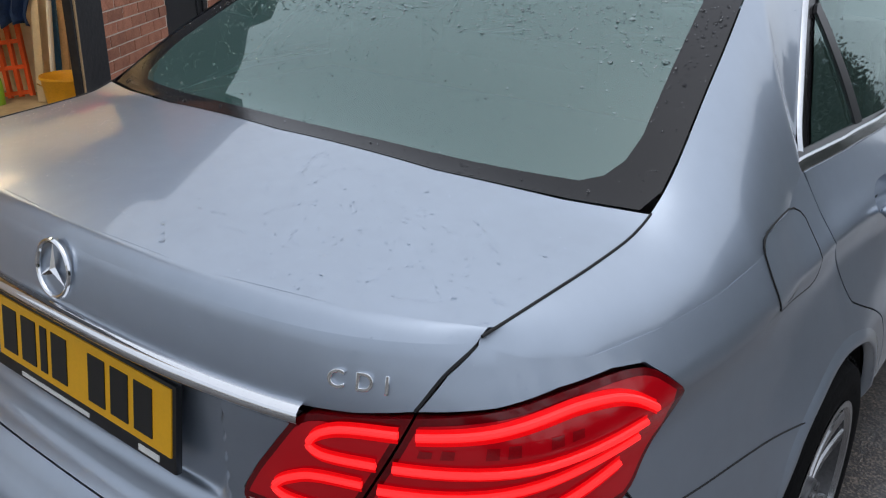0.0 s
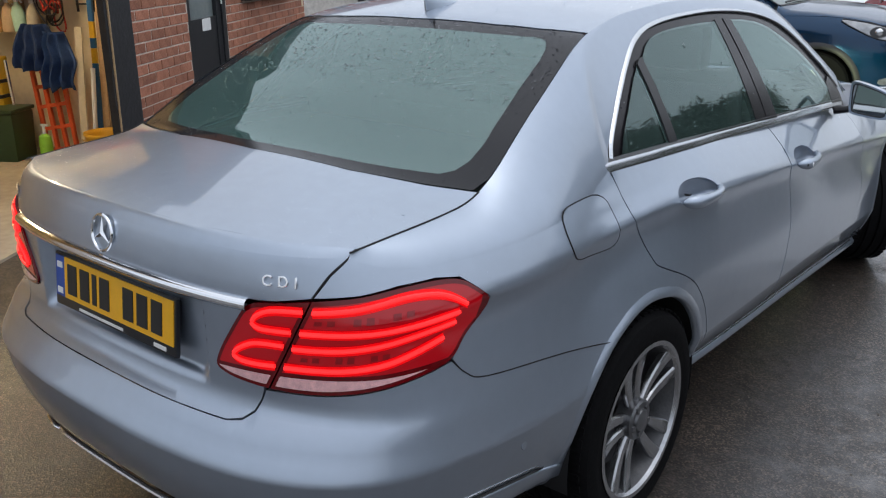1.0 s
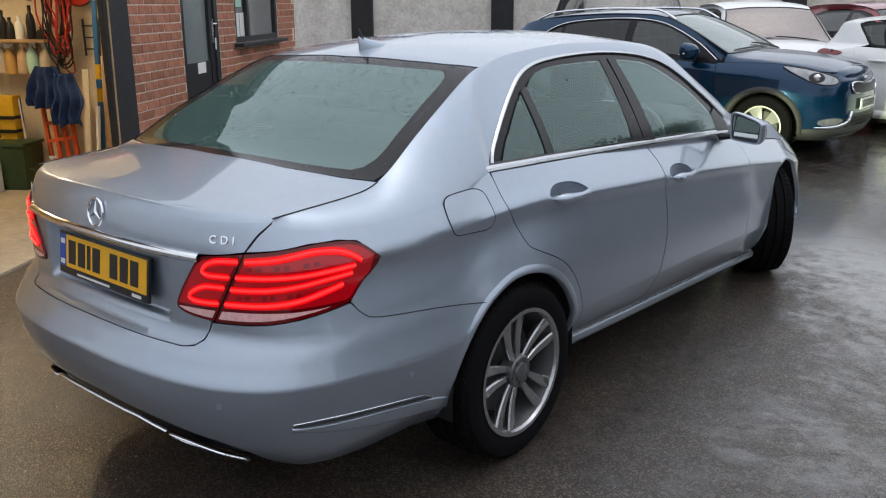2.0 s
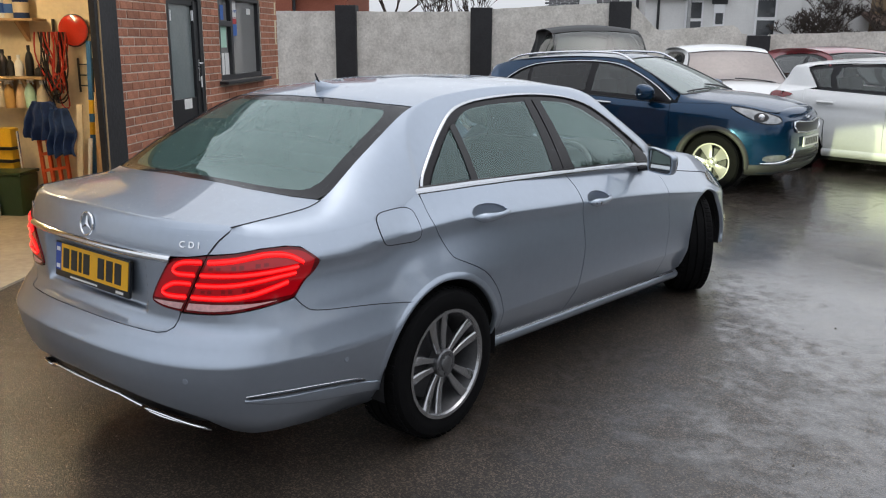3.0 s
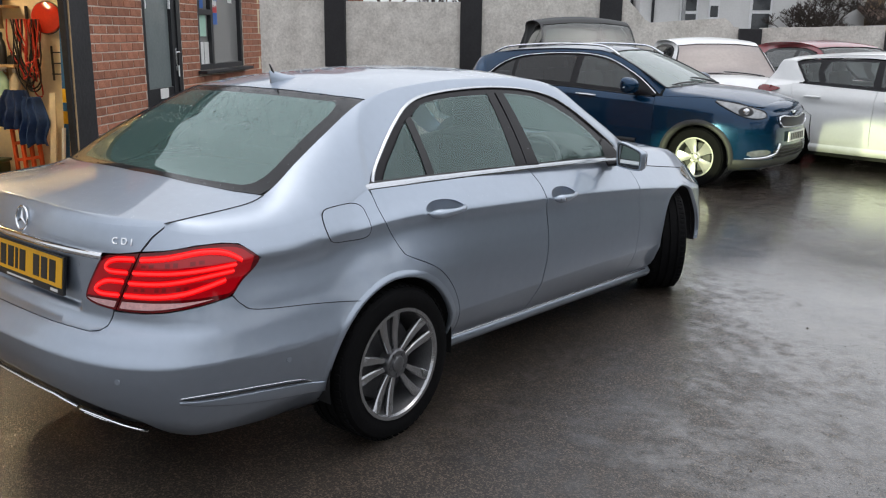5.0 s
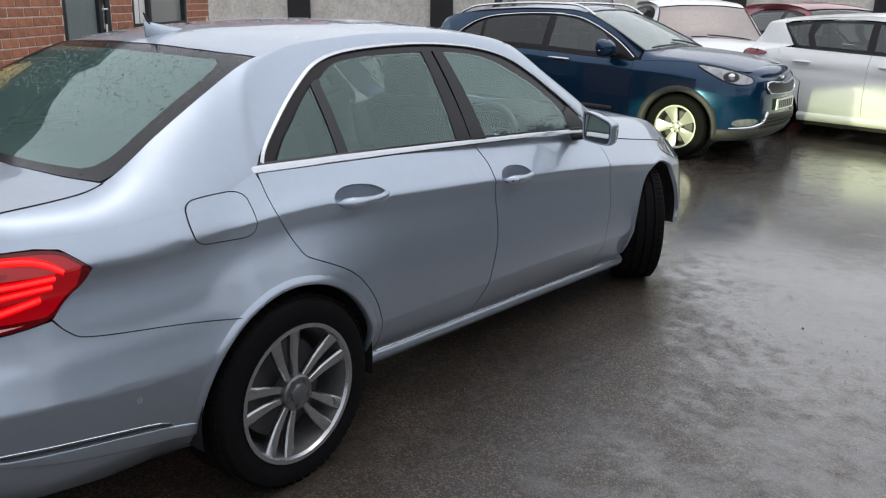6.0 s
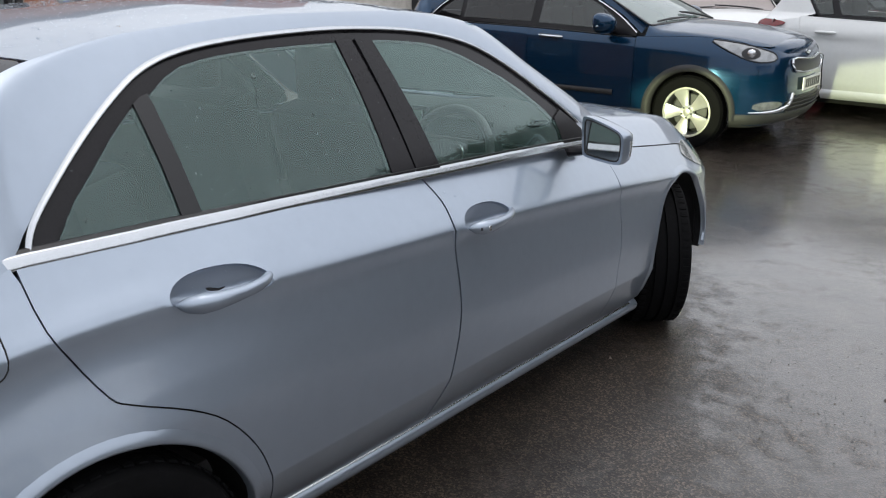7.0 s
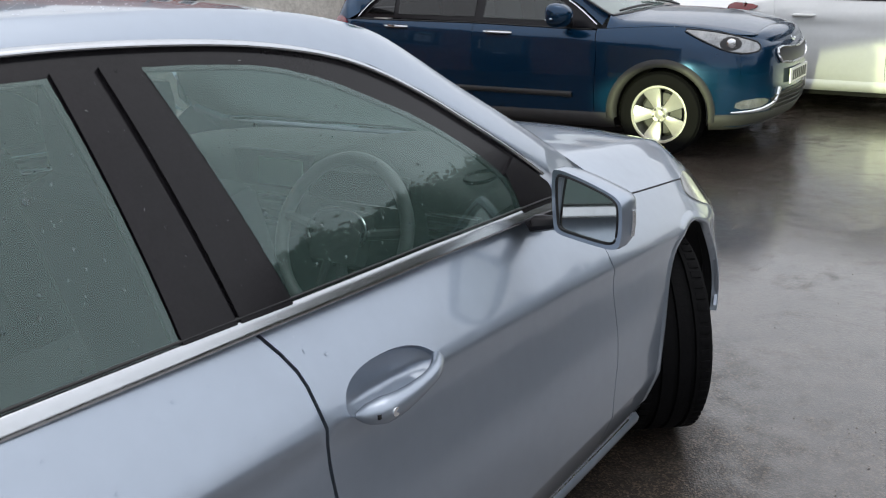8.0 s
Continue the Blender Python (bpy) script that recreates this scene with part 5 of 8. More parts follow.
def build_saloon_cabin(car):
    """Dark cabin seen through the glass: parcel shelf, seats, head rests, dashboard, wheel."""
    bm = bmesh.new()
    box(bm, (0, -.12, 1.00), (1.28, .62, .03), bevel=.01)
    part("parcel_shelf", bm, CABIN, car)
    bm = bmesh.new()
    box(bm, (0, 1.0, .45), (1.5, 2.6, .04))
    part("cabin_floor", bm, CABIN, car)
    for x, y, w in ((-.36, 1.28, .50), (.36, 1.28, .50), (0, .30, 1.28)):
        bm = bmesh.new()
        box(bm, (x, y + .26, .60), (w, .50, .16), bevel=.05)
        part("seat_cushion", bm, SEAT, car, smooth=True)
        bm = bmesh.new()
        box(bm, (x, y, .86), (w, .16, .56), rx=14, bevel=.05)
        part("seat_back", bm, SEAT, car, smooth=True)
    for x, y in ((-.36, 1.20), (.36, 1.20), (-.38, .18), (.38, .18)):
        bm = bmesh.new()
        box(bm, (x, y, 1.23 if y > 1 else 1.12), (.26, .10, .17), bevel=.035)
        part("head_rest", bm, SEAT, car, smooth=True)
    # dashboard, falling to its ends, with a hood over the dials
    rows = []
    for x in np.linspace(-.70, .70, 41):
        h = 1.035 - .085 * (abs(x) / .70) ** 4 + .026 * math.exp(-((x - .34) / .15) ** 4)
        rows.append([(x, y, z) for y, z in ((2.26, .80), (2.26, h - .02), (2.12, h - .004), (1.96, h), (1.885, h - .006), (1.858, h - .03), (1.852, h - .07), (1.865, h - .12), (1.90, .74))])
    strip("dashboard", rows, CABIN, car)
    for x, w in ((.34, .30),):
        bm = bmesh.new()
        box(bm, (x, 1.853, .975), (w, .012, .075), rx=-12, bevel=.01)
        part("dial_pack", bm, BLACK, car, smooth=True)
    bm = bmesh.new()
    box(bm, (0, 1.90, .62), (.24, .30, .42), bevel=.04)
    part("centre_console", bm, CABIN, car, smooth=True)
    bm = bmesh.new()
    box(bm, (0, 1.40, .60), (.22, .80, .22), bevel=.04)
    part("arm_rest", bm, CABIN, car, smooth=True)
    # wheel: rim, hub pad, spokes and the bright trim under the hub
    tilt = math.radians(24)
    hub = np.array((.335, 1.785, .872))
    on_wheel = lambda u, v, w=0.0: tuple(hub + np.array((u, v * math.sin(tilt) - w * math.cos(tilt), v * math.cos(tilt) + w * math.sin(tilt))))
    # grey lifted in the colour to stand in for light on the rim
    leather = material("worn_wheel_leather", (.24, .24, .245), .38, 0, .15, 20)
    bm = bmesh.new()
    tube(bm, [on_wheel(.188 * math.cos(a), .188 * math.sin(a)) for a in np.linspace(0, 2 * math.pi, 49)[:-1]], .0165, 10, closed=True)
    wheel = part("steering_wheel", bm, leather, car, "grey leather steering wheel", smooth=True)
    bm = bmesh.new()
    box(bm, tuple(hub), (.15, .05, .13), rx=-24, bevel=.022)
    part("hub_pad", bm, CABIN, wheel, smooth=True)
    for u0, v0, u1, v1 in ((-.07, .01, -.178, .03), (.07, .01, .178, .03), (-.02, -.06, -.04, -.178), (.02, -.06, .04, -.178)):
        bm = bmesh.new()
        tube(bm, [on_wheel(u0, v0, .006), on_wheel(u1, v1, .002)], .013, 8)
        part("spoke", bm, CABIN, wheel, smooth=True)
    bm = bmesh.new()
    tube(bm, [on_wheel(.088 * math.cos(a), .010 + .055 * math.sin(a), .022) for a in np.linspace(-.5, math.pi + .5, 19)], .004, 6)
    part("hub_trim", bm, SATIN, wheel, "bright curved hub trim", smooth=True)
    # central display in its dark surround
    bm = bmesh.new()
    box(bm, (.055, 1.872, .992), (.27, .05, .095), rx=-8, bevel=.018)
    screen = part("dash_screen", bm, BLACK, car, "black screen surround on the dashboard", smooth=True)
    bm = bmesh.new()
    box(bm, (.095, 1.845, .992), (.15, .008, .066), rx=-8, bevel=.003)
    part("display", bm, material("dim_display", (.30, .46, .34), .2, 0, .15, 8), screen, "pale green display", smooth=True)
    # air vents: two in the middle, one at the driver's end
    for x, z, w in ((-.075, .895, .12), (.075, .895, .12), (.615, .905, .14)):
        bm = bmesh.new()
        box(bm, (x, 1.852, z), (w, .02, .075), rx=6, bevel=.008)
        vent = part("air_vent", bm, BLACK, car, smooth=True)
        for zz in (-.034, .034):
            bm = bmesh.new()
            box(bm, (x, 1.838, z + zz), (w, .008, .007), bevel=.002)
            part("vent_rim", bm, SATIN, vent)
        for k in range(3):
            bm = bmesh.new()
            box(bm, (x, 1.840, z - .018 + .018 * k), (w - .014, .012, .005), rx=18, bevel=.0015)
            part("vent_slat", bm, SATIN, vent)
    for k in range(8):
        bm = bmesh.new()
        box(bm, (-.084 + .024 * k, 1.742, .815), (.017, .012, .014), rx=30, bevel=.003)
        part("console_switch", bm, SATIN, car, smooth=True)
    # oval ring for the speaker at the dashboard's corner
    bm = bmesh.new()
    tube(bm, [(.60 + .034 * math.cos(a), 1.99 + .05 * math.sin(a), .9965 + .004 * math.sin(a)) for a in np.linspace(0, 2 * math.pi, 25)[:-1]], .005, 6, closed=True)
    part("side_vent", bm, BLACK, car, "oval demister vent", smooth=True)
    rows = []
    for y in np.linspace(.12, 1.62, 20):
        rows.append([SAL.top(x, y, -.03) for x in np.linspace(-.56, .56, 9)])
    strip("headlining", rows, LINING, car)
    bm = bmesh.new()
    box(bm, (0, 1.62, 1.31), (.24, .03, .06), bevel=.015)
    part("cabin_mirror", bm, BLACK, car, smooth=True)


saloon = build_saloon()

# ---- the yard: workshop building, boundary wall, houses beyond ----
YARD = pose(-3.71, 1.32, 0, 0, 0, 33)  # corner of the brickwork; y runs along the front, x out into the yard

WALL_IN = material("cream_painted_wall", (0.74, 0.63, 0.44), 0.85, 0, 0.08, 3, bump=0.1)
WOOD = material("bare_pine", (0.42, 0.28, 0.15), 0.7, 0, 0.25, 10, bump=0.1)
DOOR_GREY = material("dark_grey_frame", (0.016, 0.017, 0.02), 0.4, 0, 0.15, 15)
FROST = material("obscured_glass", (0.20, 0.235, 0.235), 0.25, 0, 0.10, 4, coat=0.6)
PAPER = material("white_paper", (0.78, 0.78, 0.76), 0.7, 0, 0.05, 20)
PAPER_BLUE = material("blue_print", (0.04, 0.13, 0.42), 0.6, 0, 0.1, 20)
PAPER_RED = material("red_print", (0.5, 0.05, 0.05), 0.6, 0, 0.1, 20)
PAPER_GREEN = material("pale_green_paper", (0.45, 0.68, 0.56), 0.7, 0, 0.1, 20)
# haze lightens the panes in place of daylight and reflections in the office
WIN_GLASS = glazing("office_glass", (0.50, 0.50, 0.50), 0.02, 1.6, 0.42, (0.60, 0.60, 0.59))
SLATE = material("roof_slate", (0.05, 0.052, 0.058), 0.6, 0, 0.35, 8, bump=0.3, bump_scale=25)
WHITE_RENDER = material("white_render", (0.72, 0.72, 0.71), 0.9, 0, 0.06, 2, bump=0.1)
UPVC = material("white_window_frame", (0.78, 0.79, 0.8), 0.4, 0, 0.04, 10)
HOUSE_GLASS = material("dark_window_glass", (0.03, 0.035, 0.04), 0.08, 0, 0.3, 3, coat=1.0)
BARK = material("bark", (0.055, 0.042, 0.035), 0.9, 0, 0.3, 20, bump=0.4)


def in_yard(x, y, z, rx=0, ry=0, rz=0):
    return YARD @ pose(x, y, z, rx, ry, rz)


def slab(name, parent, c, s, mat, bevel=0.004, label="", rz=0, rx=0, ry=0):
    bm = bmesh.new()
    box(bm, c, s, rz, rx, ry, bevel)
    return part(name, bm, mat, parent, label)


END_Y, TOP = 4.49, 2.95
front = thing("wall_front", "red brick workshop front with pale mortar joints", "wall", YARD, kind="structure")
# backing of mortar with openings for door (1.03..1.90) and window (2.37..3.80)
for y0, y1, z0, z1 in ((0, 1.03, 0, TOP), (1.03, 1.90, 2.10, TOP), (1.90, 2.37, 0, TOP), (2.37, 3.80, 0, 1.19), (2.37, 3.80, 2.13, TOP), (3.80, END_Y, 0, TOP)):
    slab("mortar_bed", front, (-.055, (y0 + y1) / 2, (z0 + z1) / 2), (.10, y1 - y0, z1 - z0), MORTAR, 0)
# end wall that turns away from the yard
slab("end_wall", front, (-2.62, END_Y - .05, TOP / 2), (5.0, .09, TOP), material("end_brickwork", (0.23, 0.085, 0.055), 0.85, 0, second=(0.36, 0.16, 0.11), scale=16, bump=0.3), 0)
slab("roof_edge", front, (-2.4, 2.2, TOP + .08), (5.0, 5.2, .16), DOOR_GREY, .01)

door = thing("door_1", "dark grey entrance door with frosted glass", "door", YARD, kind="structure")
for nm, c, s in (("door_jamb", (-.05, 1.06, 1.05), (.09, .06, 2.10)), ("door_jamb", (-.05, 1.855, 1.05), (.09, .09, 2.10)), ("door_head", (-.05, 1.45, 2.065), (.09, .72, .07)),
                 ("lower_panel", (-.055, 1.45, .56), (.05, .70, 1.00)), ("top_rail", (-.055, 1.45, 2.0), (.05, .70, .06)), ("lock_stile", (-.05, 1.76, 1.03), (.06, .10, 1.96)), ("hinge_stile", (-.05, 1.105, 1.03), (.06, .035, 1.96))):
    slab(nm, door, c, s, DOOR_GREY, .004)
slab("frosted_pane", door, (-.06, 1.42, 1.515), (.012, .60, .92), FROST, 0)
slab("notice", door, (-.027, 1.47, 1.005), (.003, .19, .10), PAPER, 0)
slab("head_sign", door, (-.002, 1.37, 2.055), (.004, .20, .055), PAPER, 0)
bm = bmesh.new()
tube(bm, [(-.01, 1.775, 1.40), (.025, 1.775, 1.40), (.03, 1.74, 1.40), (.03, 1.66, 1.40)], .009, 8)
part("door_lever", bm, SATIN, door, smooth=True)
slab("lock_plate", door, (-.016, 1.775, 1.33), (.006, .03, .22), SATIN, .002)
slab("letter_tag", door, (-.0, 1.79, 1.21), (.004, .03, .11), PAPER, 0)
slab("hinge", door, (-.014, 1.115, 1.86), (.02, .02, .10), UPVC, .003)
slab("closer", door, (-.014, 1.66, 1.87), (.02, .02, .10), UPVC, .003)

win = thing("window_1", "dark framed office window with notices inside the glass", "window", YARD, kind="structure")
for nm, c, s in (("window_frame", (-.05, 2.40, 1.66), (.08, .06, .94)), ("window_frame", (-.05, 3.77, 1.66), (.08, .06, .94)), ("window_frame", (-.05, 3.085, 2.10), (.08, 1.43, .06)), ("window_frame", (-.05, 3.085, 1.22), (.08, 1.43, .06)),
                 ("mullion", (-.045, 2.80, 1.66), (.07, .07, .84)), ("transom", (-.045, 2.60, 1.81), (.07, .36, .06))):
    slab(nm, win, c, s, DOOR_GREY, .005)
slab("window_sill", win, (.02, 3.085, 1.172), (.16, 1.56, .035), DOOR_GREY, .006)
for y0, y1, z0, z1 in ((2.42, 2.77, 1.84, 2.08), (2.42, 2.77, 1.24, 1.79), (2.83, 3.74, 1.24, 2.08)):
    slab("pane", win, (-.06, (y0 + y1) / 2, (z0 + z1) / 2), (.006, y1 - y0, z1 - z0), WIN_GLASS, 0).visible_shadow = False
for y, z, w, h, m_ in ((2.60, 1.93, .10, .16, PAPER_BLUE), (2.60, 1.68, .22, .26, PAPER_GREEN), (2.55, 1.36, .13, .26, PAPER), (2.70, 1.36, .13, .26, PAPER), (2.95, 1.97, .22, .20, PAPER), (2.985, 1.85, .16, .08, PAPER_RED), (2.985, 1.745, .17, .13, PAPER_BLUE), (3.02, 1.955, .12, .03, PAPER_BLUE), (3.50, 1.965, .14, .07, PAPER), (2.90, 1.48, .03, .3, PAPER)):
    slab("notice", win, (-.050, y, z), (.002, w, h), m_, 0)
# room behind the office window
office = thing("office_room", "dim office seen through the window", "room", YARD, kind="structure")
slab("office_back", office, (-2.4, 3.0, 1.4), (.08, 3.0, 2.8), WALL_IN, 0)
slab("office_side", office, (-1.2, 4.42, 1.4), (2.4, .06, 2.8), WALL_IN, 0)
slab("office_floor", office, (-1.2, 3.0, .3), (2.3, 2.8, .06), CONCRETE, 0)
slab("office_blind", office, (-.25, 3.52, 1.62), (.02, .40, .84), PAPER, 0)

# garage: opening to the left of the brickwork, with dark post, side wall with shelves
garage = thing("garage_room", "open garage with cream walls and cluttered shelves", "room", YARD, kind="structure")
slab("partition", garage, (-2.6, 1.08, 1.5), (5.0, .10, 3.0), WALL_IN, 0)
slab("garage_back", garage, (-5.1, -1.3, 1.5), (.10, 4.9, 3.0), WALL_IN, 0)
slab("garage_floor", garage, (-2.5, -1.35, .006), (4.9, 4.8, .02), material("garage_concrete", (0.36, 0.30, 0.22), 0.7, 0, 0.2, 2, bump=0.1), 0)
# unseen garage end, placed to let sky light reach the saloon's tail
slab("garage_far_wall", garage, (-2.6, -3.7, 1.5), (5.0, .10, 3.0), WALL_IN, 0)
slab("garage_ceiling", garage, (-2.6, -1.35, 2.86), (5.0, 4.8, .08), WALL_IN, 0)
# unseen header, hung low to keep ceiling light off the saloon's rear glass
slab("door_header", garage, (-.05, -1.85, 2.545), (.14, 3.6, .81), DOOR_GREY, .01)
# unseen pier that goes with the garage end
slab("front_pier", garage, (-.06, -3.8, 1.5), (.20, .30, 3.0), MORTAR, .01)
post = thing("door_post", "dark steel door post beside the garage opening", "post", YARD, kind="structure")
slab("post_face", post, (.0, -.19, 1.45), (.05, .37, 2.9), BLACK_PAINT, .006)
slab("post_edge_strip", post, (.030, -.335, 1.2), (.010, .014, 2.4), WOOD, .002, rx=-1.5)
lamp_tube = thing("strip_light", "warm fluorescent strip light on the garage ceiling", "light", YARD)
slab("tube", lamp_tube, (-1.6, -.6, 2.74), (.07, 1.4, .05), material("warm_tube", (1.0, 0.78, 0.48), 0.4, emit=115.0), .01)
slab("batten", lamp_tube, (-1.6, -.6, 2.80), (.12, 1.5, .05), UPVC, .01)

# unseen wall added behind the way taken, to shape reflections
back = thing("wall_back", "grey rendered wall that closes the yard", "wall", pose(0, 0, 0), kind="structure")
slab("back_wall", back, (-2.0, -22.0, 1.25), (40, .3, 2.5), CONCRETE, 0)

# boundary wall of rendered panels between dark posts
WY = 10.7
K = (WY + 7.19) / (9.7 + 7.19)
wx = lambda x: 3.573 + (x - 3.573) * K
wz = lambda z: 1.68 + (z - 1.68) * K
bwall = thing("boundary_wall", "weathered grey rendered yard wall with dark posts", "wall", YARD, kind="structure")
posts = [(wx(-.417 - 2.57 * 2), 2.3), (wx(-.417 - 2.57), 2.3), (wx(-.417), wz(2.277)), (wx(2.161), wz(2.235)), (wx(4.711), wz(2.347)), (wx(7.209), wz(1.753)), (wx(9.75), wz(1.76)), (wx(12.3), wz(1.76)), (wx(14.9), wz(1.76)), (wx(17.5), wz(1.76))]
PW = .40 * K
tops = [(2.2, 2.2), (2.2, 2.2), (wz(2.16), wz(2.165)), (wz(2.215), wz(2.325)), None, (wz(1.77), wz(1.84)), (wz(1.84), wz(1.84)), (wz(1.84), wz(1.84)), (wz(1.84), wz(1.84))]


def wall_panel(x0, x1, za, zb, steps=None):
    bm = bmesh.new()
    n = 24
    prof = []
    for i in range(n + 1):
        x = x0 + (x1 - x0) * i / n
        if steps:
            z = float(np.interp(x, [s[0] for s in steps], [s[1] for s in steps]))
        else:
            z = za + (zb - za) * i / n
        prof.append((x, z + .012 * noise.noise(Vector((x * 2.3, 1.7, 0))) + .006 * noise.noise(Vector((x * 9, 4.1, 0)))))
    f, b = [], []
    for x, z in prof:
        f.append((bm.verts.new((x, WY, 0)), bm.verts.new((x, WY, z))))
        b.append((bm.verts.new((x, WY + .16, 0)), bm.verts.new((x, WY + .16, z))))
    for i in range(n):
        bm.faces.new((f[i][0], f[i + 1][0], f[i + 1][1], f[i][1]))
        bm.faces.new((f[i][1], f[i + 1][1], b[i + 1][1], b[i][1]))
        bm.faces.new((b[i + 1][0], b[i][0], b[i][1], b[i + 1][1]))
    bm.faces.new((f[0][0], f[0][1], b[0][1], b[0][0]))
    bm.faces.new((f[-1][1], f[-1][0], b[-1][0], b[-1][1]))
    bmesh.ops.recalc_face_normals(bm, faces=bm.faces)
    return part("wall_panel", bm, CONCRETE, bwall)


for i, (x, h) in enumerate(posts):
    bm = bmesh.new()
    box(bm, (x + PW / 2, WY + .05, h / 2), (PW, .30, h), bevel=.012)
    for v in bm.verts:
        v.co += Vector((.006 * noise.noise(v.co * 3), .006 * noise.noise(v.co * 4), 0))
    part("wall_post", bm, BLACK_PAINT, bwall)
    if i < len(posts) - 1:
        x0, x1 = x + PW, posts[i + 1][0]
        if tops[i] is None:
            st = [(x0, wz(2.34)), (wx(5.589), wz(1.845)), (wx(5.7), wz(1.85)), (wx(7.0), wz(1.93)), (wx(7.1), wz(1.78)), (x1, wz(1.77))]
            wall_panel(x0, x1, 0, 0, st)
        else:
            wall_panel(x0, x1, *tops[i])


# ---- parked cars ----
def car_profile(wb, rear, nose, hw, h, cowl=1.02, hood_front=.80, boxy=1.0, **own):
    """The lines of a parked car as a dictionary: its skin, belt, windows, wing, lamps. What is given in own replaces the usual line."""
    f = wb + nose
    belt = [(-rear, 1.045 + .035 * (rear + .2)), (f, 1.045 - .035 * (f - .2))]
    b = lambda y: float(np.interp(y, [p[0] for p in belt], [p[1] for p in belt]))
    nz = hood_front - .03
    d = dict(
        plan=[(0, -rear), (hw * .4, -rear + .01), (hw * .66, -rear + .05), (hw * .86, -rear + .16), (hw * .955, -rear + .36), (hw * .985, -.2), (hw, .3), (hw, wb * .5), (hw, wb - .4), (hw * .985, wb + .05), (hw * .95, f - .50), (hw * .85, f - .24), (hw * .66, f - .09), (hw * .4, f - .03), (0, f)],
        side=[(.14, .16), (.2, .08), (.28, .03), (.36, .012), (.5, 0), (.65, .006), (.76, .02), (.79, .016), (.86, .028), (.93, .065), (1.0, .115), (1.08, .18)],
        rear_in=[(.2, .16), (.3, .05), (.45, 0), (.6, .01), (.68, .06), (.8, .075), (.95, .09), (1.1, .14)],
        front_in=[(.2, .14), (.3, .04), (.45, 0), (.58, .01), (.68, .04), (.76, .10), (.84, .22), (.92, .40)],
        top=[(-rear + .12, 1.0), (-rear + .2, 1.1), (-rear + .42, h - .16), (-rear + .6, h - .07), (.2, h - .015), (.8, h), (1.25, h - .03), (1.55, h - .10), (wb - .45, cowl + .02), (wb - .36, cowl), (wb, cowl - .04), (f - .4, hood_front + .08), (f - .15, hood_front), (f - .06, hood_front - .09)],
        edge=[(-rear + .1, hw * .58), (-rear + .5, hw * .61 * boxy), (.3, hw * .66 * boxy), (1.2, hw * .65 * boxy), (1.55, hw * .63 * boxy), (wb - .5, hw * .77), (wb, hw * .80), (f - .4, hw * .76), (f - .1, hw * .55)],
        crown=[(-rear, .14), (.5, .12), (wb - .3, .12), (f, .12)], crease=lambda y: .80 - .05 * (y - 1.3), lean=.36 / boxy ** 4,
        belt=belt, mid=1.02, fr=wb - .62, ws_t=1.50, ws_y=wb - .42, rt=-rear + .56, rg=-rear + .24,
        rail=[(-rear + .20, "b", -rear + .30, .985), (-rear + .34, "b", -rear + .42, 1.005), (-rear + .48, "g", -.36, 1.10), (-rear + .66, "g", -.12, 1.22), (.05, "g", .1, h - .175), (.35, "g", .38, h - .135), (.8, "g", .8, h - .115), (1.2, "g", 1.2, h - .135), (1.5, "g", 1.48, h - .185),
              (1.68, "g", 1.62, h - .255), (wb - .64, "g", wb - .80, 1.13), (wb - .42, "g", wb - .62, 1.02)],
        dlo=[(-.40, b(-.4) + .03), (-.34, 1.13), (-.10, 1.235), (.1, h - .19), (.38, h - .15), (.8, h - .13), (1.2, h - .15), (1.47, h - .20), (1.60, h - .27), (wb - .82, 1.12), (wb - .66, 1.01)],
        panes=(("rear_window_pane", [(.12, b(.12) + .02), (.13, h - .23), (.4, h - .185), (.96, h - .165), (.99, b(1) + .015)]), ("front_window_pane", [(1.09, b(1.09) + .015), (1.06, h - .17), (1.2, h - .18), (1.45, h - .235), (wb - .86, 1.11), (wb - .76, 1.0), (wb - .77, .99)]),
               ("quarter_window", [(-.32, 1.09), (-.12, 1.195), (.04, 1.25), (.04, b(.04) + .02)])),
        wing=[(wb - .62, b(wb - .62) - .03), (wb - .3, b(wb - .3) - .03), (wb, cowl - .085), (f - .42, hood_front), (f - .25, nz - .02)],
        lamp=[(f - .46, hood_front - .01), (f - .30, hood_front - .035), (f - .16, hood_front - .06), (f - .09, hood_front - .09), (f - .08, hood_front - .155), (f - .16, hood_front - .16), (f - .30, hood_front - .10)],
        projector=(f - .17, hood_front - .105), grille=[(-.28, hood_front - .08), (.28, hood_front - .08), (.24, hood_front - .175), (-.24, hood_front - .175)], nose_z=nz,
        tail=[(-rear + .12, .83), (-rear + .40, .90), (-rear + .50, .955), (-rear + .36, .985), (-rear + .1, .98)],
        handles=((.34, .54, .875, .863), (1.28, 1.48, .875, .863)), mirror=(wb - .72, 1.045), strip=None, hatch_edge=-rear + .13)
    d.update(own)
    d.update(wb=wb, nose=nose, hw=hw, rear_end=rear)
    return d


def mirror_shell(bm, c, s, sg):
    """A rounded door mirror shell: blunt to the rear, drawn in towards the nose and the door."""
    r = bmesh.ops.create_uvsphere(bm, u_segments=20, v_segments=12, radius=1.0)
    for v in r["verts"]:
        x, y, z = (math.copysign(abs(q) ** .72, q) for q in v.co)
        y = y * (1.0 if y > 0 else .55)
        k = 1 - .30 * max(0, y) ** 2
        v.co = Vector((sg * (c[0] + x * s[0] * k), c[1] + y * s[1], c[2] + (z * k + .12 * x) * s[2]))


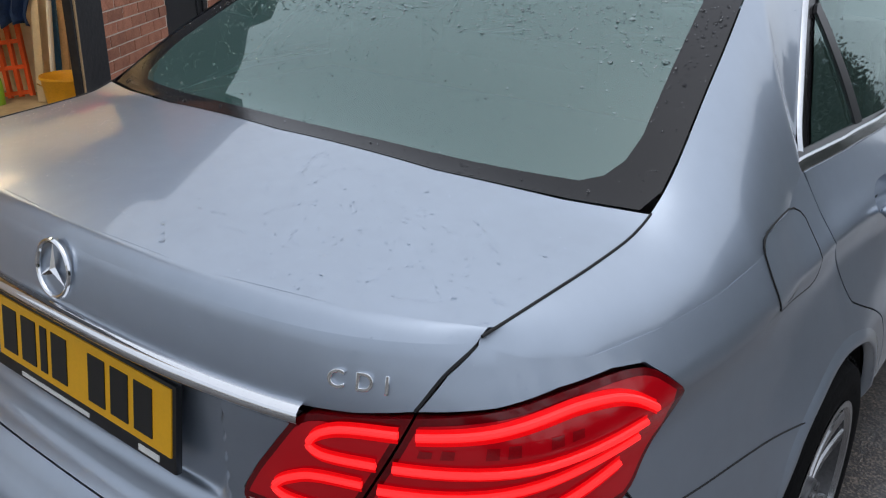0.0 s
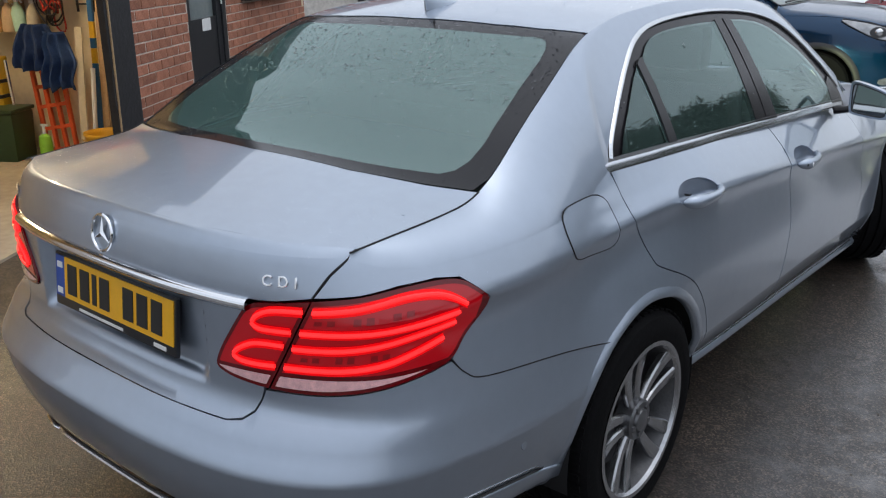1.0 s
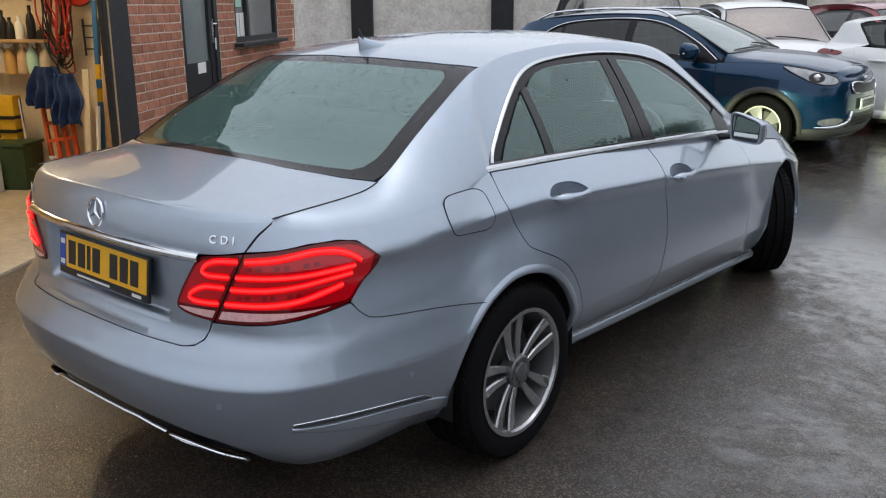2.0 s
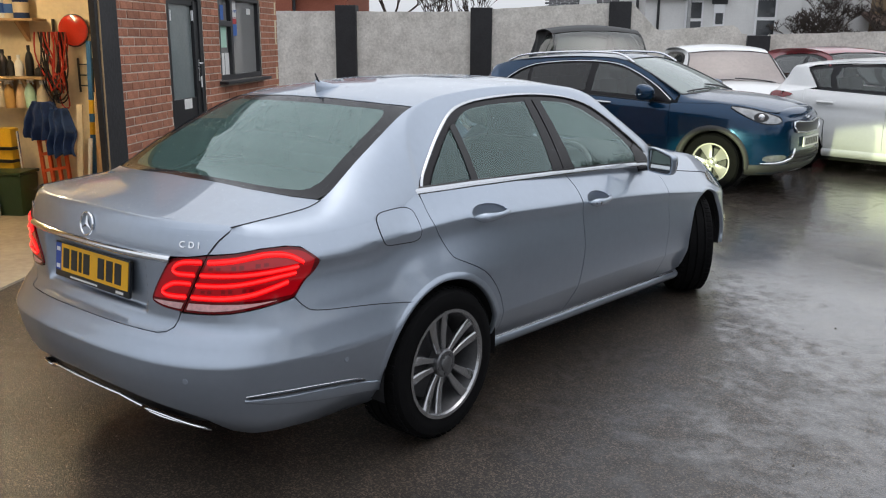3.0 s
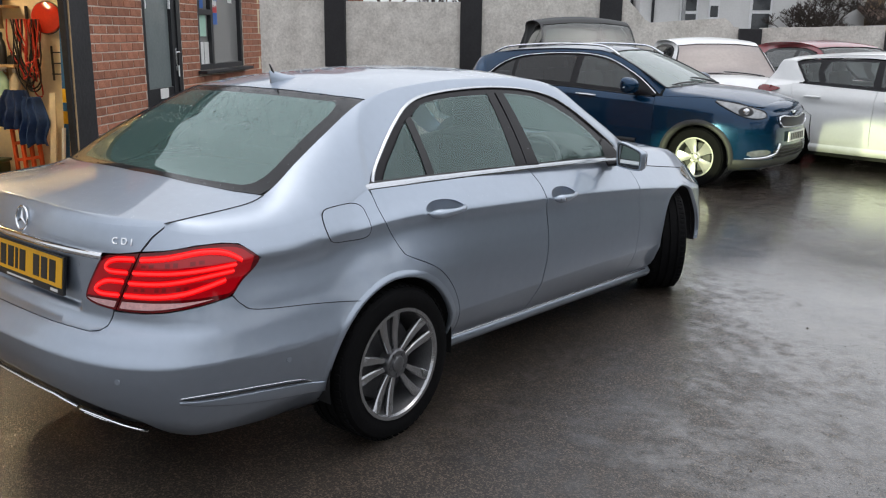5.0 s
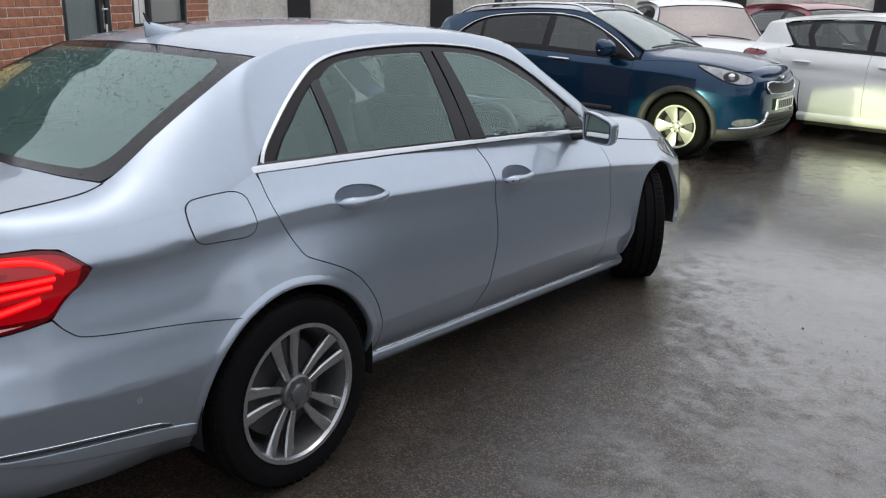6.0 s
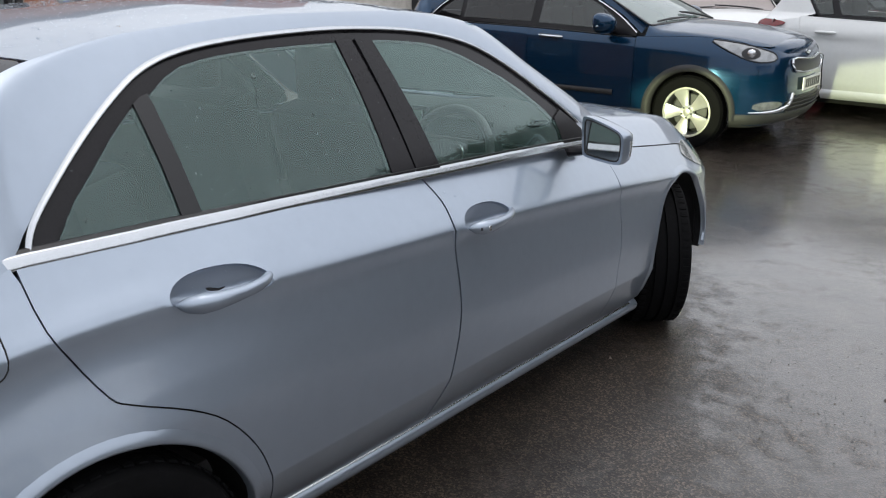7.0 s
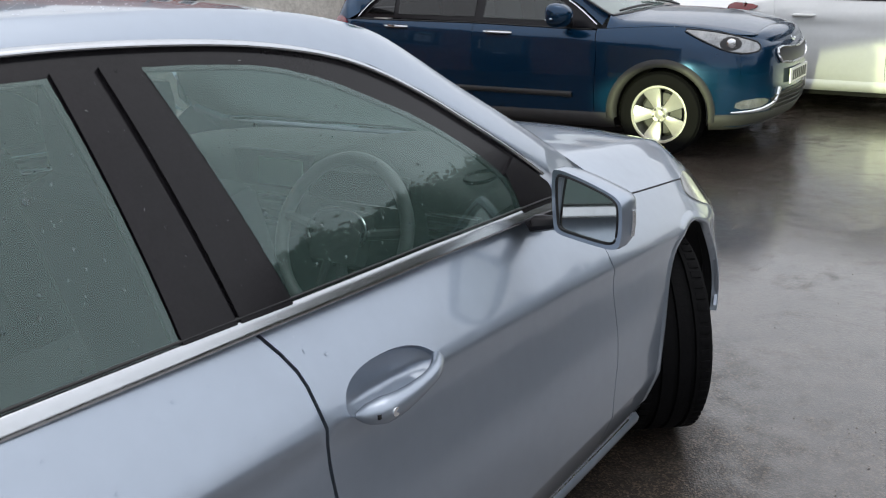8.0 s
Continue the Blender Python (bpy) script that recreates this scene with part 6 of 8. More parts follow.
def parked_car(name, label, m, paint, P, rails=False, cladding=False, rim_mat=None, spokes=5, tail_mat=None, plate_front=True, chrome_line=False, screen=None, wheel_r=.325, glass_mat=None):
    """A parked car: skin panels, glass, lamps, wheels, mirrors, handles, by the lines of its profile."""
    wb, hw = P["wb"], P["hw"]
    C = CarShape(P["plan"], P["side"], P["rear_in"], P["front_in"], P["crease"], P["top"], P["crown"], P["edge"], hw * .885, P["lean"], .05, crease_ref=.79)
    car = thing(name, label, "car", m, group="cars parked in the yard")
    body, top, glass, sy, ex = C.body, C.top, C.glass, C.s_of, C.edge_x
    f_end = wb + P["nose"]
    sr, sf = sy(0), sy(wb)
    line = lambda pts: (lambda y: float(np.interp(y, [p[0] for p in pts], [p[1] for p in pts])))
    belt, wing_z = line(P["belt"]), line(P["wing"])
    ar, af = arc(sr, .32, wheel_r + .035, 178, 2, 20), arc(sf, .32, wheel_r + .035, 178, 2, 20)
    ws_y, ws_t, mid, fr = P["ws_y"], P["ws_t"], P["mid"], P["fr"]
    pane_glass = glass_mat or GLASS_CAR
    clad = material("grey_cladding", (.030, .030, .031), .6, 0, .2, 20) if cladding else paint
    lens = material("clear_lamp", (.30, .31, .32), .12, .6, .5, 14, coat=1.0)
    z_s = .30
    for sg in (1, -1):
        f, g, fl = (body, glass, False) if sg > 0 else (mirrored(body), mirrored(glass), True)
        bl = lambda a, b, n=6: [(sy(a + (b - a) * k / n), belt(a + (b - a) * k / n) - .03) for k in range(n + 1)]
        low = [(sy(y), z) for e, kd, y, z in P["rail"] if kd == "b"]
        rear_q = low + [(sy(.02), belt(.02) - .03), (sy(.10), .80), (sr + .36, .66)] + [p for p in ar[::-1] if p[1] > .33] + [(sr - .36, .30), (sy(-P["rear_end"] + .36), .28), (.0, .28), (0, .99), (sy(-P["rear_end"] + .14), .99)]
        patch("rear_quarter_panel", rear_q, f, .05, paint, car, flip=fl)
        rd = patch("rear_door", bl(.02, mid) + [(sy(mid), z_s), (sr + .375, z_s), (sr + .37, .66), (sy(.10), .80)], f, .05, paint, car, gap=.0025, flip=fl)
        fd = patch("front_door", bl(mid, fr) + [(sy(fr) + .02, .75), (sy(fr), z_s), (sy(mid), z_s)], f, .05, paint, car, gap=.0025, flip=fl)
        w_end = P["wing"][-1]
        wing = [(sy(y), wing_z(y)) for y in np.linspace(fr, w_end[0], 14)] + [(sy(f_end - .22), .56)] + [p for p in af[::-1] if p[1] > .33] + [(sy(fr), .30), (sy(fr) + .02, .75)]
        patch("front_wing", wing, f, .04, paint, car, gap=.003, flip=fl)
        bmp = [(sy(f_end - .22), .56), (sy(w_end[0]), w_end[1]), (C.end - .3, P["nose_z"] - .05), (C.end, P["nose_z"] - .06), (C.end, .22), (sy(f_end - .3), .24), (sf + wheel_r + .04, .30)] + [p for p in af if p[0] > sf + .30 and p[1] < .52][::-1]
        patch("front_bumper", bmp, f, .05, paint, car, flip=fl)
        rows = []
        for y in np.linspace(.36, wb - .36, 24):
            x0 = body(sy(y), .31)[0]
            rows.append([(sg * a, y, b) for a, b in ((x0 - .02, .335 if cladding else .315), (x0 + .008, .315 if cladding else .29), (x0 + .008, .25), (x0 - .03, .20), (x0 - .2, .19))])
        strip("sill", rows, clad, car, flip=fl)
        if cladding:
            y0, y1, za, zb = P["strip"]
            rows = [[np.array(f(sy(y), za + (zb - za) * (y - y0) / (y1 - y0) + dz, o)) for dz, o in ((.024, 0), (.020, .010), (-.016, .012), (-.022, 0))] for y in np.linspace(y0, y1, 10)]
            strip("door_strip", rows, clad, rd, flip=not fl)
            for c_ in (sr, sf):
                rows = []
                for k in range(31):
                    a = radians(-6 + 192 * k / 30)
                    r0 = wheel_r + .035
                    grow_ = 1 + .16 * max(0, -math.cos(a) if c_ == sf else math.cos(a)) ** 6
                    rows.append([np.array(f(c_ + (r0 + d * grow_) * math.cos(a), .32 + (r0 + d * grow_) * math.sin(a), o)) for d, o in ((.062, .0), (.057, .014), (.026, .019), (.004, .016), (-.004, -.04))])
                strip("arch_cladding", rows, clad, car, flip=fl)
            rows = []
            for s in np.linspace(sf + wheel_r + .05, C.end, 16):
                rows.append([np.array(f(s, z, o)) for z, o in ((.335, .002), (.325, .014), (.26, .012), (.215, -.02), (.20, -.12))])
            strip("lower_cladding", rows, clad, car, flip=not fl)
        # shoulder and roof rail
        B = P["rail"]
        rows = []
        for t in np.linspace(0, len(B) - 1, 90):
            i = min(int(t), len(B) - 2)
            a = t - i
            ends = []
            for e, kd, p, z in (B[i], B[i + 1]):
                fn = (lambda q, zz: body(sy(q), zz)) if kd == "b" else glass
                ends.append((e, fn(p, z), glass(p, z + .012) - glass(p, z - .002)))
            rows.append([(sg * x, y, z) for x, y, z in C.shoulder(ends[0][0] * (1 - a) + ends[1][0] * a, ends[0][1] * (1 - a) + ends[1][1] * a, ends[0][2] * (1 - a) + ends[1][2] * a, 6)])
        strip("roof_rail", rows, paint, car, flip=not fl)
        rows = []
        for ey in np.linspace(ws_y, w_end[0] + .06, 26):
            s = sy(ey)
            z = wing_z(ey)
            rows.append([(sg * x, y, zz) for x, y, zz in C.shoulder(ey, body(s, z), body(s, z + .012) - body(s, z - .002), 7)])
        strip("wing_top", rows, paint, car, flip=not fl)
        # side glass
        dlo = curve_through(P["dlo"], 3) + [(fr - .06, belt(fr - .06) - .028), (1.0, belt(1.0) - .022), (0.1, belt(.1) - .018)]
        patch("window_frame", dlo, g, .06, GLOSS_BLACK, car, off=-.006, depth=.006, flip=fl, holes=[shrink(q[1], .01) for q in P["panes"]])
        for nm, poly in P["panes"]:
            patch(nm, poly, g, .08, GLASS_CAR if nm == "front_window_pane" and glass_mat is TINTED else pane_glass, fd if nm == "front_window_pane" else rd, off=.0, depth=0, flip=fl)
        if chrome_line:
            bm = bmesh.new()
            tube(bm, [np.array(g(y, z, .008)) for y, z in curve_through(P["dlo"], 4)], .010, 6, flat=.8)
            part("window_trim", bm, CHROME, car, smooth=True)
        bm = bmesh.new()
        tube(bm, [np.array(f(sy(y), belt(y) - .026, .004)) for y in np.linspace(P["dlo"][0][0] + .05, fr - .04, 16)], .006, 6)
        part("belt_trim", bm, BLACK, car)
        for dr, (ya, yb, za, zb) in zip((rd, fd), P["handles"]):
            bm = bmesh.new()
            tube(bm, [np.array(f(sy(ya + (yb - ya) * k / 8), za + (zb - za) * k / 8, .006 + .026 * math.sin(math.pi * k / 8) ** .5)) for k in range(9)], [.007] + [.0125] * 7 + [.007], 8)
            hd = part("door_handle", bm, CHROME if chrome_line else paint, dr, smooth=True)
            bm = bmesh.new()
            tube(bm, [np.array(f(sy(ya + (yb - ya) * k / 8), za + (zb - za) * k / 8 + .006, -.004)) for k in range(9)], [.004] + [.024] * 7 + [.004], 8, flat=.3)
            part("handle_shadow_cup", bm, BLACK if chrome_line else paint, hd, smooth=True)
        if rails:
            bm = bmesh.new()
            pts = [np.array(top(sg * (ex(y) - .012), y, .006 + .045 * min(1, 3.2 * math.sin(math.pi * (y + .30) / 1.86)))) for y in np.linspace(-.29, 1.55, 26)]
            tube(bm, pts, .017, 8, flat=.8)
            part("roof_bar", bm, SATIN, car, smooth=True)
        # mirrors
        my, mz = P["mirror"]
        bm = bmesh.new()
        mirror_shell(bm, (hw + .10, my, mz), (.125, .125, .092), sg)
        sh_ = part("door_mirror", bm, paint, car, smooth=True)
        bm = bmesh.new()
        tube(bm, [(sg * (hw - .10), my + .02, mz - .075), (sg * (hw + .02), my + .01, mz - .06)], [.03, .022], 8)
        part("mirror_foot", bm, BLACK, sh_, smooth=True)
        bm = bmesh.new()
        tube(bm, [(sg * (hw + .02), my - .066, mz - .045), (sg * (hw + .20), my - .045, mz - .030), (sg * (hw + .225), my + .02, mz - .018)], .007, 6)
        part("mirror_strip", bm, CHROME if chrome_line else BLACK, sh_, smooth=True)
        patch("mirror_sail", [(fr - .30, belt(fr - .3) - .02), (fr - .17, 1.085 if chrome_line else 1.07), (fr - .03, belt(fr) - .02)], g, .05, GLOSS_BLACK, car, off=.004, depth=.006, flip=fl)
        # lamps
        hl = smooth_closed([(sy(y), z) for y, z in P["lamp"]], 1)
        h_ = patch("head_lamp", hl, f, .03, lens, car, off=.008, depth=.02, flip=fl)
        bm = bmesh.new()
        tube(bm, [np.array(f(s, z, .009)) for s, z in hl], .006, 6, closed=True)
        part("lamp_surround", bm, BLACK, h_)
        py, pz = P["projector"]
        patch("lamp_bowl", [(sy(py) + .085 * math.cos(a), pz + .048 * math.sin(a)) for a in np.linspace(0, 2 * math.pi, 17)[:-1]], f, .03, BLACK, h_, off=.0095, depth=0, flip=fl)
        bm = bmesh.new()
        p, q_ = np.array(f(sy(py), pz, .0)), np.array(f(sy(py), pz, .02))
        bmesh.ops.create_uvsphere(bm, u_segments=16, v_segments=8, radius=.036)
        bmesh.ops.scale(bm, vec=(1, 1, .4), verts=bm.verts)
        bmesh.ops.transform(bm, matrix=Matrix.Translation(p + (q_ - p) * .45) @ Vector(q_ - p).to_track_quat("Z", "Y").to_matrix().to_4x4(), verts=bm.verts)
        part("projector", bm, SATIN, h_, smooth=True)
        fog = smooth_closed([(sy(f_end - .24), .435), (sy(f_end - .10), .450), (sy(f_end - .06), .415), (sy(f_end - .11), .372), (sy(f_end - .25), .372)], 1)
        patch("fog_lamp", fog, f, .03, lens, car, off=.008, depth=.01, flip=fl)
        s1, s2, s3, s4 = (sy(f_end - q) for q in (.27, .12, .055, .035))
        rows = []
        for k, (s, z, w) in enumerate(curve3([(s1, .350, .008), (s2, .352, .016), (s3, .372, .024), (s4 - .02, .43, .022), (s4, .50, .014)])):
            d = (.3, .95) if z < .40 else (.95, .25)
            rows.append([np.array(f(s + d[0] * w * e, z + d[1] * w * e * (1 if z < .4 else -1), o)) for e, o in ((-1, .004), (-.6, .020), (.6, .020), (1, .004))])
        strip("bumper_trim", rows, SATIN, car, flip=not fl)
        tl = smooth_closed([(sy(y), z) for y, z in P["tail"]], 1)
        patch("tail_lamp", tl, f, .04, tail_mat or RED_LENS, car, off=.022, depth=.03, flip=fl)
        for yc in (0, wb):
            bm = bmesh.new()
            lathe(bm, [(hw - .42, wheel_r + .04), (hw - .03, wheel_r + .04)], 28, start=-6, sweep=192)
            bmesh.ops.translate(bm, vec=(0, yc, .32), verts=bm.verts)
            bmesh.ops.scale(bm, vec=(sg, 1, 1), verts=bm.verts)
            part("wheel_arch_liner", bm, DARK, car)
            wheel("wheel", car, pose(sg * (hw - .115), yc, wheel_r, 0, 0, 0) @ pose(0, 0, 0, 20), wheel_r, .205, wheel_r - .108, spokes, "petal", rim_mat or ALLOY, sg, "alloy wheel with black tyre")
    edge = lambda y0, y1, n, k: [(k * ex(y0 + (y1 - y0) * i / n), y0 + (y1 - y0) * i / n) for i in range(n + 1)]
    rt, rg = P["rt"], P["rg"]
    patch("roof", edge(rt, ws_t, 10, 1) + [(0, ws_t + .06)] + edge(ws_t, rt, 10, -1), top, .07, paint, car)
    patch("windscreen", [(-ex(ws_t), ws_t + .005), (0, ws_t + .07), (ex(ws_t), ws_t + .005)] + edge(ws_t + .06, ws_y, 6, 1) + [(.4, ws_y + .09), (0, ws_y + .12), (-.4, ws_y + .09)] + edge(ws_y, ws_t + .06, 6, -1), top, .08, screen or GLASS_CAR, car, off=-.003, depth=.004)
    bm = bmesh.new()
    tube(bm, [top(x, y, .002) for x, y in edge(ws_y, ws_t + .02, 8, 1) + [(ex(ws_t) * .5, ws_t + .035), (0, ws_t + .055), (-ex(ws_t) * .5, ws_t + .035)] + edge(ws_t + .02, ws_y, 8, -1)], .012, 6, flat=.5)
    part("screen_seal", bm, BLACK, car)
    bm = bmesh.new()
    tube(bm, [top(x, y, -.004) for x, y in edge(ws_y, ws_y, 1, 1)[:1] + [(.4, ws_y + .088), (0, ws_y + .118), (-.4, ws_y + .088)] + edge(ws_y, ws_y, 1, -1)[:1]], .022, 6, flat=.5)
    part("scuttle", bm, BLACK, car)
    patch("rear_window", edge(rg, rt - .02, 5, 1) + edge(rt - .02, rg, 5, -1), top, .06, GLASS_CAR, car, off=-.003, depth=.004)
    patch("tailgate_edge", edge(P["hatch_edge"], rg - .005, 2, 1) + edge(rg - .005, P["hatch_edge"], 2, -1), top, .06, paint, car)
    bn = patch("bonnet", [(-.4, ws_y + .095), (0, ws_y + .125), (.4, ws_y + .095)] + edge(ws_y + .02, f_end - .18, 12, 1) + edge(f_end - .18, ws_y + .02, 12, -1), top, .05, paint, car, gap=.002)
    for x0, x1, k in ((-.55, .05, .10), (.08, .62, .07)):
        bm = bmesh.new()
        tube(bm, [top(x, ws_y + .085 - k * abs(x - x0) / .6, .016) for x in np.linspace(x0, x1, 8)], [.006] + [.011] * 6 + [.008], 6)
        part("wiper", bm, BLACK, car)
    # rolled front edge of the bonnet
    rows = []
    nose_z, we = P["nose_z"], P["wing"][-1]
    for i in range(41):
        q = -1 + 2 * i / 40
        E = top(q * ex(f_end - .18), f_end - .18)
        sb = C.end - abs(q) * (C.end - sy(we[0] + .06))
        b = body(sb, float(np.interp(abs(q), [0, .6, 1], [nose_z - .064, nose_z - .05, wing_z(we[0])])))
        b[0] = math.copysign(b[0], q) if q else 0
        Q = np.array([(E[0] + b[0]) / 2, max(b[1], E[1] + .02), E[2] - .01])
        rows.append([tuple((1 - a) ** 2 * E + 2 * a * (1 - a) * Q + a * a * b) for a in [j / 6 for j in range(7)]])
    strip("bonnet_lip", rows, paint, bn, flip=True)
    # nose: grille, plate, lower mouth
    gr = smooth_closed(P["grille"], 1)
    nose_f = lambda a, b, off=0.0: (lambda v: np.array([a, v[1], v[2]]))(body(C.end - abs(a), b, off))
    gp = patch("grille", gr, nose_f, .04, BLACK, car, off=.008, depth=.01, flip=True)
    bm = bmesh.new()
    tube(bm, [nose_f(a, b, .014) for a, b in gr], .010, 6, closed=True)
    part("grille_trim", bm, SATIN, gp)
    lm = smooth_closed([(-.52, .47), (.52, .47), (.46, .30), (-.46, .30)], 1)
    lg = patch("lower_grille", lm, nose_f, .05, BLACK, car, off=.008, depth=.01, flip=True)
    for z in (.34, .375, .41, .445):
        bm = bmesh.new()
        tube(bm, [nose_f(a, z, .014) for a in np.linspace(-.47, .47, 15)], .006, 6, flat=.8)
        part("grille_slat", bm, clad if cladding else ALLOY_DARK, lg)
    if plate_front:
        bm = bmesh.new()
        box(bm, (0, f_end + .012, .565), (.52, .012, .112), bevel=.003)
        pl = part("number_plate", bm, PLATE_WHITE, car)
        for k in range(7):
            bm = bmesh.new()
            box(bm, (-.19 + .062 * k, f_end + .019, .565), (.042, .003, .075))
            part("plate_bar", bm, INK, pl)
        bm = bmesh.new()
        lathe(bm, [(0, .002), (.008, .045), (.0, .058)], 24, axis="Y")
        bmesh.ops.transform(bm, matrix=Matrix.Translation(nose_f(0, nose_z - .045, .004)) @ pose(0, 0, 0, 30) @ Matrix.Diagonal((1.25, 1, .62, 1)), verts=bm.verts)
        part("nose_badge", bm, SATIN, car, smooth=True)
    # cabin
    bm = bmesh.new()
    box(bm, (0, 1.0, .75), (hw * 1.55, wb - .4, .06))
    box(bm, (0, wb - .62, .93), (hw * 1.5, .3, .14), bevel=.04)
    part("cabin_floor", bm, CABIN, car)
    for x, y in ((-.35, 1.05), (.35, 1.05), (-.35, .15), (.35, .15)):
        bm = bmesh.new()
        box(bm, (x, y, .95), (.46, .15, .46), rx=10, bevel=.05)
        box(bm, (x, y - .05, 1.25), (.25, .09, .16), bevel=.03)
        part("seat", bm, SEAT, car, smooth=True)
    bm = bmesh.new()
    box(bm, (0, wb / 2, .26), (hw * 1.4, wb + .1, .26))
    part("floor_pan", bm, DARK, car)
    return car


def curve3(pts, n=5):
    """Points with a width, smoothed by averaging."""
    out = []
    for p, q in zip(pts, pts[1:]):
        out += [tuple(a + (b - a) * k / n for a, b in zip(p, q)) for k in range(n)]
    out.append(tuple(pts[-1]))
    for _ in range(4):
        out = [out[0]] + [tuple((a + 2 * b + c) / 4 for a, b, c in zip(p, q, r)) for p, q, r in zip(out, out[1:], out[2:])] + [out[-1]]
    return out


BLUE_PAINT = material("dark_blue_paint", (0.0025, 0.034, 0.085), 0.22, 0.5, 0.05, 3, coat=0.7, spec=0.3)
WHITE_PAINT = material("white_paint", (0.76, 0.77, 0.77), 0.4, 0, 0.03, 3, coat=0.6)
RED_PAINT = material("red_car_paint", (0.26, 0.015, 0.025), 0.32, 0.3, 0.05, 3, coat=1.0)
GREY_PAINT = material("dark_grey_paint", (0.016, 0.018, 0.020), 0.55, 0, 0.05, 3, spec=0.25)
BRIGHT_RIM = material("machined_rim", (0.74, 0.74, 0.70), 0.3, 0.7, 0.05, 20)
TINTED = glazing("privacy_glass", (0.10, 0.11, 0.12), 0.02, 1.55, 0.02, (0.3, 0.3, 0.3))

MISTED = material("misted_screen", (.23, .185, .172), .4, 0, .12, 2.5, coat=1.0)
CLEAR_SIDE = glazing("clear_car_glass", (0.58, 0.62, 0.62), 0.02, 1.6, 0.10, (0.42, 0.48, 0.46))

SUV_LINES = car_profile(
    2.70, .785, .785, .90, 1.50, 1.09, .88,
    front_in=[(.2, .12), (.3, .03), (.45, 0), (.60, 0), (.72, .012), (.80, .035), (.88, .09), (.96, .20), (1.05, .40)],
    side=[(.14, .16), (.2, .08), (.28, .03), (.36, .014), (.5, .004), (.62, 0), (.74, .004), (.84, .014), (.90, .022), (.95, .040), (1.0, .075), (1.06, .125), (1.12, .18)],
    top=[(-.7, 1.02), (-.66, 1.12), (-.6, 1.24), (-.54, 1.335), (-.46, 1.375), (-.2, 1.43), (.2, 1.475), (.8, 1.50), (1.25, 1.49), (1.45, 1.455), (1.7, 1.37), (2.05, 1.22), (2.26, 1.115), (2.34, 1.085), (2.6, 1.07), (2.88, 1.045), (3.105, 1.005), (3.285, .95), (3.384, .90), (3.447, .85)],
    edge=[(-.7, .56), (-.3, .57), (.3, .585), (1.2, .575), (1.45, .58), (1.8, .65), (2.26, .74), (2.7, .73), (3.06, .67), (3.285, .58), (3.384, .50)],
    belt=[(-.6, 1.095), (0, 1.075), (1.03, 1.040), (2.05, .985), (3.42, .93)], mid=1.03, fr=2.16, ws_t=1.42, ws_y=2.24, rt=-.50, rg=-.66, hatch_edge=-.69,
    rail=[(-.66, "b", -.56, .99), (-.60, "b", -.46, 1.03), (-.54, "b", -.38, 1.05), (-.48, "g", -.33, 1.095), (-.38, "g", -.20, 1.205), (-.22, "g", -.04, 1.305), (.0, "g", .15, 1.362), (.35, "g", .38, 1.396), (.8, "g", .8, 1.420), (1.15, "g", 1.15, 1.415), (1.38, "g", 1.38, 1.385), (1.56, "g", 1.54, 1.335), (1.80, "g", 1.74, 1.25), (2.02, "g", 1.96, 1.135), (2.24, "g", 2.17, .98)],
    dlo=[(-.31, 1.068), (-.18, 1.19), (-.02, 1.285), (.17, 1.345), (.40, 1.378), (.8, 1.402), (1.15, 1.397), (1.38, 1.368), (1.54, 1.320), (1.74, 1.235), (1.95, 1.12), (2.13, .985)],
    panes=(("rear_window_pane", [(.16, 1.085), (.15, 1.31), (.4, 1.355), (.8, 1.378), (1.0, 1.376), (1.0, 1.058)]), ("front_window_pane", [(1.09, 1.052), (1.09, 1.373), (1.2, 1.37), (1.38, 1.342), (1.54, 1.295), (1.72, 1.215), (1.86, 1.13), (1.87, 1.012)]),
           ("quarter_window", [(-.22, 1.10), (-.10, 1.20), (.02, 1.27), (.10, 1.295), (.11, 1.085)])),
    wing=[(2.16, .962), (2.5, .972), (2.745, .975), (2.925, .965), (3.105, .94), (3.258, .90)],
    lamp=[(2.826, .960), (3.015, .945), (3.195, .912), (3.33, .872), (3.38, .845), (3.38, .790), (3.294, .772), (3.168, .795), (2.988, .88)], projector=(3.20, .848),
    grille=[(-.40, .80), (-.12, .775), (.12, .775), (.40, .80), (.43, .74), (.36, .665), (-.36, .665), (-.43, .74)], nose_z=.885,
    tail=[(-.60, .92), (-.46, .93), (-.36, 1.02), (-.42, 1.08), (-.56, 1.09)], handles=((.10, .36, .995, .985), (1.15, 1.42, .945, .933)), mirror=(1.90, 1.075), strip=(.75, 1.98, .475, .452))
parked_car("crossover_car", "dark blue crossover car with silver roof bars", pose(-3.44, 7.56, 0, 0, 0, -90), BLUE_PAINT, SUV_LINES, rails=True, cladding=True, rim_mat=BRIGHT_RIM, chrome_line=True, glass_mat=TINTED, screen=GLASS_SCREEN)

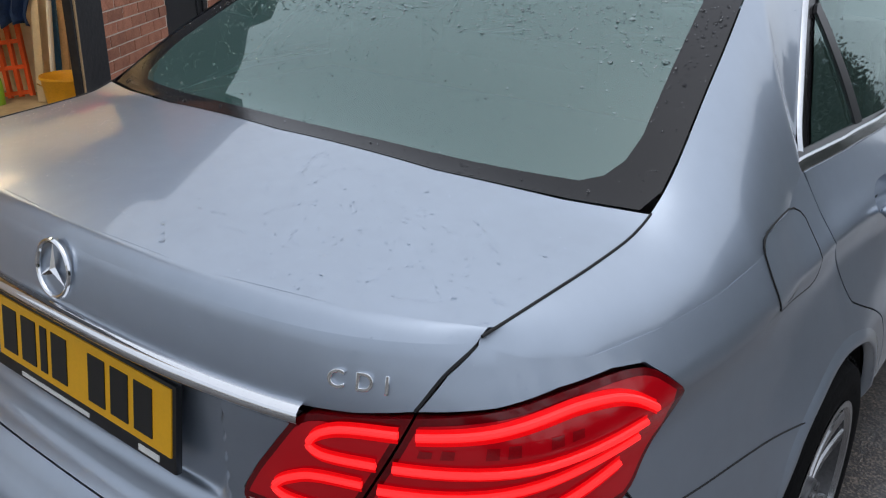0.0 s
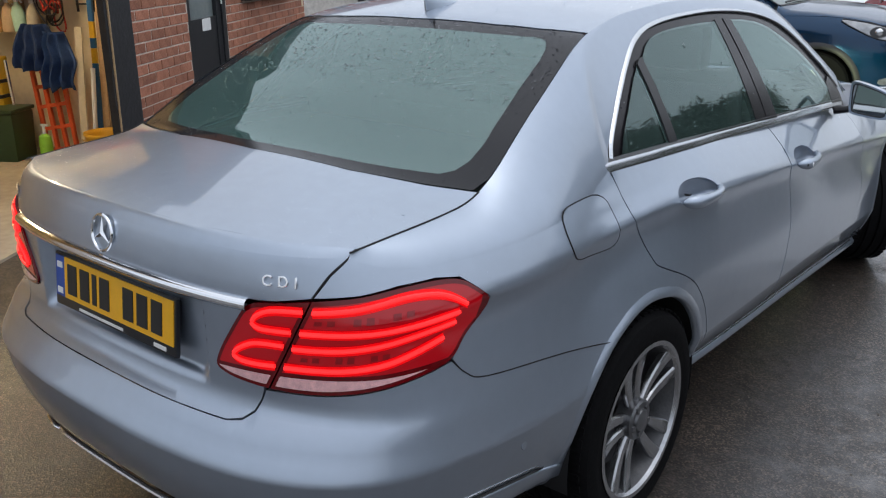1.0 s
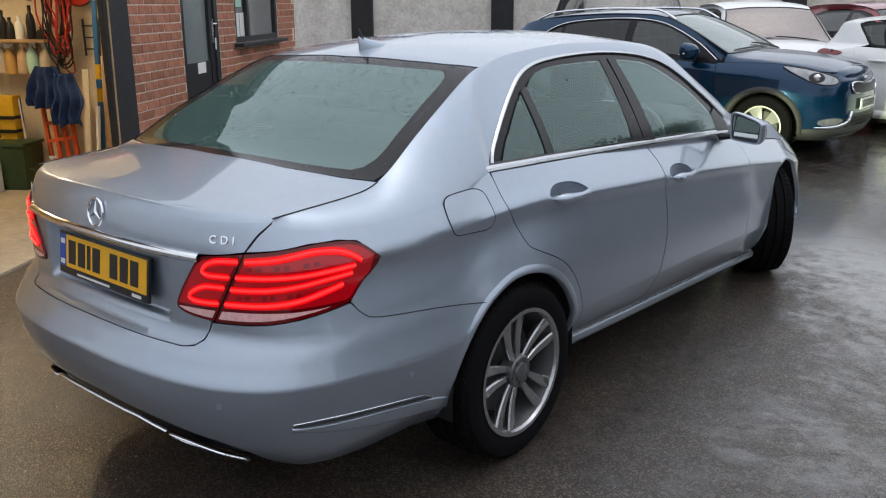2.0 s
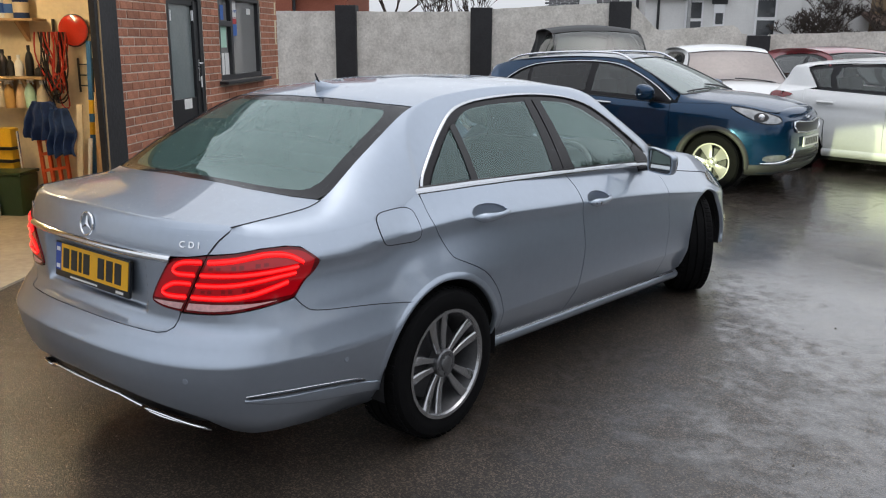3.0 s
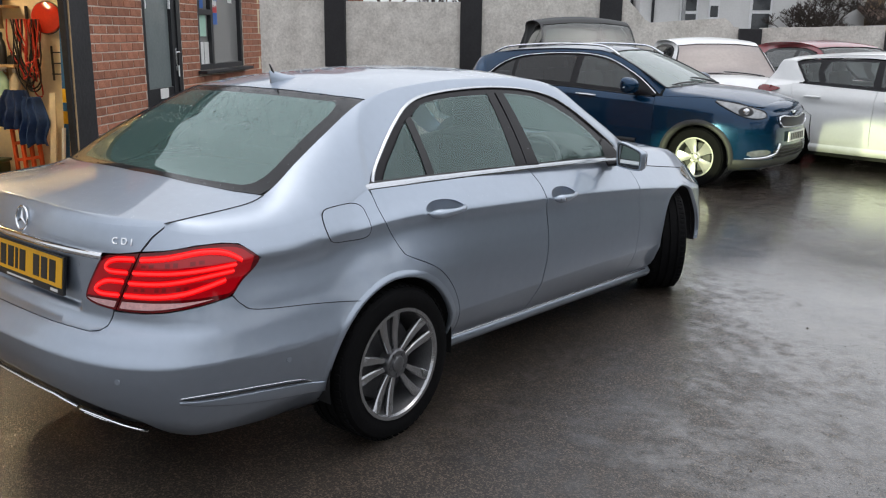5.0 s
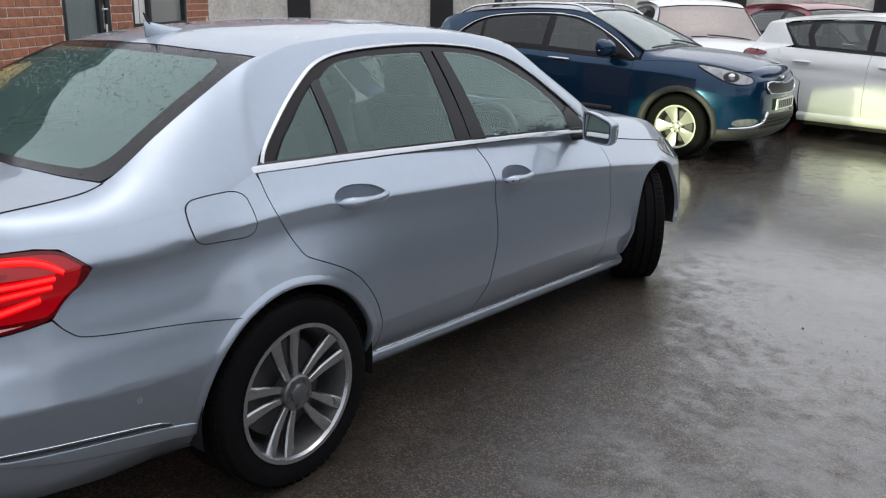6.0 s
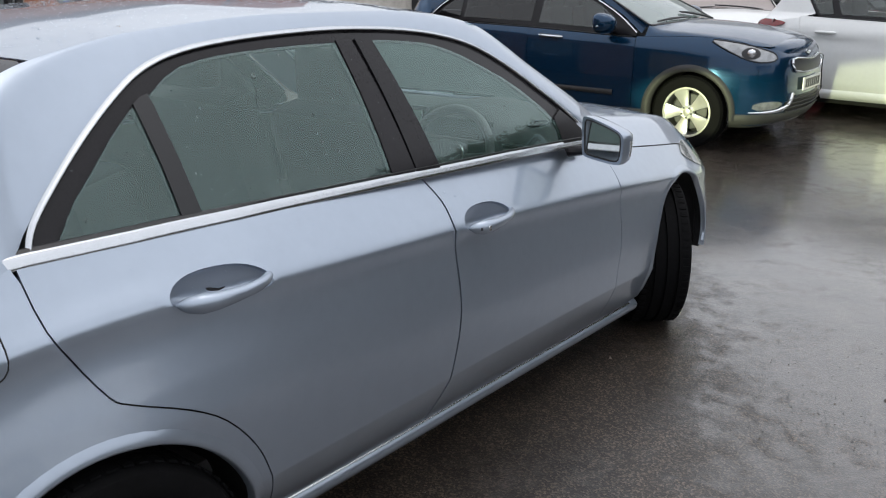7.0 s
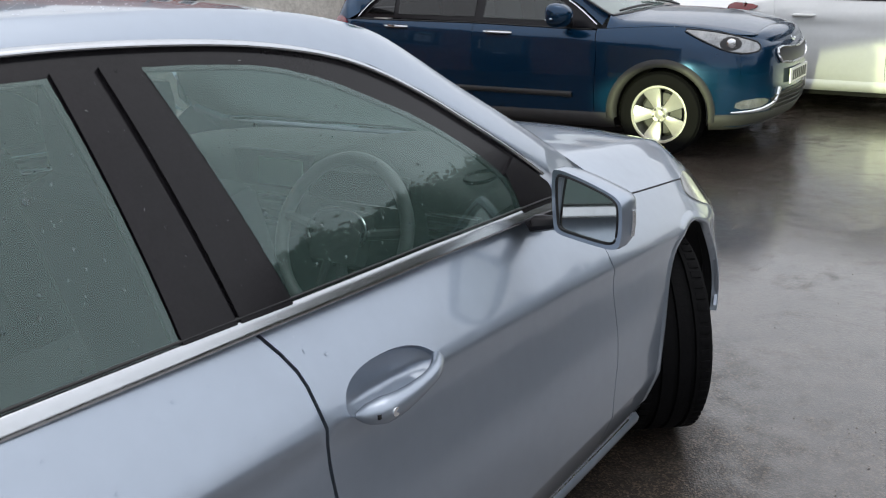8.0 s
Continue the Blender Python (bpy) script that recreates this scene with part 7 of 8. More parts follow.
HATCH_LINES = car_profile(
    2.65, .66, .82, .89, 1.47,
    top=[(-.58, .98), (-.52, 1.03), (-.43, 1.12), (-.34, 1.23), (-.28, 1.335), (-.24, 1.372), (-.1, 1.392), (.2, 1.42), (.6, 1.45), (1.0, 1.465), (1.25, 1.455), (1.55, 1.39), (2.2, 1.04), (2.29, 1.02), (2.65, .98), (3.07, .88), (3.32, .80), (3.41, .71)],
    edge=[(-.58, .52), (-.3, .54), (-.1, .555), (.3, .585), (1.2, .575), (1.55, .565), (2.15, .69), (2.65, .71), (3.07, .68), (3.37, .49)],
    belt=[(-.6, 1.10), (.2, 1.075), (1.1, 1.035), (2.0, 1.0), (3.4, .95)], rt=-.25, rg=-.50, hatch_edge=-.57, mid=1.12,
    rail=[(-.57, "b", -.40, .985), (-.53, "b", -.20, 1.0), (-.48, "b", .02, 1.03), (-.43, "g", .17, 1.072), (-.36, "g", .10, 1.16), (-.28, "g", .02, 1.25), (-.20, "g", -.03, 1.318), (-.06, "g", .06, 1.348), (.15, "g", .2, 1.362), (.5, "g", .5, 1.378), (.9, "g", .9, 1.385), (1.2, "g", 1.2, 1.365), (1.45, "g", 1.44, 1.31), (1.62, "g", 1.60, 1.24), (1.98, "g", 1.85, 1.13), (2.22, "g", 2.03, 1.02)],
    dlo=[(.20, 1.058), (.14, 1.12), (.06, 1.21), (-.01, 1.298), (.08, 1.325), (.25, 1.34), (.5, 1.358), (.9, 1.366), (1.2, 1.345), (1.44, 1.29), (1.60, 1.215), (1.83, 1.11), (1.98, 1.01)],
    panes=(("rear_window_pane", [(.45, 1.068), (.38, 1.20), (.42, 1.325), (.6, 1.338), (1.03, 1.340), (1.05, 1.045)]), ("front_window_pane", [(1.14, 1.045), (1.11, 1.335), (1.22, 1.318), (1.42, 1.268), (1.58, 1.195), (1.80, 1.09), (1.88, 1.02)]),
           ("quarter_window", [(.22, 1.072), (.10, 1.20), (.03, 1.285), (.16, 1.305), (.31, 1.318), (.31, 1.2), (.37, 1.068)])),
    tail=[(-.50, .90), (-.30, .905), (-.08, .975), (-.20, 1.005), (-.45, 1.015)], handles=((.24, .46, .895, .890), (1.24, 1.46, .88, .872)))
parked_car("hatchback_car", "white hatchback car with red tail lamps", pose(-.50, 10.08, 0, 0, 0, -99), WHITE_PAINT, HATCH_LINES, tail_mat=RED_LENS, glass_mat=CLEAR_SIDE)

# ---- cars by the far wall ----
def wall_car(name, label, x, y, turn, paint, lines, **k):
    return parked_car(name, label, in_yard(x, y, 0, 0, 0, turn), paint, car_profile(*lines), **k)


wall_car("van_car", "dark grey tall car parked against the wall", 4.12, 8.95, 180 + 9, GREY_PAINT, (2.75, .90, .85, .97, 1.90, 1.22, .98, 1.16), plate_front=False)
wall_car("small_white_car", "white car with a misted windscreen by the wall", 6.35, 9.15, 180 + 5, WHITE_PAINT, (2.55, .75, .80, 1.02, 1.60, 1.06, .82), screen=MISTED)
wall_car("red_estate_car", "red estate car parked by the wall", 8.1, 9.3, 180 + 18, RED_PAINT, (2.60, .85, .80, .87, 1.58, 1.03, .80), tail_mat=RED_LENS)


# ---- houses beyond the wall ----
def sash(parent, x, y, z, w, h, split=True):
    wn_ = new("window")
    wn_.parent = parent
    slab("window_frame", wn_, (x, y, z), (w, .10, h), UPVC, .01)
    if split:
        slab("pane", wn_, (x, y - .045, z + h * .24), (w * .80, .04, h * .40), HOUSE_GLASS, 0)
        slab("pane", wn_, (x, y - .045, z - h * .24), (w * .80, .04, h * .40), HOUSE_GLASS, 0)
    else:
        slab("pane", wn_, (x, y - .045, z + h * .26), (w * .70, .04, h * .30), UPVC, 0)
        slab("pane", wn_, (x, y - .045, z - h * .14), (w * .70, .04, h * .50), HOUSE_GLASS, 0)
    slab("lintel", wn_, (x, y - .01, z + h * .5 + .11), (w * 1.45, .10, .20), DOOR_GREY, .01)
    slab("window_sill", wn_, (x, y - .06, z - h * .5 - .03), (w * 1.15, .16, .06), UPVC, .01)
    return wn_


def slate_roof(parent, x0, x1, y0, y1, z0, z1):
    """Courses of slates that step up from the eaves."""
    bm = bmesh.new()
    n = 9
    for k in range(n):
        ya, yb = y0 + (y1 - y0) * k / n, y0 + (y1 - y0) * (k + 1.15) / n
        za, zb = z0 + (z1 - z0) * k / n, z0 + (z1 - z0) * (k + 1.15) / n
        w, x = .30, x0 - (.15 if k % 2 else 0)
        while x < x1:
            d = .012 * noise.noise(Vector((x * 5, k * 1.7, 0)))
            v = [bm.verts.new(p) for p in ((x + .006, ya, za + .03 + d), (x + w - .006, ya, za + .03 + d), (x + w - .006, yb, zb + .005), (x + .006, yb, zb + .005), (x + .006, ya, za), (x + w - .006, ya, za))]
            bm.faces.new((v[0], v[1], v[2], v[3]))
            bm.faces.new((v[4], v[5], v[1], v[0]))
            x += w
    r = part("slate_covering", bm, SLATE, parent)
    return tagged(r, kind="stuff")


house = thing("white_house", "white rendered house with sash windows and slate roof", "house", YARD)
slab("wall", house, (9.6, 26.6, 1.55), (5.2, 4.0, 3.10), WHITE_RENDER, .02)
slab("gable_wall", house, (11.8, 27.0, 3.3), (4.4, 4.0, 6.6), WHITE_RENDER, .02)
slate_roof(house, 6.85, 9.75, 24.35, 26.9, 3.13, 4.9)
slab("gutter", house, (8.3, 24.42, 3.12), (3.0, .14, .10), DOOR_GREY, .03)
bm = bmesh.new()
tube(bm, [(6.72, 24.5, 5.0), (6.72, 24.5, 0)], .05, 8)
part("down_pipe", bm, DOOR_GREY, house)
bm = bmesh.new()
tube(bm, [(7.45, 24.55, 3.1), (7.45, 24.55, 0)], .045, 8)
part("down_pipe", bm, DOOR_GREY, house)
sash(house, 8.66, 24.57, 2.36, .60, 1.30)
sash(house, 9.50, 24.57, 2.50, .36, .74, False)
sash(house, 11.05, 24.57, 2.40, .72, 1.40)
bm = bmesh.new()
tube(bm, [(8.40, 24.0, 0), (8.40, 24.0, 8.0)], [.07, .05], 8)
pole = part("telegraph_pole", bm, material("grey_pole", (.35, .36, .36), .6, .3, .1, 10))
pole.matrix_world = YARD
tagged(pole, "grey metal pole in front of the white house", "pole")

cottages = thing("gabled_houses", "pale gabled houses with dark slate roofs", "house", in_yard(0, 0, 0))
for x in (4.9, 6.3):
    bm = bmesh.new()
    P = [(x - .1, 26.0, 0), (x + .55, 26.0, 0), (x + .55, 26.0, 2.9), (x + .22, 26.0, 4.2), (x - .1, 26.0, 2.9)]
    A, B_ = [bm.verts.new(p) for p in P], [bm.verts.new((p[0], 29.0, p[2])) for p in P]
    bm.faces.new(A[::-1])
    for i in range(5):
        bm.faces.new((A[i], A[(i + 1) % 5], B_[(i + 1) % 5], B_[i]))
    bmesh.ops.recalc_face_normals(bm, faces=bm.faces)
    part("gable_wall", bm, WHITE_RENDER, cottages)
slate_roof(cottages, 5.2, 6.35, 25.9, 28.0, 2.75, 4.6)
slate_roof(cottages, 3.7, 4.85, 26.4, 28.0, 2.75, 3.4)
slab("roof_box", cottages, (4.25, 26.3, 2.6), (1.2, .6, .6), SLATE, .02)

brick_far = material("far_brickwork", (0.24, 0.075, 0.045), 0.9, 0, second=(0.36, 0.12, 0.075), scale=22, bump=0.2)
terrace = thing("brick_house", "red brick house rising behind the yard wall", "house", YARD)
slab("wall", terrace, (-6.2, 25.4, 3.5), (5.9, 4.0, 7.0), brick_far, .02)
slab("side_wall", terrace, (-5.6, 23.3, 3.5), (1.0, .5, 7.0), brick_far, .02)
for x in (-4.75, -3.95):
    w_ = new("window")
    w_.parent = terrace
    slab("window_frame", w_, (x, 23.38, 3.9), (.5, .10, 1.5), UPVC, .01)
    slab("pane", w_, (x, 23.32, 3.95), (.38, .04, 1.3), HOUSE_GLASS, 0)
    slab("window_sill", w_, (x, 23.3, 3.12), (.6, .2, .07), UPVC, .01)
bm = bmesh.new()
tube(bm, [(-5.05, 23.15, 0), (-5.05, 23.15, 7)], .06, 8)
part("down_pipe", bm, DOOR_GREY, terrace)
yellow_brick = material("buff_brickwork", (0.26, 0.19, 0.11), 0.9, 0, second=(0.16, 0.11, 0.07), scale=18, bump=0.2)
barn = thing("buff_house", "buff brick house with white windows behind the bushes", "house", YARD)
slab("wall", barn, (17.4, 26.6, 3.0), (5.6, 4.0, 6.0), yellow_brick, .02)
slab("white_wall", barn, (13.9, 26.2, 3.0), (1.6, 2.4, 6.0), WHITE_RENDER, .02)
sash(barn, 15.3, 24.55, 3.1, .5, 1.6)
slab("lean_to_roof", barn, (15.6, 24.2, 2.35), (2.6, 1.6, .12), material("rusty_roof", (.09, .055, .04), .8, 0, .3, 6), .01, rx=18)


# ---- bare trees and bushes ----
def bare_tree(name, label, m, height, spread, seed, levels=5, trunk=.10, up=.75, category="tree"):
    """A leafless tree: a tapered trunk that forks into ever thinner twigs."""
    r = random.Random(seed)
    t = thing(name, label, category, m)
    bt, bc = bmesh.new(), bmesh.new()

    def grow(p, d, length, rad, level):
        n = 3
        pts, q, dd = [Vector(p)], Vector(p), Vector(d)
        for _ in range(n):
            dd = (dd + Vector((r.gauss(0, .16), r.gauss(0, .16), r.gauss(.05, .1)))).normalized()
            q = q + dd * length / n
            pts.append(q.copy())
        rads = [rad * (1 - .35 * i / n) for i in range(n + 1)]
        tube(bt if level <= 1 else bc, pts, rads, 6 if level < 2 else (4 if level < 4 else 3))
        if level >= levels:
            return
        for k in range(r.choice((2, 3, 3, 4)) if level < 3 else r.choice((3, 3, 4))):
            a = r.uniform(0, 2 * math.pi)
            tilt = r.uniform(.25, .95) * spread
            side = Vector((math.cos(a), math.sin(a), 0))
            nd = (dd * (1 - .3 * tilt) + side * tilt + Vector((0, 0, up * .25))).normalized()
            at = pts[r.choice((2, 3, 3))]
            grow(at, nd, length * r.uniform(.55, .82), max(.011, rads[-1] * r.uniform(.5, .72)), level + 1)

    grow((0, 0, 0), (0, 0, 1), height * .34, trunk, 0)
    part("trunk", bt, BARK, t)
    part("crown", bc, BARK, t)
    return t


tree_a = bare_tree("bare_tree", "leafless winter tree behind the yard wall", in_yard(-2.6, 25.5, 0), 6.0, .9, 3, 6, .13)
tree_b = bare_tree("bare_tree", "leafless upright winter tree behind the yard wall", in_yard(-.8, 26.0, 0), 5.6, .55, 8, 6, .09)
copy_thing(tree_b, in_yard(.7, 26.5, 0, 0, 0, 70))
copy_thing(tree_b, in_yard(1.8, 26.2, -.3, 0, 0, 150))
copy_thing(tree_a, in_yard(-4.6, 29.0, 0, 0, 0, 120))
for k, (x, y, s_) in enumerate(((12.4, 23.2, 0), (13.6, 23.6, 80), (14.7, 23.0, 200), (11.9, 23.0, 300), (15.6, 23.4, 20), (13.0, 22.6, 150), (14.1, 22.4, 260))):
    if k == 0:
        bush = bare_tree("bare_bush", "tangle of leafless branches over the yard wall", in_yard(x, y, 0), 4.3, 1.25, 21, 6, .085, .4, "bush")
    else:
        copy_thing(bush, in_yard(x, y, -.1 * k, 0, 0, s_))
# row of trees on the open side of the yard, seen in the side glass
for k, (x, y, a) in enumerate(((17, -9, 0), (18.5, -4.5, 60), (17.5, 0.5, 140), (19, 5, 220), (18, 10, 300), (20, 14, 20))):
    copy_thing(tree_a, pose(x, y, 0, 0, 0, a))
hb = bmesh.new()
rh = random.Random(9)
# hedge out of view, its height set for dark reflections on the saloon
hedge_top = lambda y: 1.7 + 5.6 * min(1, max(0, (y - 8) / 7)) + .9 * min(1, max(0, (y - 18) / 10)) + .3 * math.sin(y * .9) + .2 * math.sin(2.3 * y + 1)
for k in range(46000):
    y = rh.uniform(-16, 42)
    p = Vector((14 + rh.gauss(0, .55), y, (hedge_top(y) + rh.gauss(0, .28)) * rh.random() ** .6))
    d = Vector((rh.gauss(0, 1), rh.gauss(0, 1), rh.gauss(0, 1))).normalized()
    e = d.cross(Vector((.3, .5, .8))).normalized()
    v = [hb.verts.new(p + d * .17), hb.verts.new(p + e * .09), hb.verts.new(p - d * .17), hb.verts.new(p - e * .09)]
    hb.faces.new(v)
# dense twiggy heart of the hedge
core = []
for k in range(117):
    y = -16 + .5 * k
    h = hedge_top(y) - .45 + rh.gauss(0, .18)
    core.append([hb.verts.new((x + rh.gauss(0, .1), y, z)) for x, z in ((13.9, 0), (13.95, h * .5), (14.1, h * .9), (14.4, h), (14.9, h * .5), (14.9, 0))])
for r0, r1 in zip(core, core[1:]):
    for k in range(5):
        hb.faces.new((r0[k], r0[k + 1], r1[k + 1], r1[k]))
hedge = part("hedge", hb, material("hedge_leaf", (0.035, 0.05, 0.022), 0.6, 0, 0.4, 3))
tagged(hedge, "dark evergreen hedge along the open side of the yard", "hedge", kind="stuff")

# ---- things in the garage ----
def coloured(name, color, rough=.45, var=.12):
    return material(name, color, rough, 0, var, 12)


RED_PLASTIC, ORANGE, YELLOW, BLUE, NAVY = coloured("red_plastic", (.45, .03, .015)), coloured("orange_plastic", (.62, .09, .02)), coloured("yellow_plastic", (.72, .42, .02)), coloured("blue_plastic", (.02, .12, .32)), coloured("navy_cloth", (.012, .035, .12), .9, .3)
GREEN_BIN, CREAM, LIME, AMBER, PEACH = coloured("dark_green_plastic", (.03, .06, .025)), coloured("cream_plastic", (.6, .52, .38)), coloured("lime_plastic", (.25, .55, .04)), coloured("amber_liquid", (.55, .33, .10)), coloured("peach_liquid", (.6, .42, .26))
G = lambda x, y, z, rx=0, ry=0, rz=0: in_yard(x, y, z, rx, ry, rz)

for z, x1 in ((1.81, -1.20), (1.275, -1.17)):
    sh = thing("wall_shelf", "wooden wall shelf on brackets in the garage", "shelf", G(0, 0, z))
    slab("board", sh, (-2.0 + (x1 + 2.0) / 2 - .3, .91, 0), (x1 + 2.6, .24, .024), WOOD, .004)
    for xb in (-1.40, -2.0):
        bm = bmesh.new()
        v = [bm.verts.new(p) for p in ((xb - .02, 1.03, -.012), (xb - .02, .84, -.012), (xb - .02, 1.03, -.20), (xb + .02, 1.03, -.012), (xb + .02, .84, -.012), (xb + .02, 1.03, -.20))]
        for f in ((0, 1, 2), (5, 4, 3), (0, 3, 4, 1), (1, 4, 5, 2), (2, 5, 3, 0)):
            bm.faces.new([v[i] for i in f])
        part("bracket", bm, WOOD, sh)


def tin(label, x, z, r, h, mat, band=None, y=.92):
    t = thing("tin", label, "tin", G(x, y, z))
    bm = bmesh.new()
    lathe(bm, [(0, .001), (0, r), (.006, r * 1.03), (.012, r), (h - .012, r), (h - .006, r * 1.03), (h, r * .96), (h, .001)], 20, "Z")
    part("can", bm, mat, t, smooth=True)
    if band:
        bm = bmesh.new()
        lathe(bm, [(h * .25, r * 1.008), (h * .7, r * 1.008)], 20, "Z")
        part("paper_label", bm, band, t, smooth=True)
    return t


tin("white tin with a blue label on a shelf", -1.60, 1.822, .055, .20, PAPER, PAPER_BLUE)
tin("pale blue tin on a shelf", -1.50, 1.822, .045, .19, CREAM, PAPER_BLUE)
tin("dark tin with a pale label on a shelf", -1.38, 1.822, .07, .21, NAVY, CREAM)
tin("cream tin on a shelf", -1.74, 1.822, .05, .17, CREAM, PAPER_GREEN)


def bottle(label, x, z, r, h, mat, cap, trigger=False, y=.92, tilt=0):
    """A bottle with shoulders and neck, and a cap or a spray trigger."""
    b = thing("spray_bottle" if trigger else "bottle", label, "bottle", G(x, y, z, 0, tilt, 0))
    bm = bmesh.new()
    lathe(bm, [(0, .001), (0, r * .95), (.01, r), (h * .52, r), (h * .70, r * .72), (h * .80, r * .34), (h * .86, r * .32), (h * .86, .001)], 18, "Z")
    part("bottle_body", bm, mat, b, smooth=True)
    bm = bmesh.new()
    if trigger:
        box(bm, (0, 0, h * .89), (r * .7, r * .7, h * .08), bevel=.004)
        box(bm, (r * .35, 0, h * .955), (r * 1.6, r * .5, h * .07), bevel=.004)
        box(bm, (r * .8, 0, h * .87), (r * .16, r * .3, h * .13), ry=-18, bevel=.002)
    else:
        lathe(bm, [(h * .85, r * .40), (h, r * .38), (h, .001)], 14, "Z")
    part("trigger" if trigger else "cap", bm, cap, b)
    return b


bottle("black bottle standing on a shelf", -1.62, 1.287, .045, .25, BLACK, BLACK)
bottle("small black bottle on a shelf", -1.55, 1.287, .038, .19, BLACK, DARK)
bottle("white bottle on a shelf", -1.46, 1.287, .042, .20, PAPER, UPVC)
bottle("tall dark bottle on a shelf", -1.35, 1.287, .04, .29, BLACK, BLACK)
bottle("squat dark pot on a shelf", -1.25, 1.287, .055, .11, DARK, BLACK)
for k in range(7):
    bottle("translucent spray bottle hung below the shelf", -1.88 + .105 * k, .985 + .006 * (k % 3), .052, .265, (AMBER, PEACH, CREAM, AMBER, PEACH, PAPER_GREEN if k == 5 else CREAM, CREAM)[k], UPVC, True, .90, 4 * (-1) ** k)
plant = thing("trailing_plant", "small green plant on a shelf", "plant", G(-1.84, .90, 1.83))
bm = bmesh.new()
rg = random.Random(2)
for k in range(90):
    a, rr_ = rg.uniform(0, 6.28), rg.uniform(.02, .13)
    c = Vector((rr_ * math.cos(a), rr_ * .6 * math.sin(a), rg.uniform(.02, .22)))
    d = Vector((rg.gauss(0, 1), rg.gauss(0, 1), rg.gauss(0, .6))).normalized() * .03
    e = d.cross(Vector((0, 0, 1))).normalized() * .012
    bm.faces.new([bm.verts.new(c + q) for q in (d, e, -d, -e)])
part("leaves", bm, material("plant_leaf", (.05, .14, .03), .5, 0, .3, 10), plant)
# red round lid hung on the wall
lid_ob = thing("round_lid", "glossy red round lid hung on the wall", "lid", G(-.90, .97, 1.715))
bm = bmesh.new()
lathe(bm, [(0, .13), (-.012, .145), (-.03, .14), (-.045, .10), (-.052, .03), (-.052, .001)], 36, "Y")
part("dome", bm, material("glossy_red", (.50, .025, .012), .15, 0, .1, 6, coat=1.0), lid_ob, smooth=True)
bm = bmesh.new()
tube(bm, [(.145 * math.cos(a), -.004, .145 * math.sin(a)) for a in np.linspace(0, 6.283, 37)[:-1]], .008, 6, closed=True)
part("rim", bm, BLACK, lid_ob, smooth=True)
# coils of lead hung on a hook
leads = thing("hanging_leads", "tangle of red and black leads hung on a hook", "cable", G(-1.07, .95, 1.70))
for k in range(16):
    bm = bmesh.new()
    w, dp, ph = rg.uniform(.02, .15), rg.uniform(.36, .74), rg.uniform(-.05, .06)
    pts = []
    for i in range(22):
        a = math.pi * i / 21
        pts.append((ph - w * math.cos(a) + .028 * math.sin(4 * a + 1.7 * k), -.02 - .05 * rg.random() * .3 - .03 * (k % 3), .03 * math.sin(a * 2) - dp * math.sin(a) ** .8))
    tube(bm, pts, .0075, 5)
    part("lead", bm, (RED_PLASTIC, BLACK, RED_PLASTIC, DARK)[k % 4], leads, smooth=True)
for x in (-1.12, -1.02, -.94):
    slab("hook", leads, (x + 1.07, .05, .06), (.012, .04, .12), DOOR_GREY, .002)


def cloth(label, x, y, z, w, h, seed, mat):
    """A hung cloth with folds."""
    t = thing("work_jacket", label, "clothing", G(x, y, z))
    bm = bmesh.new()
    nx, nz = 22, 18
    g = []
    for j in range(nz + 1):
        row = []
        for i in range(nx + 1):
            u, v = i / nx - .5, j / nz
            wd = w * (.55 + .45 * math.sin(min(1, v * 1.6) * math.pi / 2))
            fold = .035 * math.sin(u * 22 + seed + 3 * v) * (.3 + v) + .03 * noise.noise(Vector((u * 4 + seed, v * 3, 0)))
            row.append(bm.verts.new((u * wd + .03 * noise.noise(Vector((v * 3, seed, 1))), -.10 - .06 * math.cos(u * 3) + fold, -v * h * (1 + .12 * noise.noise(Vector((u * 5, seed * 2, 0)))))))
        g.append(row)
    for j in range(nz):
        for i in range(nx):
            bm.faces.new((g[j][i], g[j + 1][i], g[j + 1][i + 1], g[j][i + 1]))
    c = part("cloth", bm, mat, t, smooth=True)
    md = c.modifiers.new("thick", "SOLIDIFY")
    md.thickness = .012
    return t


cloth("dark navy work jacket hung in the garage", -1.18, .90, 1.06, .40, .36, 1.0, NAVY)
cloth("blue overalls hung in the garage", -1.02, .88, 1.00, .30, .44, 4.0, coloured("blue_cloth", (.02, .055, .17), .9, .3))
# orange slatted ramp leaning on the wall
ramp_ob = thing("slatted_ramp", "orange plastic slatted ramp leaning on the wall", "ramp", G(-1.08, .78, .02, -9, -9, 0))
for x in (-.13, -.045, .04, .125):
    slab("rail", ramp_ob, (x, 0, .37), (.030, .035, .72), ORANGE, .004)
for z in (.04, .22, .40, .56, .70):
    slab("rung", ramp_ob, (0, 0, z), (.27, .028, .030), ORANGE, .004)
# floor clutter
jack = thing("trolley_jack", "yellow and black trolley jack stood on end", "jack", G(-1.55, .75, 0))
slab("jack_body", jack, (0, 0, .60), (.16, .14, .42), YELLOW, .02)
slab("jack_band", jack, (0, -.02, .62), (.17, .14, .03), BLACK, .006)
slab("jack_band", jack, (0, -.02, .50), (.17, .14, .03), BLACK, .006)
slab("jack_foot", jack, (0, 0, .20), (.22, .20, .38), BLACK, .02)
bm = bmesh.new()
tube(bm, [(.10, 0, .78), (.14, -.03, .30)], .016, 8)
part("jack_handle", bm, SATIN, jack, smooth=True)
drum = thing("blue_drum", "round blue plastic drum in the garage", "drum", G(-1.80, .70, .56))
bm = bmesh.new()
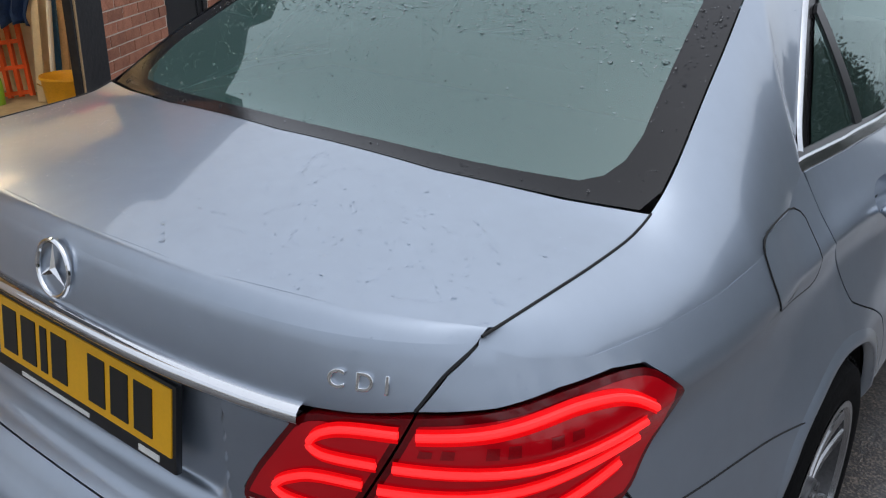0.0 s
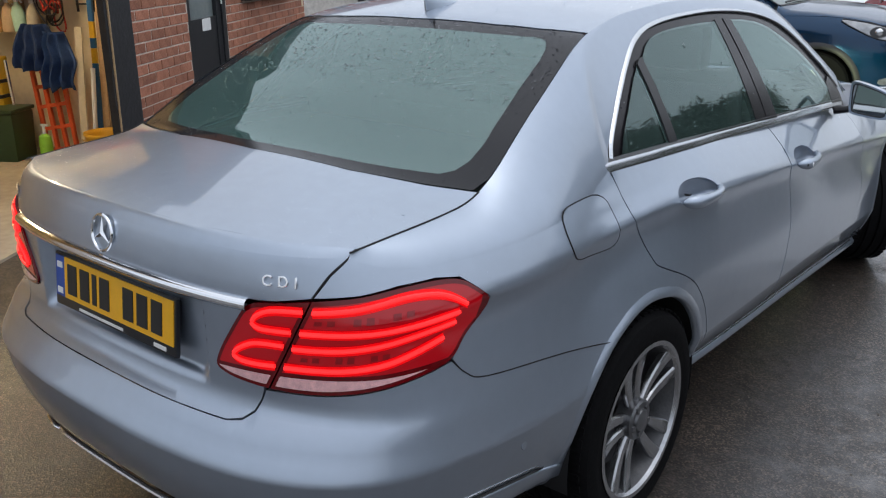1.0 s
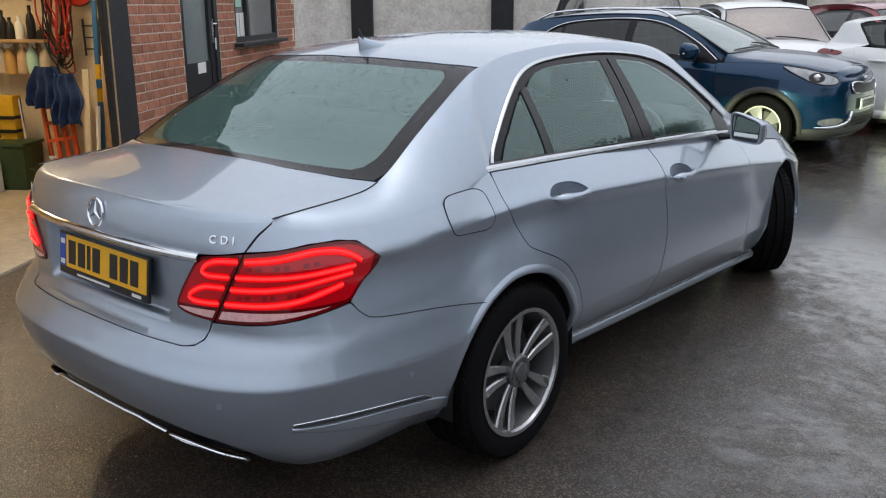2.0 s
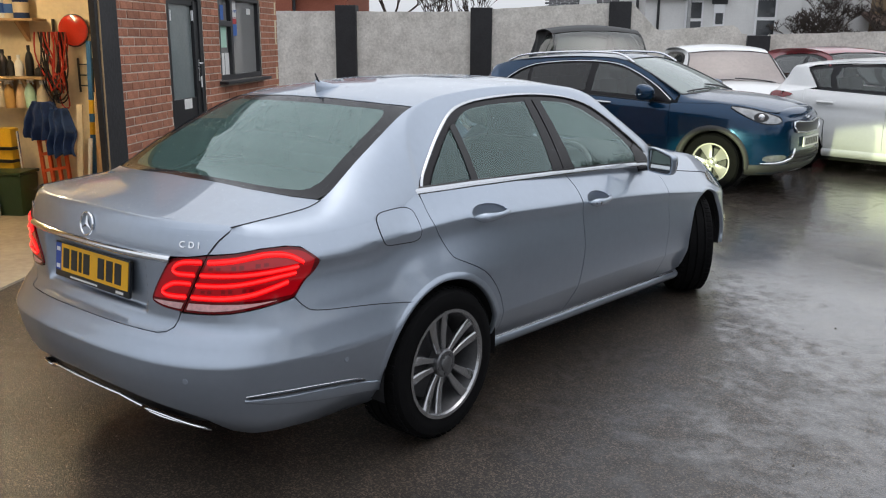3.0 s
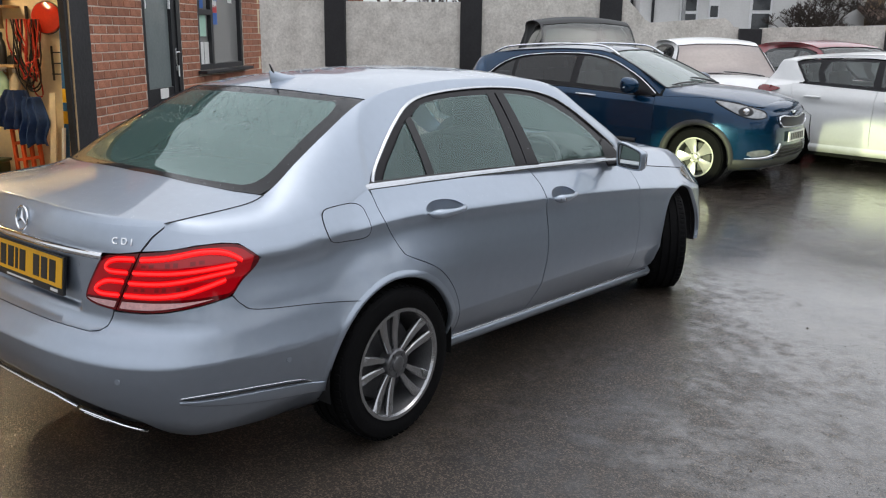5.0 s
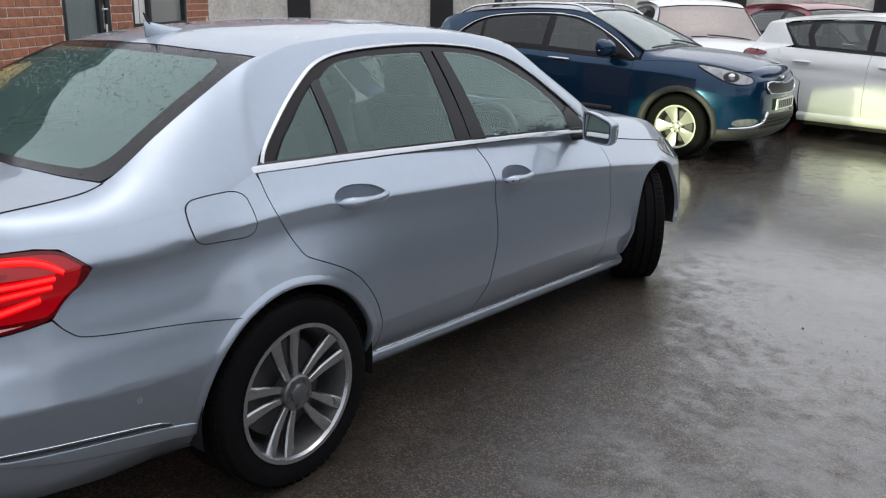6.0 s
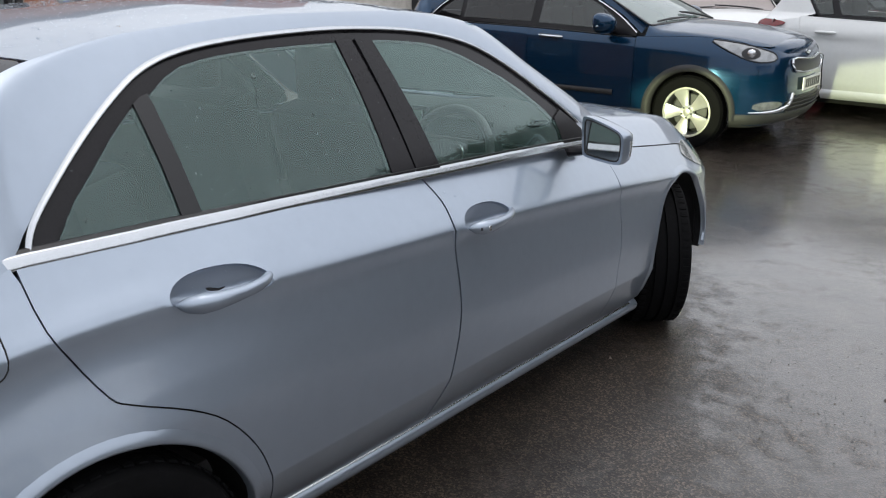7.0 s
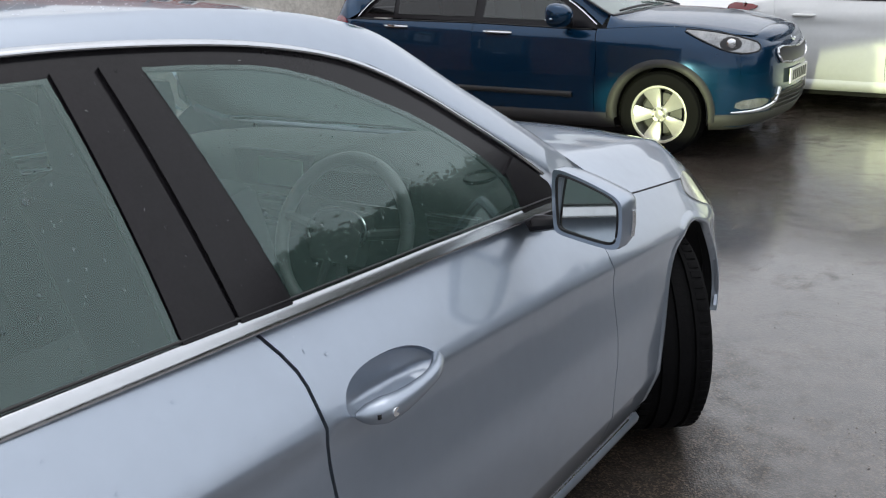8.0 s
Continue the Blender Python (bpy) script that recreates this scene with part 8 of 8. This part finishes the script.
lathe(bm, [(-.16, .001), (-.16, .10), (-.13, .15), (-.05, .175), (.05, .175), (.13, .15), (.16, .10), (.16, .001)], 32, "Y")
part("shell", bm, BLUE, drum, smooth=True)
bm = bmesh.new()
lathe(bm, [(-.05, .177), (-.05, .183), (.05, .183), (.05, .177)], 32, "Y")
part("hoop", bm, GREEN_BIN, drum, smooth=True)
stand = thing("bench", "low cream bench holding a drum", "bench", G(-1.85, .72, 0))
slab("top", stand, (0, 0, .36), (.42, .40, .05), CREAM, .02)
slab("leg", stand, (-.17, 0, .17), (.04, .36, .34), CREAM, .01)
slab("leg", stand, (.17, 0, .17), (.04, .36, .34), CREAM, .01)
binn = thing("garden_bin", "dark green plastic bin", "bin", G(-1.44, .60, 0))
bm = bmesh.new()
box(bm, (0, 0, .20), (.30, .28, .40), bevel=.03, taper=1.1)
part("tub", bm, GREEN_BIN, binn, smooth=True)
slab("lid", binn, (0, 0, .415), (.35, .33, .03), GREEN_BIN, .012)
for x, y, w, h, lab, mt_ in ((-1.60, .30, .24, .26, "white cardboard carton on the garage floor", PAPER), (-1.86, .28, .16, .24, "cream carton on the garage floor", CREAM)):
    c = thing("carton", lab, "box", G(x, y, 0, 0, 0, 6))
    slab("box_body", c, (0, 0, h / 2 + .017), (w, .24, h), mt_, .004)
    slab("flap", c, (0, -.03, h + .02), (w * .96, .16, .006), mt_, .001)
pump = thing("pump_bottle", "lime green bottle with a white pump", "bottle", G(-1.13, .62, .016))
bm = bmesh.new()
lathe(bm, [(0, .001), (0, .05), (.12, .052), (.18, .045), (.2, .02), (.2, .001)], 18, "Z")
part("bottle_body", bm, LIME, pump, smooth=True)
slab("pump_head", pump, (.01, 0, .27), (.06, .02, .02), UPVC, .004)
slab("pump_stem", pump, (0, 0, .23), (.02, .02, .07), UPVC, .004)
pail = thing("bucket", "yellow plastic bucket on the garage floor", "bucket", G(-.55, .52, .016))
bm = bmesh.new()
lathe(bm, [(0, .001), (0, .13), (.22, .16), (.235, .172), (.25, .168), (.235, .158), (.22, .154), (.02, .125), (.02, .001)], 32, "Z")
part("tub", bm, YELLOW, pail, smooth=True)
bm = bmesh.new()
tube(bm, [(.165 * math.cos(a), .165 * math.sin(a) * .5 - .08, .20 - .06 * math.sin(a)) for a in np.linspace(0, math.pi, 17)], .004, 6)
part("bail", bm, SATIN, pail)
for lab, x, y, z0, z1, r, mt_, lean in (("pale timber batten leaning on the wall", -.86, .72, .02, 1.04, .030, coloured("pale_timber", (.62, .55, .42), .7), 2), ("white plastic pipe leaning on the wall", -.78, .74, .02, .72, .018, UPVC, 3), ("brown plank leaning on the wall", -.70, .80, .02, 1.30, .028, WOOD, 1)):
    st = thing("leaning_batten", lab, "timber", G(x, y, 0, -5, lean, 0))
    bm = bmesh.new()
    if "pipe" in lab:
        lathe(bm, [(z0, r * .8), (z0, r), (z1, r), (z1, r * .8)], 14, "Z")
    else:
        box(bm, (0, 0, (z0 + z1) / 2), (r * 2, .02, z1 - z0), bevel=.008)
    part("stick", bm, mt_, st, smooth=True)
level = thing("striped_pole", "blue and yellow striped pole leaning on the wall", "pole", G(-.80, .90, .02, -2, 1.5, 0))
for k, (a, b, mt_) in enumerate(((.02, .62, BLUE), (.62, .72, BLUE), (.72, .84, YELLOW), (.84, .92, BLUE), (.92, 1.05, YELLOW), (1.05, 1.60, BLUE))):
    slab("pole_section", level, (0, 0, (a + b) / 2), (.042, .030, b - a - .001), mt_, .004)
slab("socket_plate", garage, (-1.22, 1.025, 1.52), (.07, .012, .11), UPVC, .004)
frame_rack = thing("wall_rack", "small grey wall rack", "rack", G(-.83, .99, 1.30))
for z in (-.10, 0, .10):
    slab("rack_bar", frame_rack, (0, 0, z), (.16, .02, .012), DOOR_GREY, .002)
for x in (-.07, .07):
    slab("rack_side", frame_rack, (x, 0, 0), (.012, .02, .32), DOOR_GREY, .002)

# ---- rain drops on the saloon, grit on the ground ----
def drop_mesh(bm, p, n, r, squash, rr_):
    q = Vector(n).to_track_quat("Z", "Y").to_matrix()
    rings = []
    for k, (a, h) in enumerate(((1.0, 0.0), (.72, .7))):
        rings.append([bm.verts.new(Vector(p) + q @ Vector((r * a * math.cos(t + rr_), r * a * squash * math.sin(t + rr_), r * .42 * h))) for t in (0, 1.047, 2.094, 3.142, 4.189, 5.236)])
    tip = bm.verts.new(Vector(p) + q @ Vector((0, 0, r * .42)))
    for i in range(6):
        j = (i + 1) % 6
        bm.faces.new((rings[0][i], rings[0][j], rings[1][j], rings[1][i]))
        bm.faces.new((rings[1][i], rings[1][j], tip))


WATER = bpy.data.materials.new("rain_water")
WATER.use_nodes = True
wp = WATER.node_tree.nodes["Principled BSDF"]
wp.inputs["Base Color"].default_value, wp.inputs["Roughness"].default_value, wp.inputs["IOR"].default_value, wp.inputs["Transmission Weight"].default_value = (.95, .97, 1, 1), .02, 1.33, 1.0
rw_ = random.Random(12)


def rain(name, count, where, size):
    bm = bmesh.new()
    done = 0
    while done < count:
        hit = where()
        if hit is None:
            continue
        p, n = hit
        drop_mesh(bm, p, n, size * math.exp(rw_.gauss(0, .38)), rw_.uniform(.85, 1.18), rw_.uniform(0, 6))
        done += 1
    ob = part(name, bm, WATER, saloon, smooth=True)
    ob.visible_shadow = False
    return tagged(ob, "rain drops beaded on the car", kind="stuff")


def on_top(x0, x1, y0, y1, off=.0005):
    def f():
        x, y = rw_.uniform(x0, x1), rw_.uniform(y0, y1)
        if abs(x) > SAL.edge_x(y) - .01:
            return None
        h = .002
        n = np.cross(SAL.top(x + h, y) - SAL.top(x - h, y), SAL.top(x, y + h) - SAL.top(x, y - h))
        return SAL.top(x, y, off), n / np.linalg.norm(n)
    return f


rain("rain_film", 2100, on_top(-.66, .66, -.98, -.62), .0012)
rain("rain_film", 2800, on_top(-.66, .66, -.56, .12, -.0015), .0014)
rain("rain_film", 1500, on_top(-.62, .62, -.25, .12, -.0015), .0023)
rain("rain_film", 2600, on_top(-.56, .56, .15, 1.2), .0014)


def on_side():
    y, z = rw_.uniform(.06, 1.85), rw_.uniform(1.03, 1.35)
    if z > 1.10 + .9 * y or z > 1.36 - max(0, y - 1.3) * .62:
        return None
    return SAL.glass(y, z, .0035), np.array((.92, 0, .38))


def on_body():
    s, z = rw_.uniform(.0, 3.9), rw_.uniform(.88, 1.0)
    p = SAL.body(s, z, .0005)
    n = np.cross(SAL.body(s + .004, z) - SAL.body(s - .004, z), SAL.body(s, z + .004) - SAL.body(s, z - .004))
    return p, n / np.linalg.norm(n)


rain("rain_film", 420, on_side, .0016)
rain("rain_film", 300, on_body, .0015)

bm = bmesh.new()
for k in range(6000):
    x, y = rw_.uniform(-2.5, 7), rw_.uniform(-2.2, 7.5)
    r = .0019 * math.exp(rw_.gauss(0, .45))
    c = Vector((x, y, r * .3))
    vs = [bm.verts.new(c + Vector((r * rw_.uniform(.6, 1.4) * math.cos(a), r * rw_.uniform(.6, 1.4) * math.sin(a), z * r))) for a, z in ((0, -.3), (2.1, -.3), (4.2, -.3))]
    t_ = bm.verts.new(c + Vector((0, 0, r * .8)))
    for i in range(3):
        bm.faces.new((vs[i], vs[(i + 1) % 3], t_))
grit = part("grit", bm, material("pale_grit", (.16, .14, .12), .7, 0, .5, 3))
tagged(grit, "pale grit scattered over the wet tarmac", "grit", kind="stuff")
bm = bmesh.new()
for k in range(1500):
    cx, cy = rw_.choice(((2.0, 3.0), (2.6, 2.4), (1.6, 2.3), (2.9, 3.6), (3.4, 1.6), (1.4, -1.0), (2.4, .6)))
    x, y = cx + rw_.gauss(0, .34), cy + rw_.gauss(0, .16)
    r, a = rw_.uniform(.002, .0065), rw_.uniform(0, 6.28)
    d, e = Vector((math.cos(a), math.sin(a), .1)), Vector((-math.sin(a), math.cos(a), .25))
    c = Vector((x, y, .004))
    bm.faces.new([bm.verts.new(c + v) for v in (d * r, e * r * .5, d * -r, e * -r * .45)])
litter = part("leaf_bits", bm, material("wet_leaf", (.016, .012, .009), .4, 0, .4, 6))
tagged(litter, "dark bits of wet leaf on the tarmac", "leaves", kind="stuff")

# ---- bricks of the workshop front ----
BRICK_REST = material("red_brick_rest", (0.265, 0.098, 0.056), 0.85, 0, second=(0.46, 0.200, 0.120), scale=9, bump=0.35, bump_scale=70)


def brick_mesh(name, w, h, d, seed):
    r = random.Random(seed)
    bm = bmesh.new()
    c = .004
    out = [(-w / 2, -h / 2), (w / 2, -h / 2), (w / 2, h / 2), (-w / 2, h / 2)]
    j = [(r.uniform(-.0012, .0012), r.uniform(-.0012, .0012)) for _ in out]
    back = [bm.verts.new((-d, y + a, z + b)) for (y, z), (a, b) in zip(out, j)]
    rim = [bm.verts.new((-c, y + a, z + b)) for (y, z), (a, b) in zip(out, j)]
    face = [bm.verts.new((r.uniform(-.0008, .0008), y * (1 - 2 * c / w) + a, z * (1 - 2 * c / h) + b)) for (y, z), (a, b) in zip(out, j)]
    for i in range(4):
        k = (i + 1) % 4
        bm.faces.new((back[i], back[k], rim[k], rim[i]))
        bm.faces.new((rim[i], rim[k], face[k], face[i]))
    bm.faces.new(face)
    me = bpy.data.meshes.new(name)
    bm.to_mesh(me)
    bm.free()
    return me


full_m = [brick_mesh("brick", .215, .0655, .06, k) for k in range(5)]
half_m = [brick_mesh("brick", .1025, .0655, .06, 10 + k) for k in range(3)]
for me in full_m + half_m:
    me.materials.append(BRICK)
rb = random.Random(5)
openings = [(1.03, 1.90, 0, 2.10), (2.37, 3.80, 1.19, 2.13)]
near, rest = [], []
for c in range(39):
    z = .0425 + c * .075
    y = -.1125 if c % 2 else 0.0
    while y < END_Y:
        a, b = max(y, 0.0), min(y + .215, END_Y)
        spans = [(a, b)]
        for o0, o1, p0, p1 in openings:
            if p0 - .03 < z < p1 + .01:
                nxt = []
                for s0, s1 in spans:
                    if s1 <= o0 or s0 >= o1:
                        nxt.append((s0, s1))
                    else:
                        if s0 < o0 - .03:
                            nxt.append((s0, o0 - .004))
                        if s1 > o1 + .03:
                            nxt.append((o1 + .004, s1))
                spans = nxt
        for s0, s1 in spans:
            if s1 - s0 > .03:
                (near if z > .72 and z < 2.45 and s0 < 2.40 else rest).append((s0, s1, z))
        y += .225
near.sort(key=lambda q: q[0])
rest += near[300:]
for s0, s1, z in near[:300]:
    w = s1 - s0
    base = full_m if w > .13 else half_m
    ob = new("brick", rb.choice(base))
    ob.parent = front
    ob.location = (rb.uniform(-.002, .002), (s0 + s1) / 2, z)
    ob.scale = (1, w / (.215 if w > .13 else .1025), 1)
V, F = [], []
for s0, s1, z in rest:
    i = len(V)
    x = rb.uniform(-.002, .002)
    V += [(x, s0, z - .0327), (x, s1, z - .0327), (x, s1, z + .0327), (x, s0, z + .0327), (-.05, s0, z - .0327), (-.05, s1, z - .0327), (-.05, s1, z + .0327), (-.05, s0, z + .0327)]
    F += [(i, i + 1, i + 2, i + 3), (i + 4, i + 5, i + 1, i), (i + 5, i + 6, i + 2, i + 1), (i + 6, i + 7, i + 3, i + 2), (i + 7, i + 4, i, i + 3)]
far_bricks = mesh_ob("bricks_rest", V, F, BRICK_REST, front, smooth=False)
tagged(far_bricks, kind="stuff")
t_ = BRICK_REST.node_tree
geo, hs, mr = t_.nodes.new("ShaderNodeNewGeometry"), t_.nodes.new("ShaderNodeHueSaturation"), t_.nodes.new("ShaderNodeMapRange")
mr.inputs["To Min"].default_value, mr.inputs["To Max"].default_value = .78, 1.22
pb = t_.nodes["Principled BSDF"]
src = pb.inputs["Base Color"].links[0].from_socket
t_.links.new(geo.outputs["Random Per Island"], mr.inputs["Value"])
t_.links.new(mr.outputs[0], hs.inputs["Value"])
t_.links.new(src, hs.inputs["Color"])
t_.links.new(hs.outputs[0], pb.inputs["Base Color"])
# brick return at the garage opening
ret = [(x, z) for z in [.0425 + c * .075 for c in range(39)] for x in (-.06,)]
V, F = [], []
for x, z in ret:
    i = len(V)
    V += [(x - .05, -.002, z - .0327), (x + .055, -.002, z - .0327), (x + .055, -.002, z + .0327), (x - .05, -.002, z + .0327), (x - .05, .03, z - .0327), (x + .055, .03, z - .0327), (x + .055, .03, z + .0327), (x - .05, .03, z + .0327)]
    F += [(i, i + 1, i + 2, i + 3), (i + 4, i + 5, i + 1, i), (i + 6, i + 7, i + 3, i + 2)]
tagged(mesh_ob("bricks_return", V, F, BRICK_REST, front, smooth=False), kind="stuff")
